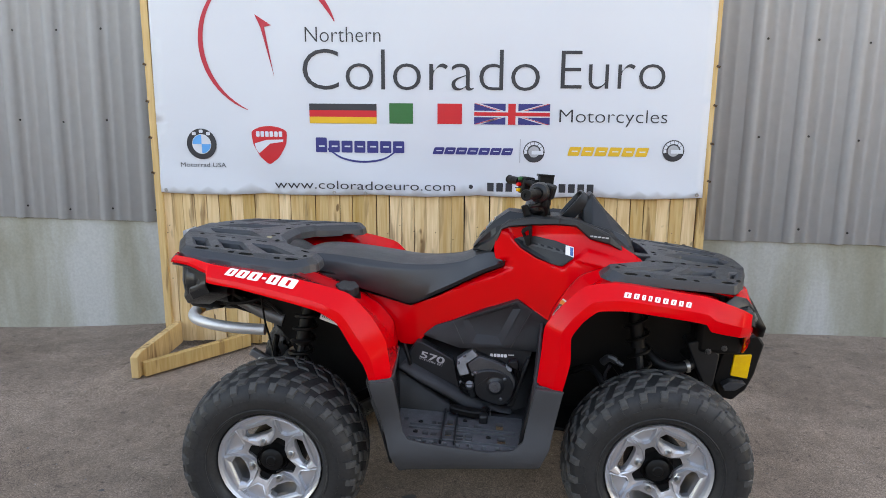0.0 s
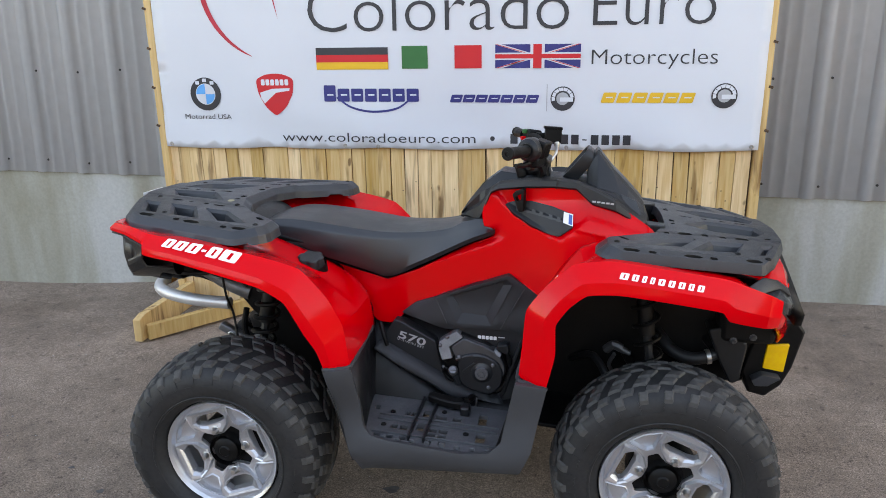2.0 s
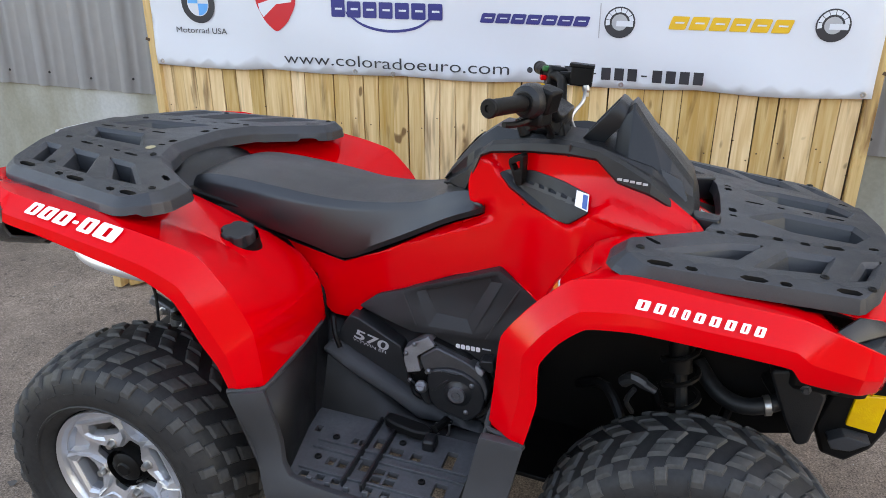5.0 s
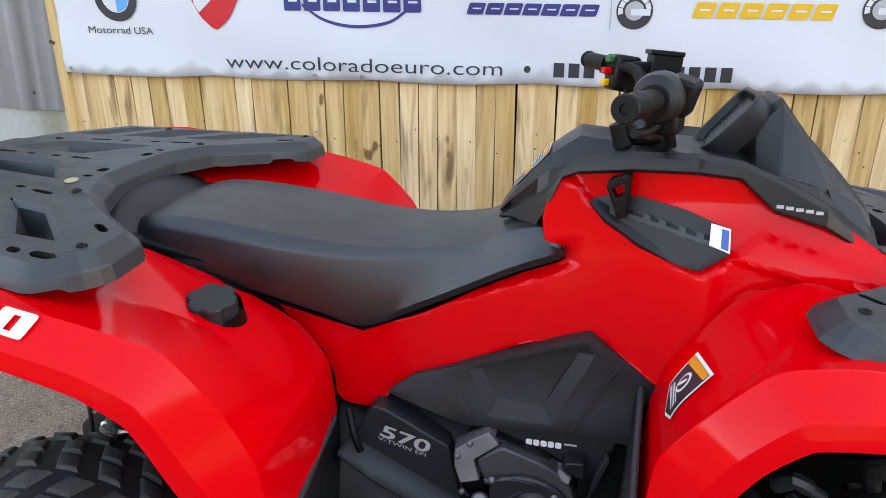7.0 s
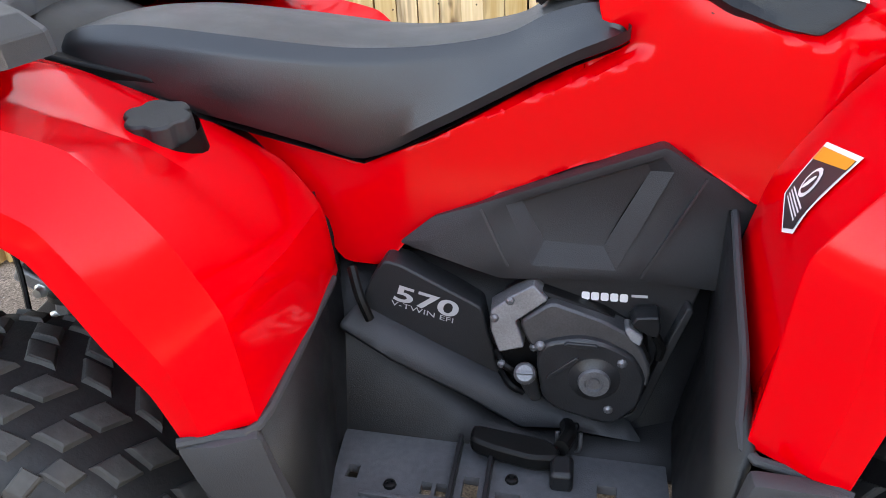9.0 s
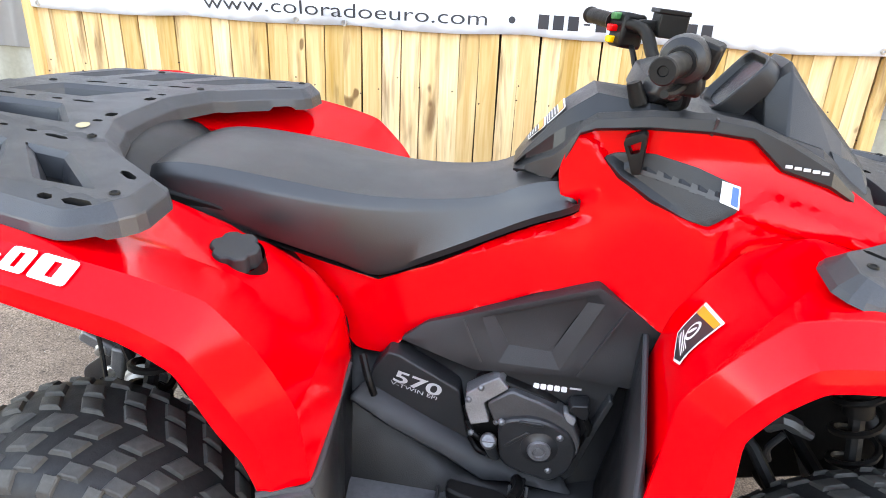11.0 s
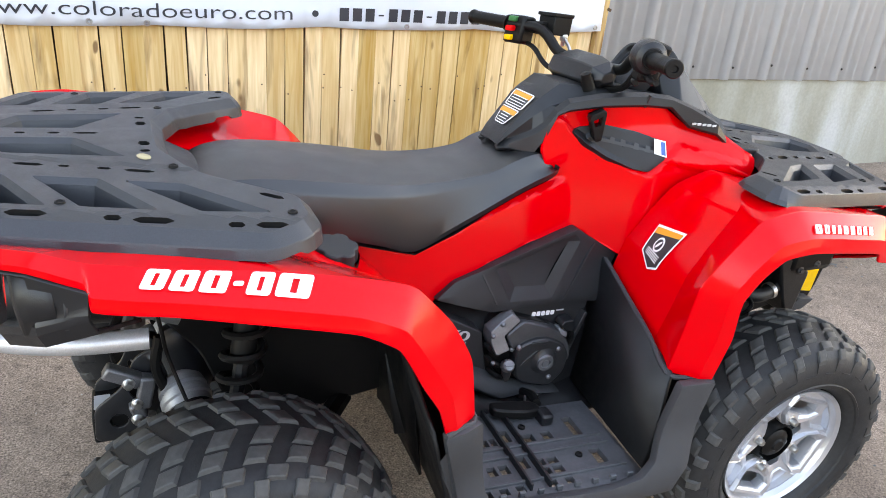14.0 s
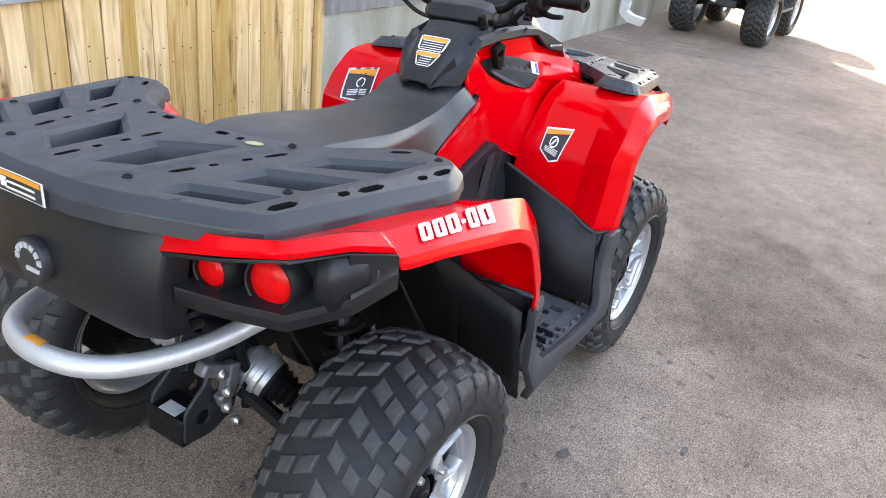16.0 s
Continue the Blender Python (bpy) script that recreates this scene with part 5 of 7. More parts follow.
# ---- gear lever and its gate ----
gate = [(0.184, 0.988), (0.205, 0.996), (0.262, 1.002), (0.33, 0.992), (0.391, 0.974), (0.392, 0.938), (0.352, 0.908), (0.318, 0.914), (0.262, 0.936), (0.212, 0.964)]
part("shift_gate", sheet(rounded(gate, 0.005, 2), lambda x, z: (x, side_y(x, z) - 0.012 + (0.006 if z > 0.982 - (x - 0.2) * 0.17 else 0.0), z), (), 0.009), M["dark"], quad, "dark plastic gear gate", thick=0.02, bevel=0.002, sharp=25, fix=False)
slot = [(0.236, 0.978), (0.30, 0.967), (0.366, 0.955), (0.366, 0.950), (0.30, 0.961), (0.236, 0.970)]
part("gate_slot", sheet(slot, lambda x, z: (x, side_y(x, z) - 0.0136, z), (), 0.01), M["ink"], quad, fix=False)
for sx in (0.266, 0.289, 0.318, 0.343):
    zz = 0.972 - (sx - 0.266) * 0.18
    part("gate_notch", sheet([(sx, zz - 0.006), (sx + 0.013, zz - 0.008), (sx + 0.013, zz + 0.005), (sx + 0.004, zz + 0.008)], lambda x, z: (x, side_y(x, z) - 0.0142, z), (), 0.01), M["ink"], quad, fix=False)
lev = [(0.211, 1.020), (0.213, 1.029), (0.240, 1.042), (0.246, 1.037), (0.245, 1.0), (0.244, 0.972), (0.231, 0.970), (0.222, 0.995)]
part("gear_lever", sheet(rounded(lev, 0.003, 2), lambda x, z: (x, side_y(x, 0.99) - 0.021, z), ([(0.2185, 1.0165), (0.2385, 1.0275), (0.2385, 1.008), (0.2255, 1.003)],), 0.012), M["black"], quad, "black gear selector lever with a window", thick=0.024, bevel=0.003, out=0.0)


def side_print(name, o, mat, off, label=""):
    return part(name, sheet(o, lambda x, z: (x, side_y(x, z) - off, z), step=0.02), mat, quad, label, fix=False)


st = [(0.365, 0.981), (0.3925, 0.976), (0.393, 0.942), (0.364, 0.950)]
side_print("gear_sticker", st, M["white"], 0.0155, "white sticker with a blue edge")
side_print("sticker_band", [(0.380, 0.9755), (0.390, 0.9735), (0.3905, 0.9455), (0.380, 0.9485)], M["blue_print"], 0.0162)

# ---- engine side panels ----
def board_z(x):
    return 0.392 - 0.06 * (x + 0.15)


for s in (-1, 1):
    def fp(name, o, y, mat, depth=0.02, r=0.008, label="", bevel=0.003, s=s):
        g = prism(rounded(o, r, 2), lambda x, z: (x, y, z), lambda x, z: (x, y + depth, z))
        return part(name, g if s < 0 else mirrored(g), mat, quad, label, bevel=bevel)
    cover = [(-0.138, 0.641), (-0.093, 0.675), (-0.031, 0.693), (0.203, 0.775), (0.253, 0.742), (0.324, 0.704), (0.288, 0.643), (0.324, 0.584), (0.18, 0.60), (0.0, 0.595), (-0.09, 0.625)]
    facet = [(0.006, 0.694), (0.041, 0.616), (0.150, 0.613), (0.214, 0.744), (0.199, 0.762)]
    floor = [(0.026, 0.698), (0.057, 0.646), (0.133, 0.641), (0.186, 0.742), (0.182, 0.752)]

    def cov_y(z):
        return -0.175 - 0.02 * ramp01(0.70 - z, 0, 0.1)

    for nm, g, mat, th, lb in (("upper_cover", sheet(rounded(cover, 0.006, 2), lambda x, z: (x, cov_y(z), z), [facet], 0.03), M["cover"], 0.03, "dark grey upper engine cover"),
                               ("cover_chamfer", loft([[(a[0], cov_y(a[1]), a[1]), (b[0], cov_y(b[1]) + 0.008, b[1])] for a, b in zip(facet + facet[:1], floor + floor[:1])]), M["cover"], 0.0, ""),
                               ("cover_pocket", sheet(floor, lambda x, z: (x, cov_y(z) + 0.008, z), (), 0.03), M["cover"], 0.0, "")):
        part(nm, g if s < 0 else mirrored(g), mat, quad, lb, thick=th, sharp=15, fix=False, bevel=0.002 if th else 0.0)
    for a, b in (((-0.027, 0.687), (0.01, 0.613)), ((0.254, 0.735), (0.182, 0.604))):
        d = Vector((b[0] - a[0], b[1] - a[1])).normalized() * 0.0016
        o = [(a[0] - d.y, a[1] + d.x), (a[0] + d.y, a[1] - d.x), (b[0] + d.y, b[1] - d.x), (b[0] - d.y, b[1] + d.x)]
        g = prism(o, lambda x, z: (x, -0.1765 - 0.02 * ramp01(0.70 - z, 0, 0.1), z), lambda x, z: (x, -0.165, z))
        part("cover_groove", g if s < 0 else mirrored(g), M["ink"], quad)
    fp("badge_plate", [(0.0, 0.56), (0.055, 0.603), (0.262, 0.593), (0.231, 0.476), (0.202, 0.40), (0.0, 0.40)], -0.186, M["cover"], 0.03, 0.006)
    fp("lower_cover", [(-0.158, 0.620), (-0.136, 0.615), (-0.026, 0.553), (0.004, 0.416), (-0.227, 0.512), (-0.205, 0.53), (-0.182, 0.585)], -0.205, M["cover"], 0.05, 0.006, "dark cover with a printed number")
    trim = [(-0.222, 0.532), (-0.20, 0.553), (-0.085, 0.489), (0.018, 0.434), (0.082, 0.404), (0.179, 0.384), (0.20, 0.36), (0.081, 0.374), (0.033, 0.384), (-0.04, 0.428), (-0.144, 0.483)]

    def trim_at(x, z):
        zt = max(0.40, 0.553 - 0.545 * (x + 0.2)) - 0.1 * max(0.0, x - 0.08)
        return (x, -0.205 - 0.9 * max(0.0, zt - z), z)

    g = sheet(rounded(trim, 0.004, 1), trim_at, (), 0.02)
    part("sweep_trim", g if s < 0 else mirrored(g), M["guard"], quad, "grey sweeping trim strip", thick=0.02, fix=False, sharp=40)
    wall_geo = loft([[(x, -0.15, 0.61), (x, -0.20, zt), (x, -0.297, board_z(x) - 0.01)] for x, zt in ((-0.25, 0.53), (-0.22, 0.505), (-0.02, 0.385), (0.06, 0.36), (0.19, 0.36), (0.30, 0.40))])
    part("inner_wall", wall_geo if s < 0 else mirrored(wall_geo), M["well"], quad, "matt black lower engine wall", thick=0.01)

# engine: an alloy head, a grey cast band over it and a black front cover with a centre cap
def casting(name, o, y0, y1, shrink, mat, label="", bevel=0.004, r=0.006, lean=0.0):
    """A cast plate: the outline at its foot, drawn in a little towards its front."""
    cx, cz = sum(p[0] for p in o) / len(o), sum(p[1] for p in o) / len(o)
    return part(name, prism(rounded(o, r, 2), lambda x, z: (cx + (x - cx) * shrink, y0 + lean * (z - cz), cz + (z - cz) * shrink), lambda x, z: (x, y1, z)), mat, quad, label, bevel=bevel)


def bolt_head(name, x, y, z, k, mat):
    return part(name, turned([(0.0, -0.006 * k), (0.004 * k, -0.006 * k), (0.005 * k, -0.004 * k), (0.0075 * k, -0.003 * k), (0.009 * k, -0.001 * k), (0.010 * k, 0.004 * k)], (x, y, z), (0, 1, 0), 8), mat, quad, sharp=50)


casting("engine_case", [(-0.012, 0.556), (0.046, 0.590), (0.14, 0.556), (0.196, 0.52), (0.206, 0.47), (0.192, 0.42), (0.155, 0.388), (0.09, 0.402), (0.03, 0.43), (0.0, 0.47)], -0.208, -0.18, 0.98, M["black"], "black engine case")
casting("cylinder_head", [(-0.013, 0.560), (0.015, 0.580), (0.046, 0.597), (0.067, 0.577), (0.023, 0.546), (0.036, 0.511), (0.0, 0.502), (-0.013, 0.534)], -0.224, -0.185, 0.95, M["alloy_dull"], "bare alloy cylinder head", 0.003, 0.003, 0.3)
casting("head_band", [(0.023, 0.547), (0.067, 0.578), (0.137, 0.555), (0.172, 0.537), (0.192, 0.515), (0.204, 0.484), (0.200, 0.455), (0.175, 0.490), (0.134, 0.520), (0.063, 0.518), (0.040, 0.510)], -0.230, -0.19, 0.96, M["cast"], "grey cast band over the cover", 0.005, 0.008, 0.15)
casting("clutch_cover", [(0.060, 0.526), (0.106, 0.536), (0.139, 0.531), (0.180, 0.510), (0.199, 0.476), (0.191, 0.426), (0.156, 0.392), (0.120, 0.401), (0.078, 0.414), (0.056, 0.434), (0.048, 0.503)], -0.240, -0.19, 0.96, M["engine"], "black cast clutch cover", 0.004, 0.012)
casting("cover_rib", [(0.063, 0.467), (0.067, 0.475), (0.104, 0.507), (0.110, 0.504), (0.072, 0.469)], -0.2435, -0.236, 0.94, M["engine"], "", 0.001, 0.002)
casting("cover_rib", [(0.085, 0.524), (0.090, 0.529), (0.130, 0.527), (0.134, 0.521), (0.120, 0.519)], -0.2435, -0.236, 0.94, M["engine"], "", 0.001, 0.002)
ec = Vector((0.128, -0.247, 0.471))
part("cover_boss", turned([(0.0, 0.0), (0.022, 0.0), (0.026, 0.003), (0.034, 0.006), (0.036, 0.012)], ec, (0, 1, 0), 28), M["engine"], quad)
part("drain_cap", turned([(0.0, -0.003), (0.007, -0.003), (0.008, -0.001), (0.011, -0.001), (0.0125, -0.0045), (0.020, -0.0045), (0.022, 0.0), (0.022, 0.004)], ec, (0, 1, 0), 24), M["alloy_dull"], quad, "grey metal centre cap")
for bx2, bz2 in ((0.056, 0.519), (0.163, 0.499), (0.149, 0.422)):
    bolt_head("cover_bolt", bx2, -0.2405, bz2, 0.75, M["alloy_dull"])
for bx2, bz2 in ((0.015, 0.578), (0.005, 0.507), (0.047, 0.507), (0.003, 0.476), (-0.006, 0.55)):
    bolt_head("case_bolt", bx2, -0.226, bz2, 0.65, M["alloy_dull"])
casting("sensor", [(0.170, 0.548), (0.178, 0.560), (0.208, 0.562), (0.212, 0.545), (0.209, 0.528), (0.196, 0.530)], -0.222, -0.19, 0.92, M["dark"], "dark sensor plug", 0.003, 0.003)
casting("sensor_face", [(0.163, 0.541), (0.168, 0.546), (0.190, 0.534), (0.186, 0.521), (0.172, 0.527)], -0.228, -0.20, 0.94, M["alloy_dull"], "pale alloy lug", 0.002, 0.003, 0.4)
part("sensor_lead", tube([(0.205, -0.215, 0.53), (0.214, -0.213, 0.51), (0.212, -0.21, 0.49)], 0.006, 8, 3), M["black"], quad)
part("oil_cap", join(turned([(0.0, -0.005), (0.011, -0.005), (0.0145, -0.002), (0.0155, 0.002), (0.0155, 0.014), (0.011, 0.016)], (0.036, -0.240, 0.474), (0.0, 0.75, -0.55), 18), block((0.036, -0.2455, 0.4785), (0.022, 0.004, 0.004), (36, 0, 0))), M["alloy_dull"], quad, "ribbed grey oil filler cap")
part("filler_neck", tube([(0.038, -0.228, 0.462), (0.043, -0.222, 0.44), (0.049, -0.212, 0.418)], (0.013, 0.010), 12, 3), M["cast"], quad)
for i in range(3):
    part("hose_stub", tube([(-0.012 + 0.006 * i, -0.20, 0.515 - 0.034 * i), (0.0 + 0.008 * i, -0.224, 0.508 - 0.034 * i), (0.016 + 0.008 * i, -0.22, 0.496 - 0.034 * i)], 0.006, 8, 3), M["black"], quad)
casting("well_edge", [(0.150, 0.366), (0.172, 0.364), (0.197, 0.388), (0.228, 0.494), (0.252, 0.566), (0.243, 0.570), (0.217, 0.498), (0.186, 0.394), (0.166, 0.380)], -0.208, -0.185, 0.995, M["cover"], "raised edge beside the engine", 0.002, 0.004)
part("strap", tube([(-0.205, -0.20, 0.605), (-0.19, -0.225, 0.575), (-0.178, -0.228, 0.54)], 0.007, 8, 3), M["black"], quad)

# lettering on the covers: the number, the rest as plain bars
tilt = -0.30


def cover_at(x, z):
    return (x, -0.2075, z + tilt * (x + 0.145))


part("number_lettering", text_geo("570", -0.147, -0.060, 0.561, 0.587, lambda x, z: cover_at(x + 0.3 * (z - 0.564), z), 0.02), M["silver_print"], quad, "silver printed number", fix=False)
part("engine_lettering", text_geo("V-TWIN EFI", -0.152, -0.066, 0.551, 0.559, lambda x, z: cover_at(x + 0.2 * (z - 0.551), z), 0.0), M["silver_print"], quad, "small silver lettering", fix=False)
for i in range(5):
    part("print_bar", sheet(rounded(rect(0.108 + 0.0125 * i, 0.564, 0.108 + 0.0125 * i + 0.0105, 0.5765), 0.002, 1), lambda x, z: (x, -0.1885, z - 0.03 * (x - 0.118)), step=0.02), M["white"], quad, fix=False)
part("print_bar", sheet(rect(0.173, 0.572, 0.194, 0.576), lambda x, z: (x, -0.1885, z - 0.02 * (x - 0.118)), step=0.02), M["silver_print"], quad, fix=False)

# ---- foot wells ----
sill = [(-0.272, 0.606), (-0.195, 0.613), (-0.168, 0.44), (-0.15, 0.415), (-0.10, 0.405), (0.11, 0.384), (0.19, 0.392), (0.222, 0.42), (0.258, 0.592), (0.344, 0.585), (0.305, 0.40), (0.275, 0.335), (0.10, 0.322), (-0.15, 0.306), (-0.178, 0.298), (-0.205, 0.36)]


def sill_y(x, z):
    return -0.545 - 0.035 * ramp01(0.5 - z, 0, 0.15) - 0.03 * ramp01(-x, 0.15, 0.25) * ramp01(z, 0.4, 0.6) + 0.02 * ramp01(0.36 - z, 0.0, 0.06)


both("side_guard", sheet(rounded(sill, 0.006, 2), lambda x, z: (x, sill_y(x, z), z), step=0.03), M["guard"], quad, "grey plastic foot-well guard", thick=0.02, bevel=0.002, sharp=25, fix=False)


bo = [(-0.185, -0.55), (0.225, -0.55), (0.225, -0.285), (-0.21, -0.285)]
holes = []
for x0, x1, y0, y1 in ((-0.086, -0.072, -0.391, -0.369), (-0.067, -0.053, -0.391, -0.369), (-0.034, -0.014, -0.386, -0.350), (0.008, 0.04, -0.395, -0.370), (-0.112, -0.092, -0.476, -0.450), (-0.085, -0.063, -0.476, -0.450),
                       (-0.036, -0.014, -0.470, -0.435), (0.002, 0.025, -0.468, -0.449), (0.031, 0.056, -0.468, -0.449), (0.002, 0.025, -0.495, -0.475), (0.031, 0.056, -0.495, -0.475), (0.135, 0.160, -0.397, -0.335),
                       (0.140, 0.168, -0.490, -0.446), (-0.186, -0.170, -0.378, -0.355), (0.06, 0.085, -0.395, -0.37), (-0.15, -0.13, -0.53, -0.512), (-0.112, -0.092, -0.53, -0.512), (-0.075, -0.055, -0.53, -0.512), (0.0, 0.02, -0.53, -0.512), (0.04, 0.06, -0.53, -0.512)):
    holes.append(rect(x0, y0, x1, y1))
both("foot_board", sheet(bo, lambda x, y: (x, y, board_z(x)), holes, 0.05), M["board"], quad, "grey slotted foot board", thick=0.014, bevel=0.0015, fix=False)
for xx in (-0.046, -0.002):
    both("board_rib", block((xx, -0.41, board_z(xx) + 0.006), (0.006, 0.24, 0.022)), M["dark"], quad, bevel=0.001)
for yy in (-0.405, -0.432, -0.505):
    both("board_ledge", block((0.02, yy, board_z(0.02) + 0.002), (0.36, 0.006, 0.008), (0, 3.4, 0)), M["board"], quad, bevel=0.001)
for i in range(9):
    xx = -0.16 + 0.043 * i
    both("board_tooth", block((xx, -0.54, board_z(xx) + 0.006), (0.014, 0.008, 0.014)), M["board"], quad, bevel=0.002)
for xx, yy in ((-0.125, -0.383), (-0.135, -0.46), (0.027, -0.347), (0.11, -0.457)):
    both("board_screw", turned([(0.0, 0.002), (0.004, 0.002), (0.005, 0.005), (0.008, 0.004), (0.009, -0.002)], (xx, yy, board_z(xx)), (0, 0, 1), 10), M["black"], quad)
both("foot_well_rear", loft([[(-0.262, -0.16, 0.61), (-0.212, -0.545, 0.60)], [(-0.25, -0.16, 0.385), (-0.178, -0.55, 0.39)]]), M["well"], quad, "matt black foot-well wall", thick=0.01)
both("foot_well_front", loft([[(0.295, -0.16, 0.70), (0.268, -0.50, 0.59)], [(0.285, -0.16, 0.5), (0.25, -0.52, 0.5)], [(0.255, -0.16, 0.37), (0.215, -0.545, 0.39)]]), M["well"], quad, "matt black foot-well wall", thick=0.01)
part("brake_pedal", prism(rounded([(-0.030, -0.285), (0.066, -0.290), (0.088, -0.305), (0.086, -0.325), (0.05, -0.332), (0.0, -0.325), (-0.032, -0.315)], 0.010, 3), lambda x, y: (x, y, 0.412 - 0.12 * (x - 0.03)), lambda x, y: (x, y, 0.388 - 0.12 * (x - 0.03))), M["black"], quad, "black foot brake pedal", bevel=0.005)
part("pedal_arm", tube([(0.094, -0.215, 0.372), (0.098, -0.262, 0.392), (0.088, -0.300, 0.400)], 0.011, 10, 4), M["black"], quad)
part("cable_hook", tube([(0.082, -0.258, 0.392), (0.084, -0.262, 0.368), (0.098, -0.264, 0.358), (0.112, -0.262, 0.366), (0.114, -0.258, 0.392)], 0.003, 8, 4), M["alloy_dull"], quad, "small bent metal hook")
part("heel_stop", block((0.09, -0.335, board_z(0.09) + 0.012), (0.03, 0.04, 0.03)), M["dark"], quad, bevel=0.006)
part("trim_clip", block((0.098, -0.222, 0.365), (0.028, 0.012, 0.03)), M["dark"], quad, bevel=0.003)

# ---- racks ----
def rack(name, plate, holes, slots, zf, parent, label, step=0.03, flare=lambda x, y: 0.026, drop=0.045, cuts=()):
    """Moulded rack: a flat plate with deep lined openings, small slots and a sloped, turned-down rim over a black tray."""
    edge = []
    ring0 = rounded(plate, 0.006, 1)
    for i, p in enumerate(ring0):
        a, b = Vector(p), Vector(ring0[(i + 1) % len(ring0)])
        k = max(1, int((b - a).length / 0.009))
        edge += [tuple(a + (b - a) * j / k) for j in range(k)]
    loops = [rounded(h, 0.007, 2) for h in holes]
    walls = []
    for h in slots:
        low = grown(h, -0.0015)
        walls.append(loft([[(*a, zf(*a)), (*b, zf(*b) - 0.012)] for a, b in zip(h + h[:1], low + low[:1])]))
    top = part(name, sheet(edge, lambda x, y: (x, y, zf(x, y)), loops + slots, step), M["rack"], parent, label, sharp=7, fix=False)
    # slot walls take black instead of rack grey: shade inside the slots, as colour
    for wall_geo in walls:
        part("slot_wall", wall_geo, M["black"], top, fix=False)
    rings = [(0.0, 0.0), (0.10, -0.0008), (0.16, -0.0025), (0.80, -0.019), (0.86, -0.022), (1.0, -drop), (0.8, -drop - 0.001), (0.5, -0.02)]
    out_dir = [Vector(g) - Vector(e) for g, e in zip(grown(edge, 1.0), edge)]
    grow = [[tuple(Vector(e) + n * (d * flare(*e))) for e, n in zip(edge, out_dir)] for d, _ in rings]

    def short(x, y):
        """How far the hanging rim is cut back at a place along it."""
        return max([d * ramp01(0.5 * w - abs(x - c), -0.005, 0.005) for c, w, d in cuts] + [0.0]) if abs(y) > 0.3 else 0.0

    secs = []
    for i in range(len(edge) + 1):
        e = edge[i % len(edge)]
        cut = short(*e)
        secs.append([(*g[i % len(edge)], zf(*e) + (h if h > -0.03 else h + cut)) for g, (_, h) in zip(grow, rings)])
    part("rack_rim", loft(secs), M["rack"], top, "turned-down rack edge", sharp=16)
    for h in loops:
        mid, ledge, low = grown(h, -0.006), grown(h, -0.010), grown(h, -0.019)
        secs = [[(*a, zf(*a)), (*b, zf(*b) - 0.006), (*c1, zf(*b) - 0.009), (*c2, zf(*b) - 0.043)] for a, b, c1, c2 in zip(h + h[:1], mid + mid[:1], ledge + ledge[:1], low + low[:1])]
        part("opening_wall", loft(secs), M["rack"], top, sharp=14)
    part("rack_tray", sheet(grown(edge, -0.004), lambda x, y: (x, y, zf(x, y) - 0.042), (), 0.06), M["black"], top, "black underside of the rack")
    return top


def slot_loop(cx, cy, lx, ly, a=0.0):
    """A long six-cornered slot."""
    ca, sa = math.cos(radians(a)), math.sin(radians(a))
    ly *= 0.82
    pts = [(-lx, 0.14 * ly), (-lx, -0.14 * ly), (-0.62 * lx, -ly), (0.62 * lx, -ly), (lx, -0.14 * ly), (lx, 0.14 * ly), (0.62 * lx, ly), (-0.62 * lx, ly)]
    return [(cx + u * ca - v * sa, cy + u * sa + v * ca) for u, v in pts]


def oval(cx, cy, lx, ly, a=0.0, n=10):
    ca, sa = math.cos(radians(a)), math.sin(radians(a))
    return [(cx + lx * math.cos(t) * ca - ly * math.sin(t) * sa, cy + lx * math.cos(t) * sa + ly * math.sin(t) * ca) for t in (2 * math.pi * i / n for i in range(n))]


def flip(loop):
    return [(x, -y) for x, y in reversed(loop)]


rr_half = [(-1.026, 0.0), (-1.022, -0.10), (-0.998, -0.195), (-0.931, -0.350), (-0.90, -0.383), (-0.545, -0.466), (-0.497, -0.448), (-0.480, -0.425), (-0.481, -0.352), (-0.602, -0.250), (-0.642, -0.200), (-0.658, -0.155), (-0.678, -0.105), (-0.682, 0.0)]
rr_plate = rr_half + [(x, -y) for x, y in rr_half[-2:0:-1]]
rr_holes = [[(-0.969, -0.214), (-0.906, -0.226), (-0.840, -0.361), (-0.907, -0.345)], [(-0.868, -0.234), (-0.771, -0.253), (-0.691, -0.392), (-0.799, -0.367)], [(-0.736, -0.264), (-0.649, -0.283), (-0.531, -0.414), (-0.633, -0.402)],
            [(-0.972, -0.032), (-0.812, -0.034), (-0.728, -0.152), (-0.915, -0.126)]]
rr_slots = []
for cx, cy, lx, ly, a in ((-0.875, -0.178, 0.023, 0.0075, -14), (-0.823, -0.190, 0.009, 0.006, -14), (-0.764, -0.204, 0.011, 0.0065, -15), (-0.711, -0.219, 0.024, 0.0075, -15),
                          (-0.865, -0.381, 0.027, 0.0075, -11), (-0.755, -0.406, 0.012, 0.0065, -11), (-0.701, -0.419, 0.028, 0.0075, -11), (-0.589, -0.444, 0.012, 0.0065, -11), (-0.538, -0.452, 0.024, 0.0075, -9),
                          (-0.520, -0.347, 0.022, 0.008, -40), (-0.697, -0.072, 0.010, 0.016, 4), (-0.697, -0.118, 0.009, 0.008, 8)):
    rr_slots += [slot_loop(cx, cy, lx, ly, a), slot_loop(cx, -cy, lx, ly, -a)]
for cx, lx in ((-0.955, 0.024), (-0.900, 0.009), (-0.846, 0.010), (-0.793, 0.022)):
    rr_slots.append(slot_loop(cx, 0.0, lx, 0.0075))


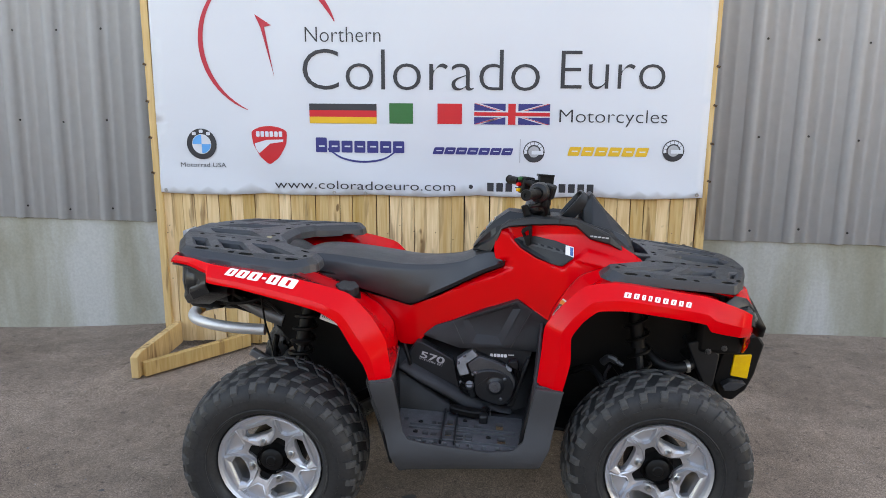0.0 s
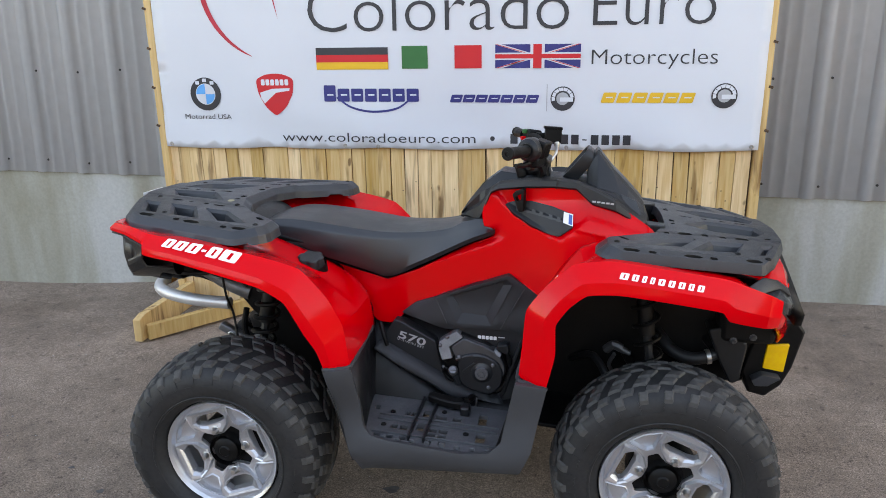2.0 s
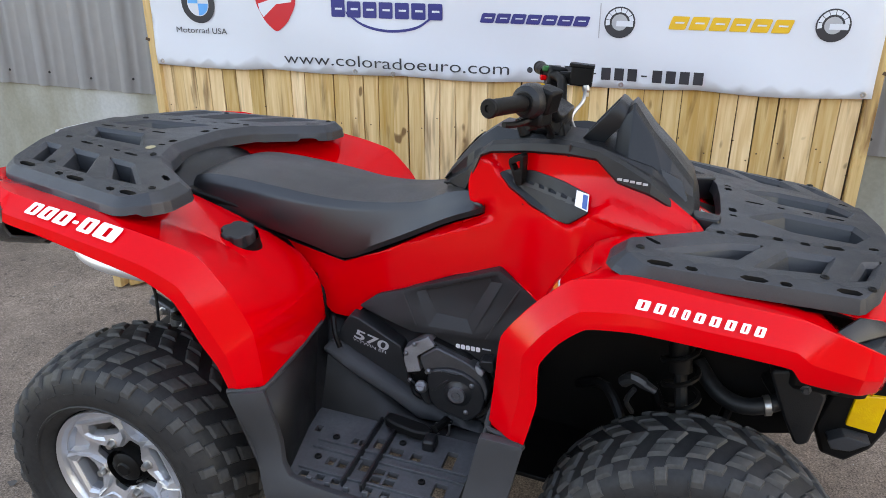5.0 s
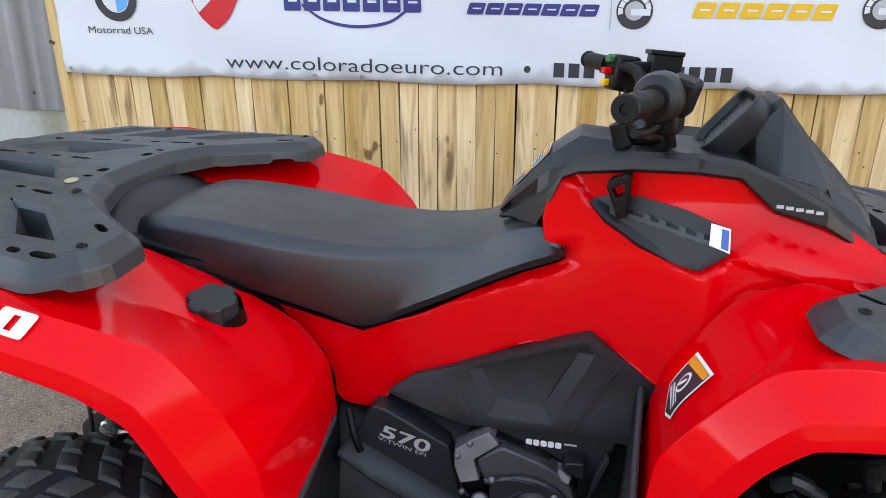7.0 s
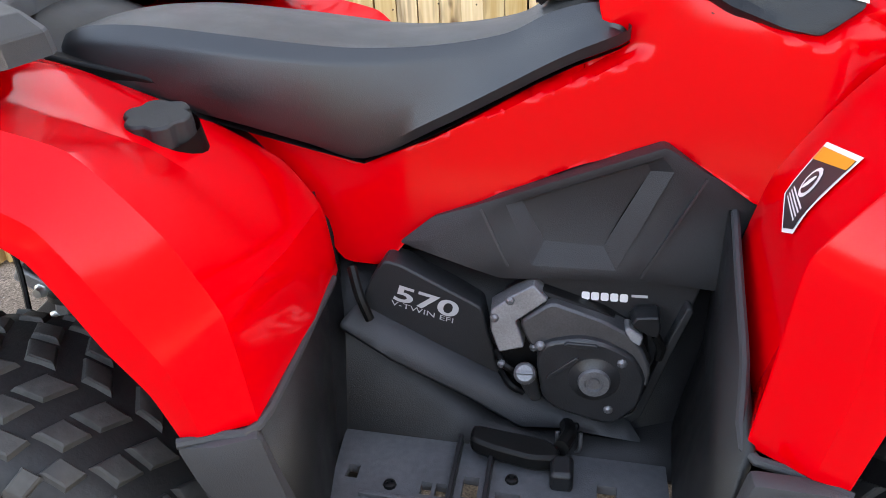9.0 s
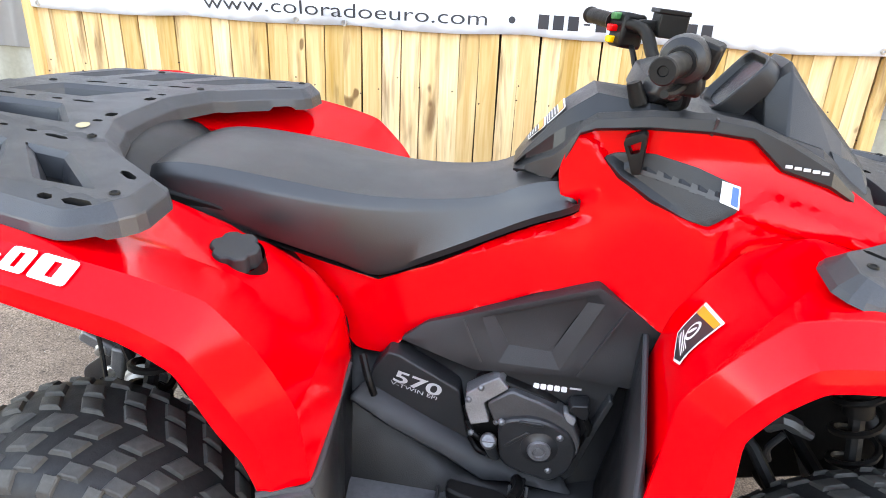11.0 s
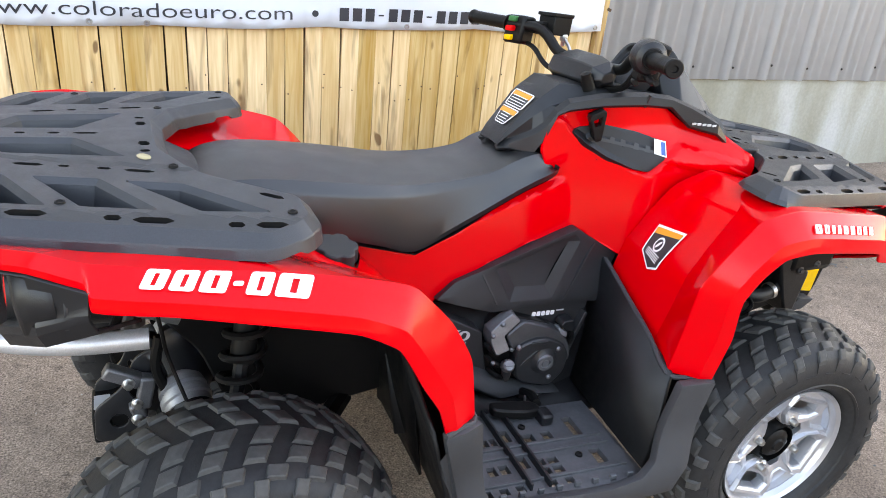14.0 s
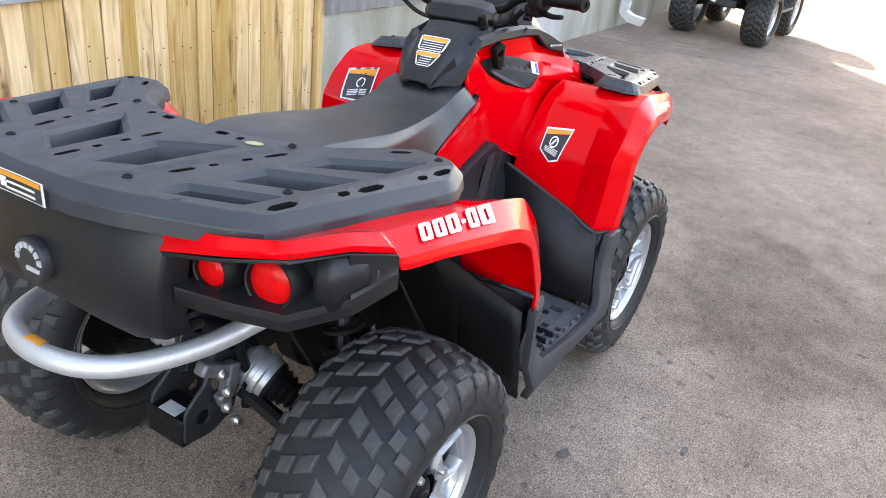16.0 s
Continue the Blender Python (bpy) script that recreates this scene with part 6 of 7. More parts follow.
def rr_z(x, y):
    outer = abs(y) - (0.437 + 0.19 * (x + 0.537))
    return 0.985 + 0.02 * (abs(y) - 0.2) - 0.04 * (x + 0.7) - 0.34 * max(0.0, outer) - 0.003 * ramp01(abs(y) - (0.197 + 0.27 * (x + 0.7)), 0.0, 0.006)


rear_rack = rack("rear_rack", rr_plate, rr_holes + [flip(h) for h in rr_holes], rr_slots, rr_z, quad, "dark grey moulded plastic rear luggage rack", cuts=((-0.865, 0.08, 0.009), (-0.706, 0.074, 0.010), (-0.549, 0.088, 0.009)), step=0.014)
fr_half = [(0.662, 0.0), (0.660, -0.12), (0.648, -0.185), (0.625, -0.248), (0.492, -0.362), (0.490, -0.425), (0.525, -0.450), (0.888, -0.392), (0.918, -0.350), (0.985, -0.150), (0.992, 0.0)]
fr_plate = fr_half + [(x, -y) for x, y in fr_half[-2:0:-1]]
fr_holes = [[(0.532, -0.393), (0.668, -0.284), (0.735, -0.258), (0.685, -0.357), (0.60, -0.382)], [(0.705, -0.377), (0.772, -0.257), (0.866, -0.238), (0.834, -0.337)], [(0.866, -0.352), (0.910, -0.236), (0.950, -0.214), (0.914, -0.320)],
            [(0.712, -0.115), (0.79, -0.032), (0.935, -0.030), (0.955, -0.085), (0.915, -0.150), (0.80, -0.158)]]
fr_slots = []
for cx, cy, lx, ly, a in ((0.549, -0.436, 0.023, 0.007, 9), (0.603, -0.429, 0.011, 0.006, 9), (0.708, -0.413, 0.024, 0.007, 9), (0.761, -0.405, 0.011, 0.006, 9), (0.866, -0.383, 0.022, 0.007, 9), (0.533, -0.352, 0.018, 0.007, -38),
                          (0.656, -0.236, 0.009, 0.006, 14), (0.708, -0.222, 0.021, 0.007, 14), (0.764, -0.210, 0.010, 0.006, 10), (0.815, -0.204, 0.010, 0.006, 10), (0.868, -0.194, 0.021, 0.007, 12), (0.945, -0.160, 0.011, 0.007, 30), (0.684, -0.088, 0.009, 0.015, 4), (0.684, -0.125, 0.008, 0.006, 4)):
    fr_slots += [slot_loop(cx, cy, lx, ly, a), slot_loop(cx, -cy, lx, ly, -a)]
for cx, lx in ((0.735, 0.021), (0.79, 0.009), (0.845, 0.010), (0.90, 0.021)):
    fr_slots.append(slot_loop(cx, 0.0, lx, 0.007))


def fr_z(x, y):
    outer = abs(y) - (0.421 - 0.16 * (x - 0.549))
    return 0.968 - 0.115 * (x - 0.5) - 0.01 * abs(y) - 0.34 * max(0.0, outer) - 0.003 * ramp01(abs(y) - (0.218 - 0.20 * (x - 0.708)), 0.0, 0.006)


front_rack = rack("front_rack", fr_plate, fr_holes + [flip(h) for h in fr_holes], fr_slots, fr_z, quad, "dark grey moulded plastic front luggage rack", flare=lambda x, y: 0.007 + 0.027 * ramp01(0.53 - x, 0.0, 0.03), drop=0.028, cuts=((0.575, 0.09, 0.008), (0.70, 0.05, 0.009), (0.80, 0.05, 0.008)), step=0.014)
for rk, rows, zf in ((rear_rack, ((-0.9, 0.33), (-0.7, 0.36)), rr_z), (front_rack, ((0.56, 0.31), (0.72, 0.32), (0.88, 0.31)), fr_z)):
    for x, y in rows:
        for s in (-1, 1):
            z1 = zf(x, y) - 0.02
            part("rack_foot", tube([(x, s * y, z1), (x, s * y, z1 - 0.06)], (0.014, 0.018), 10, 1), M["dark"], rk)
for x, y in ((-0.502, -0.419), (-0.657, -0.206), (-0.823, -0.352), (-0.955, -0.150), (0.512, -0.395), (0.829, -0.352), (0.905, -0.360)):
    zf = rr_z if x < 0 else fr_z
    for s in (-1, 1):
        part("rack_bolt", turned([(0.0, 0.0), (0.004, 0.0), (0.005, 0.002), (0.0075, 0.0015), (0.0085, -0.003)], (x, s * -y, zf(x, y) + 0.001), (0, 0, 1), 12), M["black"], rear_rack if x < 0 else front_rack)

# ---- tail: centre panel, light housings, lenses ----
tail_rows = []
for z, x, w in ((0.955, -0.985, 0.27), (0.90, -1.013, 0.268), (0.83, -1.022, 0.263), (0.77, -1.016, 0.256), (0.742, -1.004, 0.250), (0.732, -0.97, 0.242)):
    half = [(x, 0), (x, w * 0.5), (x + 0.006, w * 0.8), (x + 0.03, w * 0.96), (x + 0.075, w)]
    tail_rows.append([(a, -b, z) for a, b in reversed(half)] + [(a, b, z) for a, b in half[1:]])
part("tail_panel", loft(tail_rows), M["dark"], quad, "dark rounded plastic tail panel", thick=0.02, bevel=0.004, sharp=40)
part("tail_box", block((-0.90, 0, 0.84), (0.16, 0.44, 0.2)), M["black"], quad, bevel=0.01)
part("tail_emblem", turned([(0.0, -0.010), (0.038, -0.010), (0.041, -0.005), (0.041, 0.006)], (-1.026, 0.01, 0.82), (1, 0, 0), 28), M["ink"], quad, "round dark emblem with silver teeth")
for i in range(7):
    a = radians(10 + 27 * i)
    o = [(r * math.cos(a) - t * math.sin(a), r * math.sin(a) + t * math.cos(a)) for r, t in ((0.025, -0.0045), (0.035, -0.0058), (0.035, 0.0058), (0.025, 0.0045))]
    part("emblem_tooth", prism(o, lambda u, v: (-1.0385, 0.01 - u, 0.82 + v), lambda u, v: (-1.034, 0.01 - u, 0.82 + v)), M["silver_print"], quad)
part("emblem_bar", block((-1.037, 0.0, 0.808), (0.004, 0.034, 0.007)), M["silver_print"], quad)
rim_top = [(-0.788, -0.539, 0.938), (-0.86, -0.504, 0.956), (-0.934, -0.458, 0.952), (-0.972, -0.356, 0.931), (-0.982, -0.25, 0.906)]
rim_low = [(-0.790, -0.543, 0.903), (-0.855, -0.510, 0.872), (-0.908, -0.432, 0.834), (-0.938, -0.345, 0.832), (-0.968, -0.262, 0.838)]
housing = []
for k, (a, b) in enumerate(zip(rim_top, rim_low)):
    a, b = Vector(a), Vector(b)
    d = Vector((0.75, 0.62, 0)).normalized() * (0.0, 0.003, 0.075, 0.11, 0.08)[k]
    housing.append([a + Vector((0, 0, 0.004)), a + d * 0.2, a.lerp(b, 0.25) + d, a.lerp(b, 0.8) + d, b + Vector((0, 0, 0.008)), b, b + Vector((0.006, 0.005, -0.02)), b + Vector((0.06, 0.05, -0.035))])
both("light_housing", loft(housing), M["dark"], quad, "dark tail-light housing with a jutting lower lip", thick=0.006, bevel=0.002, sharp=20)
both("housing_cheek", loft([taut(r, 3) for r in ([(-0.835, -0.5185, 0.951), (-0.865, -0.503, 0.954), (-0.880, -0.490, 0.950), (-0.888, -0.465, 0.938)], [(-0.832, -0.5265, 0.915), (-0.862, -0.511, 0.912), (-0.880, -0.496, 0.902), (-0.888, -0.465, 0.895)], [(-0.832, -0.5235, 0.882), (-0.860, -0.508, 0.872), (-0.876, -0.491, 0.858), (-0.884, -0.462, 0.848)])]), M["dark"], quad, "rounded side of the light housing", thick=0.004, sharp=40)
both("housing_seam", loft([[(-0.815, -0.530, 0.942), (-0.818, -0.5345, 0.886)], [(-0.820, -0.528, 0.944), (-0.823, -0.532, 0.884)]]), M["ink"], quad, thick=0.006)
for (lx, ly, lz), r, d in (((-0.903, -0.392, 0.878), 0.038, (-0.98, -0.16, 0.08)), ((-0.930, -0.296, 0.874), 0.029, (-0.99, -0.08, 0.08))):
    both("light_cup", turned([(r * 1.72, -0.13), (r * 1.60, -0.07), (r * 1.38, -0.02), (r * 1.20, -0.003), (r * 1.12, 0.003), (r * 1.03, 0.002), (r * 1.0, -0.008)], (lx, ly, lz), d, 28), M["dark"], quad, "dark round light surround")
    lens = both("tail_light", turned([(0.0, 0.004), (r * 0.5, 0.003), (r * 0.85, -0.001), (r * 1.02, -0.008)], (lx, ly, lz), d, 28), M["lens"], quad, "round red tail light")
both("tail_skirt", loft([[(-0.97, -0.0, 0.735), (-0.965, -0.19, 0.735), (-0.94, -0.245, 0.78)], [(-0.88, -0.0, 0.725), (-0.88, -0.19, 0.73), (-0.88, -0.245, 0.78)]]), M["black"], quad, thick=0.01)

# ---- rear grab bar, hitch, axle and suspension ----
gb = [(-0.72, -0.2, 0.645), (-0.84, -0.195, 0.648), (-0.95, -0.165, 0.652), (-1.02, -0.115, 0.655), (-1.052, -0.04, 0.657), (-1.052, 0.04, 0.657), (-1.02, 0.115, 0.655), (-0.95, 0.165, 0.652), (-0.84, 0.195, 0.648), (-0.72, 0.2, 0.645)]
part("grab_bar", tube(gb, 0.0205, 16, 5), M["tube"], quad, "silver tubular rear grab bar")
part("bar_sticker", turned([(0.0215, -0.022), (0.0215, 0.022)], (-1.053, 0.0, 0.657), (0, 1, 0), 14), M["orange"], quad, "orange and white warning sticker")
br = [(-0.71, 0.56), (-0.75, 0.54), (-0.78, 0.47), (-0.835, 0.425), (-0.84, 0.345), (-0.77, 0.335), (-0.71, 0.36), (-0.68, 0.45)]
bh = [oval(-0.79, 0.39, 0.018, 0.018), oval(-0.755, 0.455, 0.01, 0.02, 20), oval(-0.73, 0.39, 0.012, 0.014)]
for yy in (-0.10, 0.0):
    part("hitch_plate", sheet(rounded(br, 0.014, 3), lambda x, z, yy=yy: (x, yy, z), bh, 0.03), M["engine"], quad, "dark steel hitch bracket with round holes", thick=0.008, bevel=0.002)
part("hitch_block", block((-0.805, -0.04, 0.37), (0.075, 0.11, 0.07)), M["black"], quad, bevel=0.006)
part("hitch_label", block((-0.822, -0.045, 0.4065), (0.032, 0.05, 0.001)), M["silver_print"], quad, "small white label with bars")
part("hitch_clamp", join(block((-0.775, -0.115, 0.512), (0.075, 0.03, 0.03), (0, 30, 0)), block((-0.735, -0.118, 0.47), (0.03, 0.03, 0.075), (0, 12, 0)), block((-0.752, -0.118, 0.425), (0.028, 0.026, 0.04), (0, -20, 0))), M["alloy_dull"], quad, "grey cast clamp", bevel=0.006)
part("hitch_arm", tube([(-0.70, -0.125, 0.60), (-0.712, -0.128, 0.53), (-0.695, -0.13, 0.46), (-0.70, -0.13, 0.38)], 0.011, 8, 4), M["black"], quad, "curved black bracket")
for z, x in ((0.50, -0.735), (0.449, -0.722), (0.41, -0.725), (0.36, -0.70)):
    part("hitch_bolt", turned([(0.0, -0.016), (0.008, -0.015), (0.010, -0.006), (0.013, -0.004), (0.013, 0.002)], (x - 0.03, -0.128, z), (0, 1, 0), 8), M["steel"], quad, sharp=50)
part("rear_gearbox", join(turned([(0.0, -0.11), (0.04, -0.10), (0.06, -0.06), (0.068, 0.0), (0.06, 0.06), (0.04, 0.10), (0.0, 0.11)], (-0.655, 0, 0.45), (0, 1, 0), 20), block((-0.58, 0, 0.46), (0.16, 0.1, 0.09))), M["engine"], quad, "dark cast rear gearbox", bevel=0.006)
for s in (-1, 1):
    ax = Vector((-0.66, s * 0.135, 0.45))
    bx3 = Vector((RX, s * 0.36, 0.345))
    d = (bx3 - ax).normalized()
    part("axle_cup", turned([(0.03, -0.05), (0.046, -0.035), (0.05, -0.015), (0.044, -0.012), (0.044, -0.002), (0.052, 0.0), (0.052, 0.012), (0.048, 0.016), (0.048, 0.03), (0.0, 0.034)], ax, d, 24), M["alloy_cup"], quad, "silver axle housing")
    prof = [(0.046, 0.026)]
    for i in range(6):
        k = 0.046 - 0.0045 * i
        prof += [(k, 0.036 + 0.017 * i), (k - 0.010, 0.045 + 0.017 * i)]
    part("axle_boot", turned(prof + [(0.014, 0.14)], ax, d, 18), M["black"], quad, "ribbed black rubber axle boot", sharp=50)
    part("half_shaft", tube([ax, bx3], 0.013, 10, 1), M["steel"], quad)
    part("lower_arm", tube([(-0.48, s * 0.12, 0.40), (-0.56, s * 0.30, 0.33), (RX, s * 0.37, 0.29)], 0.018, 8, 4), M["black"], quad)
    part("upper_arm", tube([(-0.70, s * 0.12, 0.42), (-0.68, s * 0.30, 0.35), (RX, s * 0.37, 0.31)], 0.018, 8, 4), M["black"], quad)
    part("trailing_arm", tube([(-0.33, s * 0.15, 0.40), (-0.46, s * 0.30, 0.38), (RX + 0.05, s * 0.35, 0.36)], 0.024, 8, 4), M["black"], quad)
    a, b = (-0.52, s * 0.24, 0.86), (-0.60, s * 0.30, 0.42)
    part("shock_body", tube([a, Vector(a).lerp(Vector(b), 0.55)], 0.024, 12, 1), M["black"], quad, "black rear shock absorber")
    part("shock_rod", tube([Vector(a).lerp(Vector(b), 0.5), b], 0.014, 8, 1), M["well"], quad)
    part("shock_spring", coil(Vector(a).lerp(Vector(b), 0.12), Vector(a).lerp(Vector(b), 0.92), 0.037, 8, 0.0075), M["black"], quad, "black coil spring")
    part("brake_line", tube([(-0.72, s * 0.24, 0.84), (-0.70, s * 0.26, 0.70), (-0.69, s * 0.24, 0.62), (-0.65, s * 0.30, 0.5)], 0.004, 6, 5), M["black"], quad)
part("muffler", turned([(0.0, -0.26), (0.06, -0.255), (0.085, -0.22), (0.09, 0.0), (0.085, 0.16), (0.05, 0.2), (0.03, 0.26)], (-0.70, -0.02, 0.77), (1, 0, 0.06), 20), M["dark"], quad, "dark heat-shielded muffler")
part("exhaust_shield", tube([(-0.86, -0.145, 0.75), (-0.80, -0.15, 0.728), (-0.74, -0.155, 0.70), (-0.66, -0.155, 0.672)], (0.018, 0.030), 12, 3), M["alloy_dull"], quad, "dull grey metal exhaust cover")
for s, y0 in ((1, -0.20), (-1, -0.23)):
    part("rear_hose", tube([(-0.90, y0, 0.86), (-0.86, y0 - 0.02, 0.79 + 0.02 * s), (-0.79, y0, 0.755), (-0.72, y0 + 0.03, 0.74 - 0.02 * s), (-0.66, y0 + 0.05, 0.70)], 0.007, 8, 4), M["well"], quad, "thin black hose")
part("data_plate", block((-0.453, -0.30, 0.7265), (0.070, 0.003, 0.026), (0, 20, 0)), M["white"], quad, "white data plate with bar marks")
for i in range(9):
    part("data_mark", block((-0.477 + 0.006 * i, -0.302, 0.7385 - 0.0022 * i), (0.003, 0.002, 0.012), (0, 20, 0)), M["ink"], quad)

part("rack_sticker", sheet(oval(-0.701, -0.157, 0.011, 0.018, 15, 16), lambda x, y: (x, y, rr_z(x, y) + 0.0015), (), 0.02), M["grip_sticker"], rear_rack, "small pale yellow oval sticker")
part("fitting", turned([(0.0, 0.0), (0.008, 0.001), (0.010, 0.006), (0.010, 0.016), (0.006, 0.018), (0.006, 0.03)], (0.325, 0.20, 1.158), (0.1, 0.1, -1), 12), M["steel"], quad, "steel brake hose fitting")

# ---- fuel knob ----
kc = Vector((-0.393, -0.284, 0.836))
star = []
for i in range(24):
    a = 2 * math.pi * i / 24
    r = (0.044, 0.043, 0.036, 0.043)[i % 4]
    star.append((r * math.cos(a), r * math.sin(a)))
part("fuel_cap", moved(prism(rounded(star, 0.004, 2), lambda u, v: (u * 0.92, v * 0.92, 0.012), lambda u, v: (u, v, -0.02)), pose(*kc, 10, 4, 0)), M["cover"], quad, "black star-shaped screw cap", bevel=0.003)
part("cap_neck", moved(turned([(0.045, -0.05), (0.045, -0.012)], (0, 0, 0), (0, 0, 1), 20), pose(*kc, 18, 0, 0)), M["black"], quad)

# ---- front end ----
for s in (-1, 1):
    a, b = (0.59, s * 0.25, 0.88), (0.645, s * 0.31, 0.42)
    part("shock_body", tube([a, Vector(a).lerp(Vector(b), 0.5)], 0.024, 12, 1), M["black"], quad, "black front shock absorber")
    part("shock_rod", tube([Vector(a).lerp(Vector(b), 0.45), b], 0.013, 8, 1), M["well"], quad)
    part("shock_spring", coil(Vector(a).lerp(Vector(b), 0.2), Vector(a).lerp(Vector(b), 0.9), 0.036, 6, 0.006), M["black"], quad, "black coil spring")
    for x0, z0, z1 in ((0.52, 0.42, 0.33), (0.78, 0.43, 0.33), (0.54, 0.56, 0.43), (0.76, 0.56, 0.43)):
        part("suspension_arm", tube([(x0, s * 0.10, z0), (FX, s * 0.37, z1)], 0.013, 8, 1), M["black"], quad)
    part("knuckle", block((FX, s * 0.38, 0.38), (0.06, 0.05, 0.16)), M["alloy_dull"], quad, bevel=0.01)
    part("tie_rod", tube([(0.60, s * 0.06, 0.50), (0.60, s * 0.37, 0.44)], 0.009, 8, 1), M["steel"], quad)
    part("front_boot", tube([(FX, s * 0.13, 0.43), (FX, s * 0.36, 0.34)], (0.035, 0.02), 12, 1), M["black"], quad)
    part("air_hose", tube([(0.80, s * 0.13, 0.60), (0.84, s * 0.2, 0.58), (0.90, s * 0.17, 0.60)], 0.02, 10, 4), M["black"], quad)
both("coolant_hose", tube([(0.655, -0.17, 0.615), (0.70, -0.215, 0.575), (0.755, -0.235, 0.562), (0.82, -0.22, 0.575), (0.87, -0.18, 0.60)], 0.019, 12, 4), M["well"], quad, "thick black rubber hose")
both("hose_clamp", turned([(0.0205, -0.007), (0.0225, -0.006), (0.0225, 0.006), (0.0205, 0.007)], (0.80, -0.228, 0.568), (0.97, 0.1, 0.2), 16), M["steel"], quad, "steel hose clamp")
both("radiator_duct", prism(rounded([(0.79, 0.66), (0.84, 0.67), (0.905, 0.62), (0.89, 0.50), (0.865, 0.49), (0.83, 0.56)], 0.01, 2), lambda x, z: (x, -0.245, z), lambda x, z: (x, -0.16, z)), M["well"], quad, "black plastic duct", bevel=0.006)
both("brake_caliper", join(tube([(0.505, -0.235, 0.575), (0.525, -0.25, 0.598), (0.548, -0.25, 0.588)], 0.014, 8, 3), tube([(0.545, -0.245, 0.585), (0.575, -0.25, 0.572)], (0.012, 0.008), 8, 1), tube([(0.53, -0.25, 0.57), (0.515, -0.24, 0.53), (0.53, -0.22, 0.49)], 0.006, 8, 3)), M["cast"], quad, "grey cast link")
both("steering_link", tube([(0.40, -0.15, 0.50), (0.47, -0.22, 0.545), (0.53, -0.30, 0.47)], 0.012, 8, 3), M["well"], quad)
for bx4, bz4 in ((0.862, 0.632), (0.915, 0.645)):
    both("arch_bolt", turned([(0.0, -0.005), (0.006, -0.005), (0.008, 0.0), (0.011, 0.001), (0.011, 0.006)], (bx4, -0.30 if bx4 < 0.6 else -0.252, bz4), (0, 1, 0), 8), M["cast"], quad, sharp=50)
part("front_frame", join(block((0.78, 0, 0.62), (0.3, 0.26, 0.36)), block((0.9, 0, 0.72), (0.16, 0.5, 0.2))), M["black"], quad, "black front frame and radiator", bevel=0.02)
bump = [(0.95, 0.66), (1.055, 0.67), (1.08, 0.635), (1.055, 0.52), (1.03, 0.46), (0.985, 0.418), (0.935, 0.43), (0.91, 0.50)]
part("front_bumper", prism(rounded(bump, 0.006, 2), lambda x, z: (x, -0.165, z), lambda x, z: (x, 0.165, z)), M["black"], quad, "black front bumper guard", bevel=0.008)
both("bumper_end", prism(rounded([(0.935, 0.487), (0.965, 0.505), (1.018, 0.497), (0.982, 0.470), (0.945, 0.468)], 0.003, 2), lambda x, z: (x, -0.20, z), lambda x, z: (x, -0.16, z)), M["guard"], quad, "grey bumper tip", bevel=0.002)
both("side_reflector", prism(rounded([(0.976, 0.594), (1.037, 0.598), (1.028, 0.507), (0.968, 0.517)], 0.003, 2), lambda x, z: (x, -0.174, z), lambda x, z: (x, -0.16, z)), M["yellow"], quad, "amber side reflector", bevel=0.002)
both("headlight_bezel", loft([[(0.838, -0.448, 0.859), (0.889, -0.398, 0.877), (0.931, -0.371, 0.863), (0.975, -0.305, 0.822)], [(0.842, -0.454, 0.856), (0.886, -0.428, 0.842), (0.938, -0.388, 0.844), (0.984, -0.320, 0.802)]]), M["dark"], quad, "dark headlight surround", thick=0.008, bevel=0.002, sharp=20)
both("headlight", loft([taut(r, 3) for r in ([(0.884, -0.424, 0.840), (0.936, -0.385, 0.842), (0.980, -0.318, 0.802)], [(0.908, -0.446, 0.830), (0.950, -0.405, 0.818), (0.992, -0.325, 0.777)], [(0.918, -0.446, 0.80), (0.956, -0.400, 0.778), (0.988, -0.325, 0.745)])]), M["clear"], quad, "smoky headlight lens", thick=0.006, sharp=40)
both("nose_cheek", loft([taut(r, 3) for r in ([(0.930, -0.430, 0.800), (0.965, -0.370, 0.757), (1.002, -0.250, 0.700), (1.022, -0.180, 0.660)], [(0.934, -0.424, 0.765), (0.962, -0.350, 0.720), (0.998, -0.240, 0.660), (1.012, -0.195, 0.630)], [(0.930, -0.415, 0.750), (0.950, -0.345, 0.705), (0.985, -0.235, 0.645), (0.994, -0.200, 0.610)])]), M["red"], quad, "red lower corner of the nose", thick=0.010, bevel=0.003)
part("nose", loft([[(0.96, y, 0.885 - 0.3 * abs(y)) for y in (-0.3, -0.15, 0, 0.15, 0.3)], [(1.03, y, 0.83 - 0.3 * abs(y)) for y in (-0.3, -0.15, 0, 0.15, 0.3)], [(1.03, y, 0.70) for y in (-0.28, -0.15, 0, 0.15, 0.28)]]), M["black"], quad, "black grille nose", thick=0.02)
both("hood_vent", prism(rounded([(0.60, -0.135), (0.66, -0.16), (0.655, -0.2), (0.605, -0.19)], 0.01, 2), lambda x, y: (x, y, 0.955), lambda x, y: (x, y, 0.90)), M["dark"], quad, bevel=0.003)
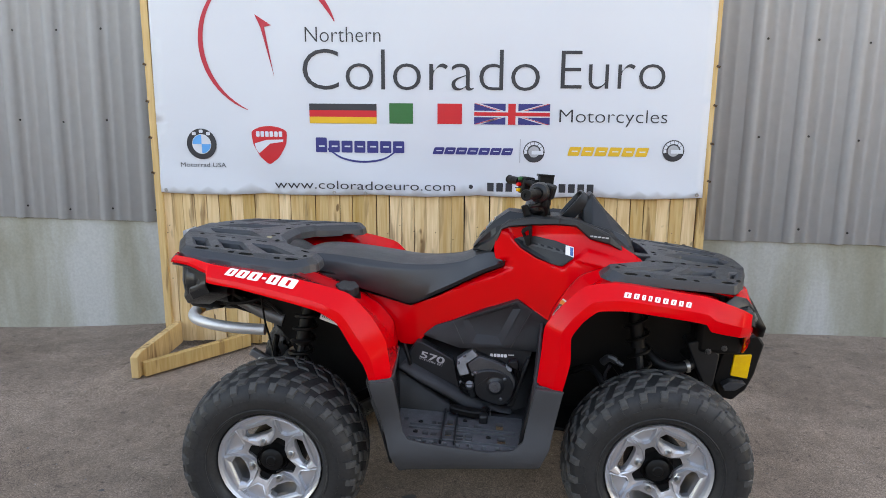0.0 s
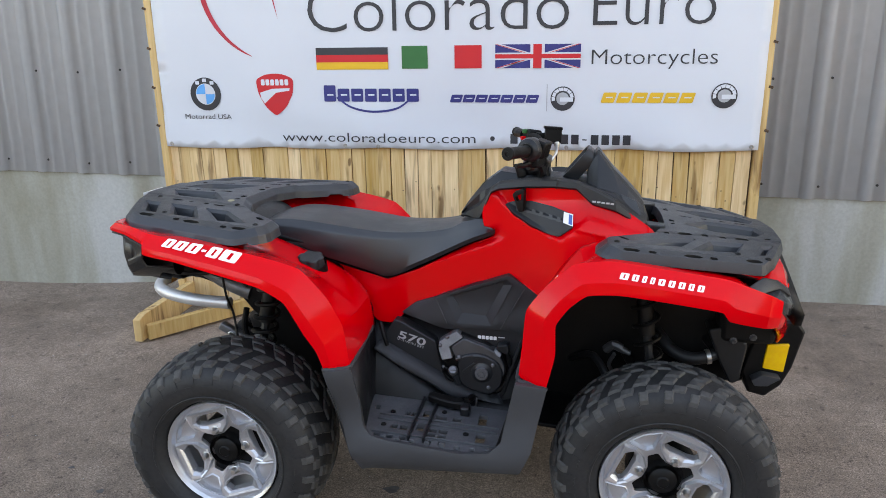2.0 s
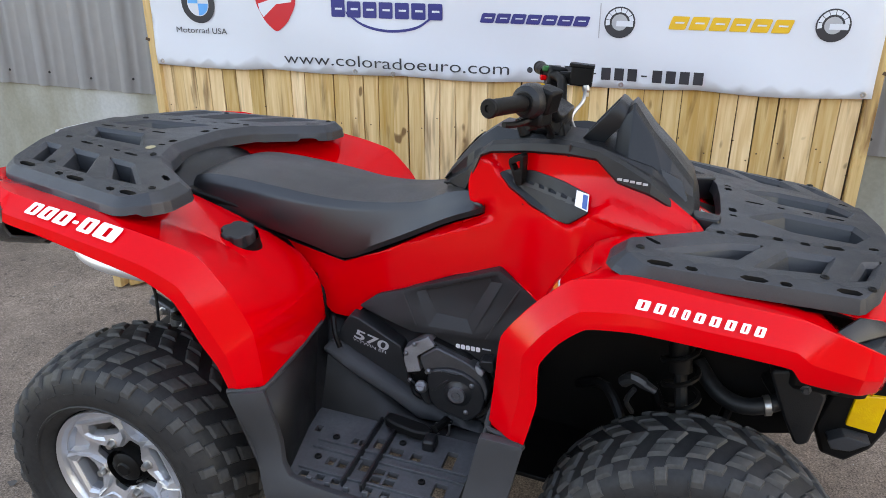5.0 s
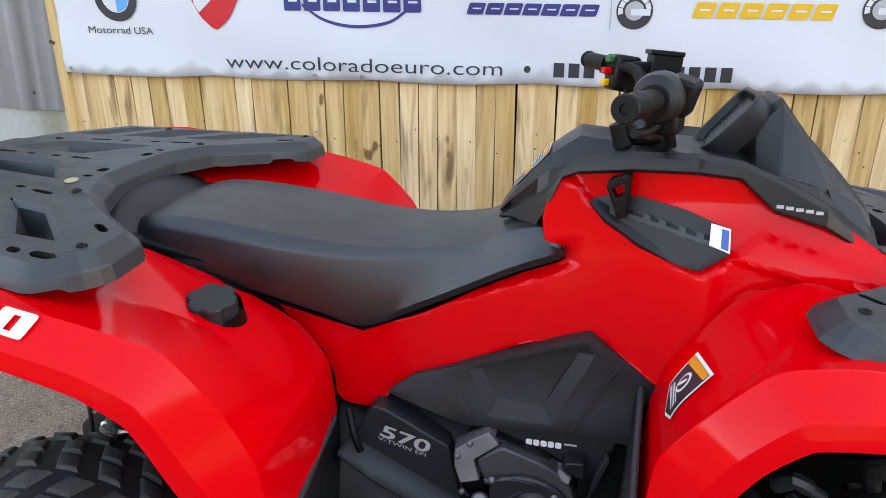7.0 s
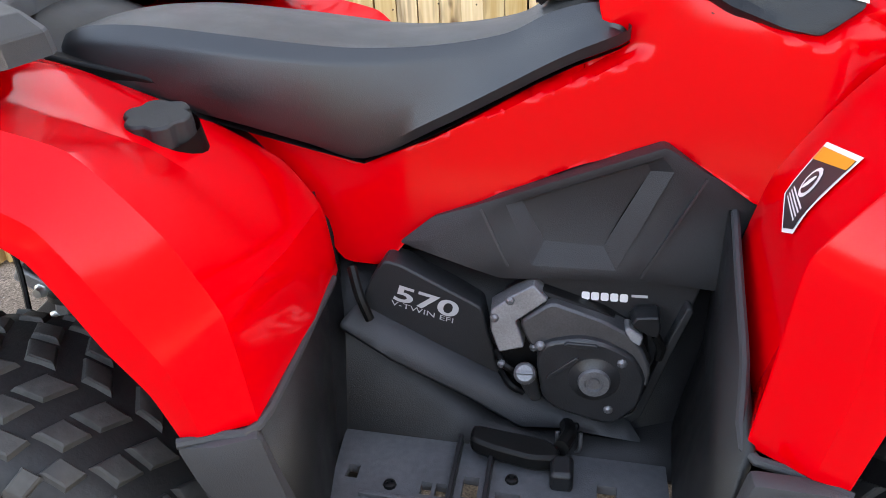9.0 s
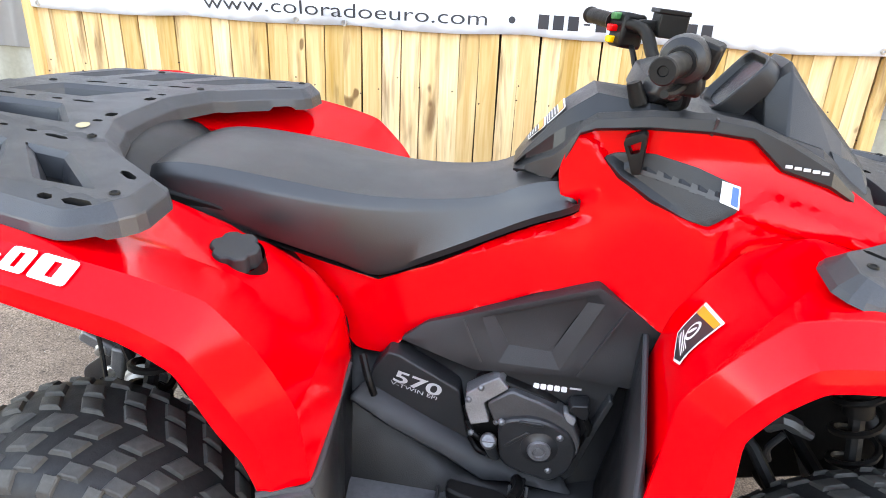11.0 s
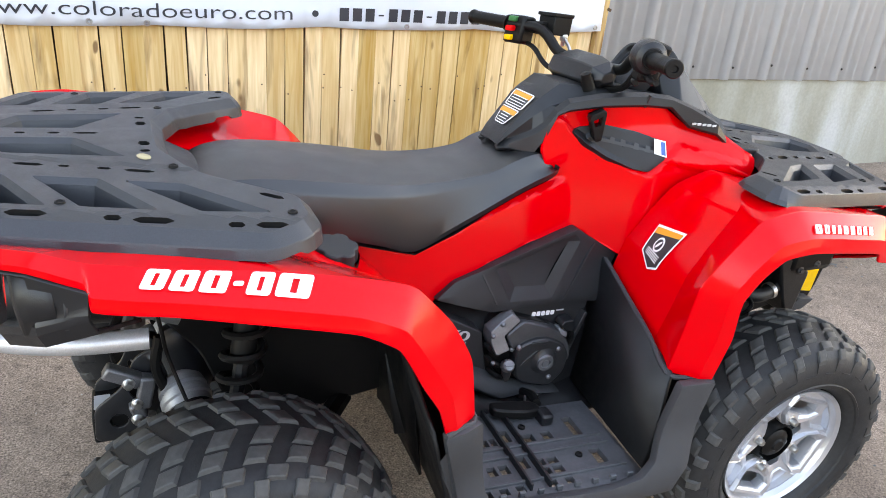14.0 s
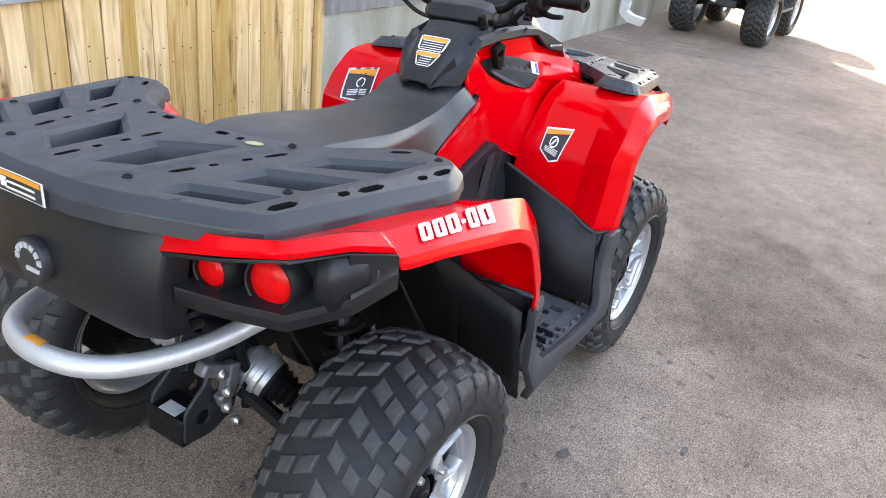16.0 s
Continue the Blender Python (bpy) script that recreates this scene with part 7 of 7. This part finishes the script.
nose_half = [[(0.80, 0.36, 0.884), (0.80, 0.2, 0.888), (0.80, 0.0, 0.892)], [(0.885, 0.388, 0.872), (0.88, 0.2, 0.878), (0.88, 0.0, 0.882)], [(0.935, 0.362, 0.860), (0.945, 0.2, 0.866), (0.95, 0.0, 0.872)], [(0.974, 0.300, 0.822), (0.986, 0.195, 0.850), (1.0, 0.0, 0.855)],
             [(0.995, 0.245, 0.790), (1.008, 0.175, 0.808), (1.02, 0.0, 0.812)], [(1.012, 0.165, 0.752), (1.018, 0.12, 0.758), (1.03, 0.0, 0.76)]]
nose_rows = [[(x, -y, z) for x, y, z in r] + [(x, y, z) for x, y, z in r[-2::-1]] for r in nose_half]
part("nose_hood", loft([list(q) for q in zip(*[taut(r, 4) for r in zip(*nose_rows)])]), M["red"], quad, "red hood nose between the headlights", thick=0.008, bevel=0.002, sharp=20)
hood_label = part("hood_label", sheet([(0.612, -0.135), (0.640, -0.150), (0.652, -0.075), (0.624, -0.062)], lambda x, y: (x, y, 0.929 - 0.5 * (x - 0.63)), (), 0.03), M["white"], quad, "white label with dark lines on the hood", thick=0.002)
for i in range(4):
    part("label_line", sheet([(0.618 + 0.006 * i, -0.130), (0.621 + 0.006 * i, -0.130), (0.632 + 0.006 * i, -0.082), (0.629 + 0.006 * i, -0.082)], lambda x, y: (x, y, 0.9305 - 0.5 * (x - 0.63)), (), 0.03), M["ink"], hood_label)
part("hood_centre", loft([[(x, y, z - 0.25 * abs(y) * 0.3) for y in (-0.23, -0.12, 0, 0.12, 0.23)] for x, z in ((0.56, 0.94), (0.68, 0.895), (0.85, 0.86), (1.0, 0.82))]), M["red"], quad, "red hood under the front rack", thick=0.008)


# ---- printed marks on the fenders, as plain slanted blocks ----


def band(rows, k0, k1, off):
    """Gives f(x, t): the point on the band between two rails at the place x along it; t runs from the lower rail to the upper."""
    up = taut([r[k0] for r in rows], 8)
    lo = taut([r[k1] for r in rows], 8)

    def at(line, x):
        for a, b in zip(line, line[1:]):
            if min(a.x, b.x) <= x <= max(a.x, b.x) and abs(b.x - a.x) > 1e-6:
                return a.lerp(b, (x - a.x) / (b.x - a.x))
        return line[0]

    def f(x, t):
        a, b = at(lo, x), at(up, x)
        n = (b - a).cross(Vector((1, 0, 0))).normalized()
        if n.y > 0:
            n = -n
        return a.lerp(b, t) + n * off
    return f


def letter_blocks(f, x0, x1, t0, t1, widths, slant, gap, mat, name, tall, slit=True):
    """A row of solid slanted rounded blocks in place of a word mark; tall is the row's height in metres."""
    total = sum(widths)
    at = x0
    for i, wd in enumerate(widths):
        w = wd / total * (x1 - x0)
        a, b = at, at + w - gap
        at += w
        low, high = (0.36 * tall, 0.58 * tall) if slit and wd < 0.6 else (0.0, tall)
        hole = () if wd < 0.6 else ([(a + (b - a) * u, tall * v) for u, v in ((0.40, 0.2), (0.60, 0.2), (0.60, 0.8), (0.40, 0.8))],)
        g = sheet(rounded([(a, low), (b, low), (b, high), (a, high)], 0.005 if slit else 0.002, 3), lambda x, v: f(x + slant * v / tall, t0 + (t1 - t0) * v / tall), hole, 0.02)
        part(name, g, mat, quad, "", fix=False)


letter_blocks(band(rear_rows, 2, 3, 0.004), -0.731, -0.502, 0.33, 0.95, (0.9, 0.95, 1.05, 0.5, 1, 1.4), 0.015, 0.006, M["white"], "fender_mark", 0.031)
letter_blocks(band(front_rows, 2, 3, 0.004), 0.517, 0.737, 0.18, 0.50, (1.2, 1, 0.8, 0.8, 1, 1, 1, 0.9, 1), 0.005, 0.009, M["white"], "fender_mark", 0.0145, False)
part("pod_mark", join(*[block((0.452 + 0.013 * i, -0.183 - 0.0018 * i, 1.018 - 0.001 * i), (0.010, 0.003, 0.0045)) for i in range(5)]), M["silver_print"], quad, "small silver print")


# ---- warning labels ----
def warning_label(name, o, f, parent, bars):
    """A shield-shaped label: white rim, orange head, dark field with pale lines."""
    cx, cy = sum(p[0] for p in o) / len(o), sum(p[1] for p in o) / len(o)
    lab = part(name, sheet(o, lambda u, v: f(u, v, 0.0034), (), 0.012), M["white"], parent, "white-edged warning label with orange head", fix=False)
    ins = [(cx + (u - cx) * 0.9, cy + (v - cy) * 0.9) for u, v in o]
    part("label_field", sheet(ins, lambda u, v: f(u, v, 0.0042), (), 0.012), M["ink"], lab, fix=False)
    P = [Vector(p) for p in ins]
    four = len(P) == 4

    def at(a, b):
        """Place in the label: a across its head, b from foot (0) to head (1)."""
        top = P[3].lerp(P[2], a) if four else P[0].lerp(P[1], a)
        low = P[0].lerp(P[1], a) if four else P[4].lerp(P[2], a)
        return tuple(low.lerp(top, b))

    def strip(a0, b0, a1, b1):
        return [at(a0, b0), at(a1, b0), at(a1, b1), at(a0, b1)]

    part("label_head", sheet([at(0.0, 0.74), at(1.0, 0.87), at(1.0, 1.0), at(0.0, 1.0)] if not four else strip(0.0, 0.74, 1.0, 1.0), lambda u, v: f(u, v, 0.0050), (), 0.012), M["orange"], lab)
    c2 = at(0.5, 0.5)
    part("label_sign", sheet(oval(*c2, 0.013, 0.016, 0, 14) if not four else strip(0.05, 0.2, 0.2, 0.7), lambda u, v: f(u, v, 0.0050), (), 0.012), M["white"], lab)
    if not four:
        part("sign_bar", sheet(oval(*c2, 0.0095, 0.012, 0, 12), lambda u, v: f(u, v, 0.0058), (), 0.012), M["ink"], lab)
        part("sign_bar", sheet(oval(*c2, 0.003, 0.010, 30, 8), lambda u, v: f(u, v, 0.0066), (), 0.012), M["white"], lab)
    for i in range(bars):
        b = (0.04 if not four else 0.15) + (0.062 if not four else 0.3) * i
        part("label_line", sheet(strip(0.16, b, 0.86, b + 0.03 * (4 if four else 1)), lambda u, v: f(u, v, 0.0050), (), 0.012), M["white"], lab)
    return lab


# on the fenders' rear faces, facing the rider
def fender_face(u, v, off):
    """u runs outward across the face, v up along it."""
    rail = taut([r[0] for r in front_rows[:7]], 8), taut([r[1] for r in front_rows[:7]], 8), taut([r[2] for r in front_rows[:7]], 8)

    def at(line, z):
        for a, b in zip(line, line[1:]):
            if a.z <= z <= b.z:
                return a.lerp(b, (z - a.z) / max(1e-6, b.z - a.z))
        return line[-1]
    p0, p1, p2 = (at(r, v) for r in rail)
    p = p0.lerp(p1, (u - p0.y) / (p1.y - p0.y)) if u > p1.y else p1.lerp(p2, (u - p1.y) / (p2.y - p1.y))
    return p + Vector((-0.9, -0.1, 0.45)).normalized() * off


lab_o = [(-0.258, 0.811), (-0.338, 0.822), (-0.322, 0.732), (-0.297, 0.722), (-0.260, 0.752)]
for s in (1, -1):
    warning_label("warning_label", lab_o if s > 0 else [(-0.362, 0.872), (-0.455, 0.866), (-0.445, 0.775), (-0.40, 0.765), (-0.352, 0.782)], lambda u, v, o, s=s: (lambda p: Vector((p.x, s * p.y, p.z)))(fender_face(u, v, o)), quad, 4)


def pod_face(u, v, off):
    """On the slanted rear face of the pod."""
    return Vector((0.055 + v * 0.648, u, 0.976 + v * 0.761)) + Vector((-0.761, 0, 0.648)) * (0.0025 + off)


for v0, v1, w0, w1 in ((0.052, 0.096, 0.040, 0.046), (0.005, 0.049, 0.022, 0.040)):
    o = [(-w0, v0), (w0, v0), (w1, v1), (-w1, v1)]
    lab = part("pod_label", sheet(rounded(o, 0.008, 2), lambda u, v: pod_face(u, v, 0.0), (), 0.02), M["white"], quad, "white and orange warning label on the pod", fix=False)
    part("label_field", sheet([(-w0 * 0.86, v0 + 0.0025), (w0 * 0.86, v0 + 0.0025), (w1 * 0.88, v1 - 0.003), (-w1 * 0.88, v1 - 0.003)], lambda u, v: pod_face(u, v, 0.0008), (), 0.03), M["ink"], lab, fix=False)
    part("label_head", sheet(rect(-w1 * 0.85, v1 - 0.016, w1 * 0.85, v1 - 0.004), lambda u, v: pod_face(u, v, 0.0012), (), 0.03), M["orange"], lab, fix=False)
    for i in range(4):
        part("label_line", sheet(rect(-w0 * 0.8, v0 + 0.006 + 0.007 * i, w0 * 0.8, v0 + 0.008 + 0.007 * i), lambda u, v: pod_face(u, v, 0.0014), (), 0.03), M["white"], lab, fix=False)
warning_label("rack_label", [(-0.03, 0.951), (0.092, 0.951), (0.092, 0.989), (-0.03, 0.989)], lambda u, v, o: Vector((-1.050 - o, -u, v)), quad, 2)


# ---- a second quad bike, dark, parked farther along the wall ----
far = tagged(new("quad_bike"), "dark quad bike parked farther along the wall", "quad bike")
far.matrix_world = pose(8.05, 0.86, 0, 0, 0, -3)
for x, y, right in ((-0.56, -0.41, True), (-0.56, 0.41, False), (0.62, -0.41, True), (0.62, 0.41, False)):
    add_wheel(far, REAR_SET if x < 0 else FRONT_SET, x, y, WZ, 15, right)
part("chassis", prism(rounded([(-0.7, 0.36), (-0.8, 0.6), (-0.75, 0.85), (0.8, 0.85), (0.85, 0.5), (0.7, 0.34)], 0.04, 3), lambda x, z: (x, -0.2, z), lambda x, z: (x, 0.2, z)), M["black"], far, "black frame", bevel=0.02)
for s in (-1, 1):
    for x in (-0.56, 0.62):
        secs = [[(x + 0.42 * math.cos(a), s * y, 0.42 + 0.46 * math.sin(a)) for y in (0.18, 0.4, 0.56)] for a in (radians(20 + 14 * k) for k in range(11))]
        part("fender", loft(secs), M["engine"], far, "dark grey fender", thick=0.01)
    part("axle_boot", tube([(-0.56, s * 0.12, 0.42), (-0.56, s * 0.34, 0.33)], (0.05, 0.03), 12, 1), M["black"], far)
    part("foot_board", block((0.03, s * 0.4, 0.36), (0.5, 0.26, 0.03)), M["guard"], far, bevel=0.006)
part("seat", loft([[(x, y, z - 0.04 * abs(y / 0.16) ** 3) for y in (-0.16, -0.1, 0, 0.1, 0.16)] for x, z in ((-0.6, 0.9), (-0.3, 0.92), (0.0, 0.9), (0.2, 0.96))]), M["seat"], far, "black saddle", thick=0.06)
part("rack", block((-0.62, 0, 0.97), (0.5, 0.9, 0.04)), M["rack"], far, bevel=0.01)
part("handlebar", tube([(0.2, -0.38, 1.14), (0.3, -0.1, 1.1), (0.3, 0.1, 1.1), (0.2, 0.38, 1.14)], 0.014, 8, 4), M["black"], far)
part("skid_plate", block((-0.72, 0.0, 0.40), (0.05, 0.3, 0.08), (0, 20, 0)), M["engine"], far, "dark lower panel", bevel=0.006)
part("hitch_label", block((-0.80, 0.08, 0.45), (0.02, 0.06, 0.1), (15, 0, 0)), M["white"], far, bevel=0.003)

# ---- small marks on the asphalt ----
rs = random.Random(11)
crumbs = []
for i in range(700):
    x, y = rs.uniform(-4.5, 6), rs.choice((rs.uniform(1.35, 1.86), rs.uniform(-2.2, 1.86)))
    if -1.2 < x < 1.2 and -0.6 < y < 0.6:
        continue
    r = rs.uniform(0.002, 0.006)
    z = ground_z(x, y)
    crumbs.append(([(x + r * rs.uniform(0.6, 1.3) * a, y + r * rs.uniform(0.6, 1.3) * b, z + c * r) for a, b, c in ((-1, -1, -0.2), (1, -1, -0.2), (1, 1, -0.2), (-1, 1, -0.2), (0.1, 0, 0.8))], [(0, 1, 4), (1, 2, 4), (2, 3, 4), (3, 0, 4)]))
tagged(part("gravel", join(*crumbs), M["stone"], sharp=10), "loose grit along the wall and yard", "gravel", kind="stuff")
pale = []
for i in range(900):
    x, y = rs.uniform(-3.5, 5.5), rs.uniform(-1.9, 1.8)
    r = rs.uniform(0.0012, 0.0032)
    z = ground_z(x, y)
    pale.append(([(x + r * rs.uniform(0.6, 1.3) * a, y + r * rs.uniform(0.6, 1.3) * b, z + c * r) for a, b, c in ((-1, -1, -0.2), (1, -1, -0.2), (1, 1, -0.2), (-1, 1, -0.2), (0.1, 0, 0.8))], [(0, 1, 4), (1, 2, 4), (2, 3, 4), (3, 0, 4)]))
tagged(part("pale_grit", join(*pale), M["pale_stone"], sharp=10), "pale loose grit on the asphalt", "gravel", kind="stuff")
for x, y, r in ((-1.02, 0.12, 0.016), (0.05, -0.62, 0.016), (-0.9, -0.85, 0.012), (0.3, -0.9, 0.012), (-2.3, 0.1, 0.02), (2.3, 0.7, 0.014), (0.72, -0.72, 0.010), (3.2, -0.1, 0.014), (3.9, 0.4, 0.014), (4.6, 0.2, 0.012), (-1.373, -0.27, 0.008), (-1.179, -0.387, 0.010), (-1.0, -0.363, 0.009), (-0.186, -0.217, 0.018)):
    o = [(x + r * (1 + 0.3 * math.sin(3 * a + x * 7)) * 1.5 * math.cos(a), y + r * (1 + 0.25 * math.sin(2 * a + y * 5)) * math.sin(a)) for a in (2 * math.pi * i / 14 for i in range(14))]
    tagged(part("oil_stain", sheet(o, lambda u, v: (u, v, ground_z(u, v) + 0.0045), (), 0.1), M["spot"], fix=False), "small dark oil spot on the asphalt", "oil stain", "oil spots on the yard", "structure")
crack = [(5.95, 1.86), (6.11, 1.03), (6.26, 0.39), (6.53, -0.1), (6.88, -0.92), (7.2, -1.8)]
cl = catmull([(a, b, 0) for a, b in crack], 8)
tagged(part("pavement_joint", loft([[(p.x - 0.008 - 0.004 * math.sin(9 * p.y), p.y, 0.005), (p.x + 0.008 + 0.004 * math.sin(13 * p.y), p.y, 0.005)] for p in cl]), M["spot"], fix=False), "dark crack across the asphalt", "crack", kind="structure")
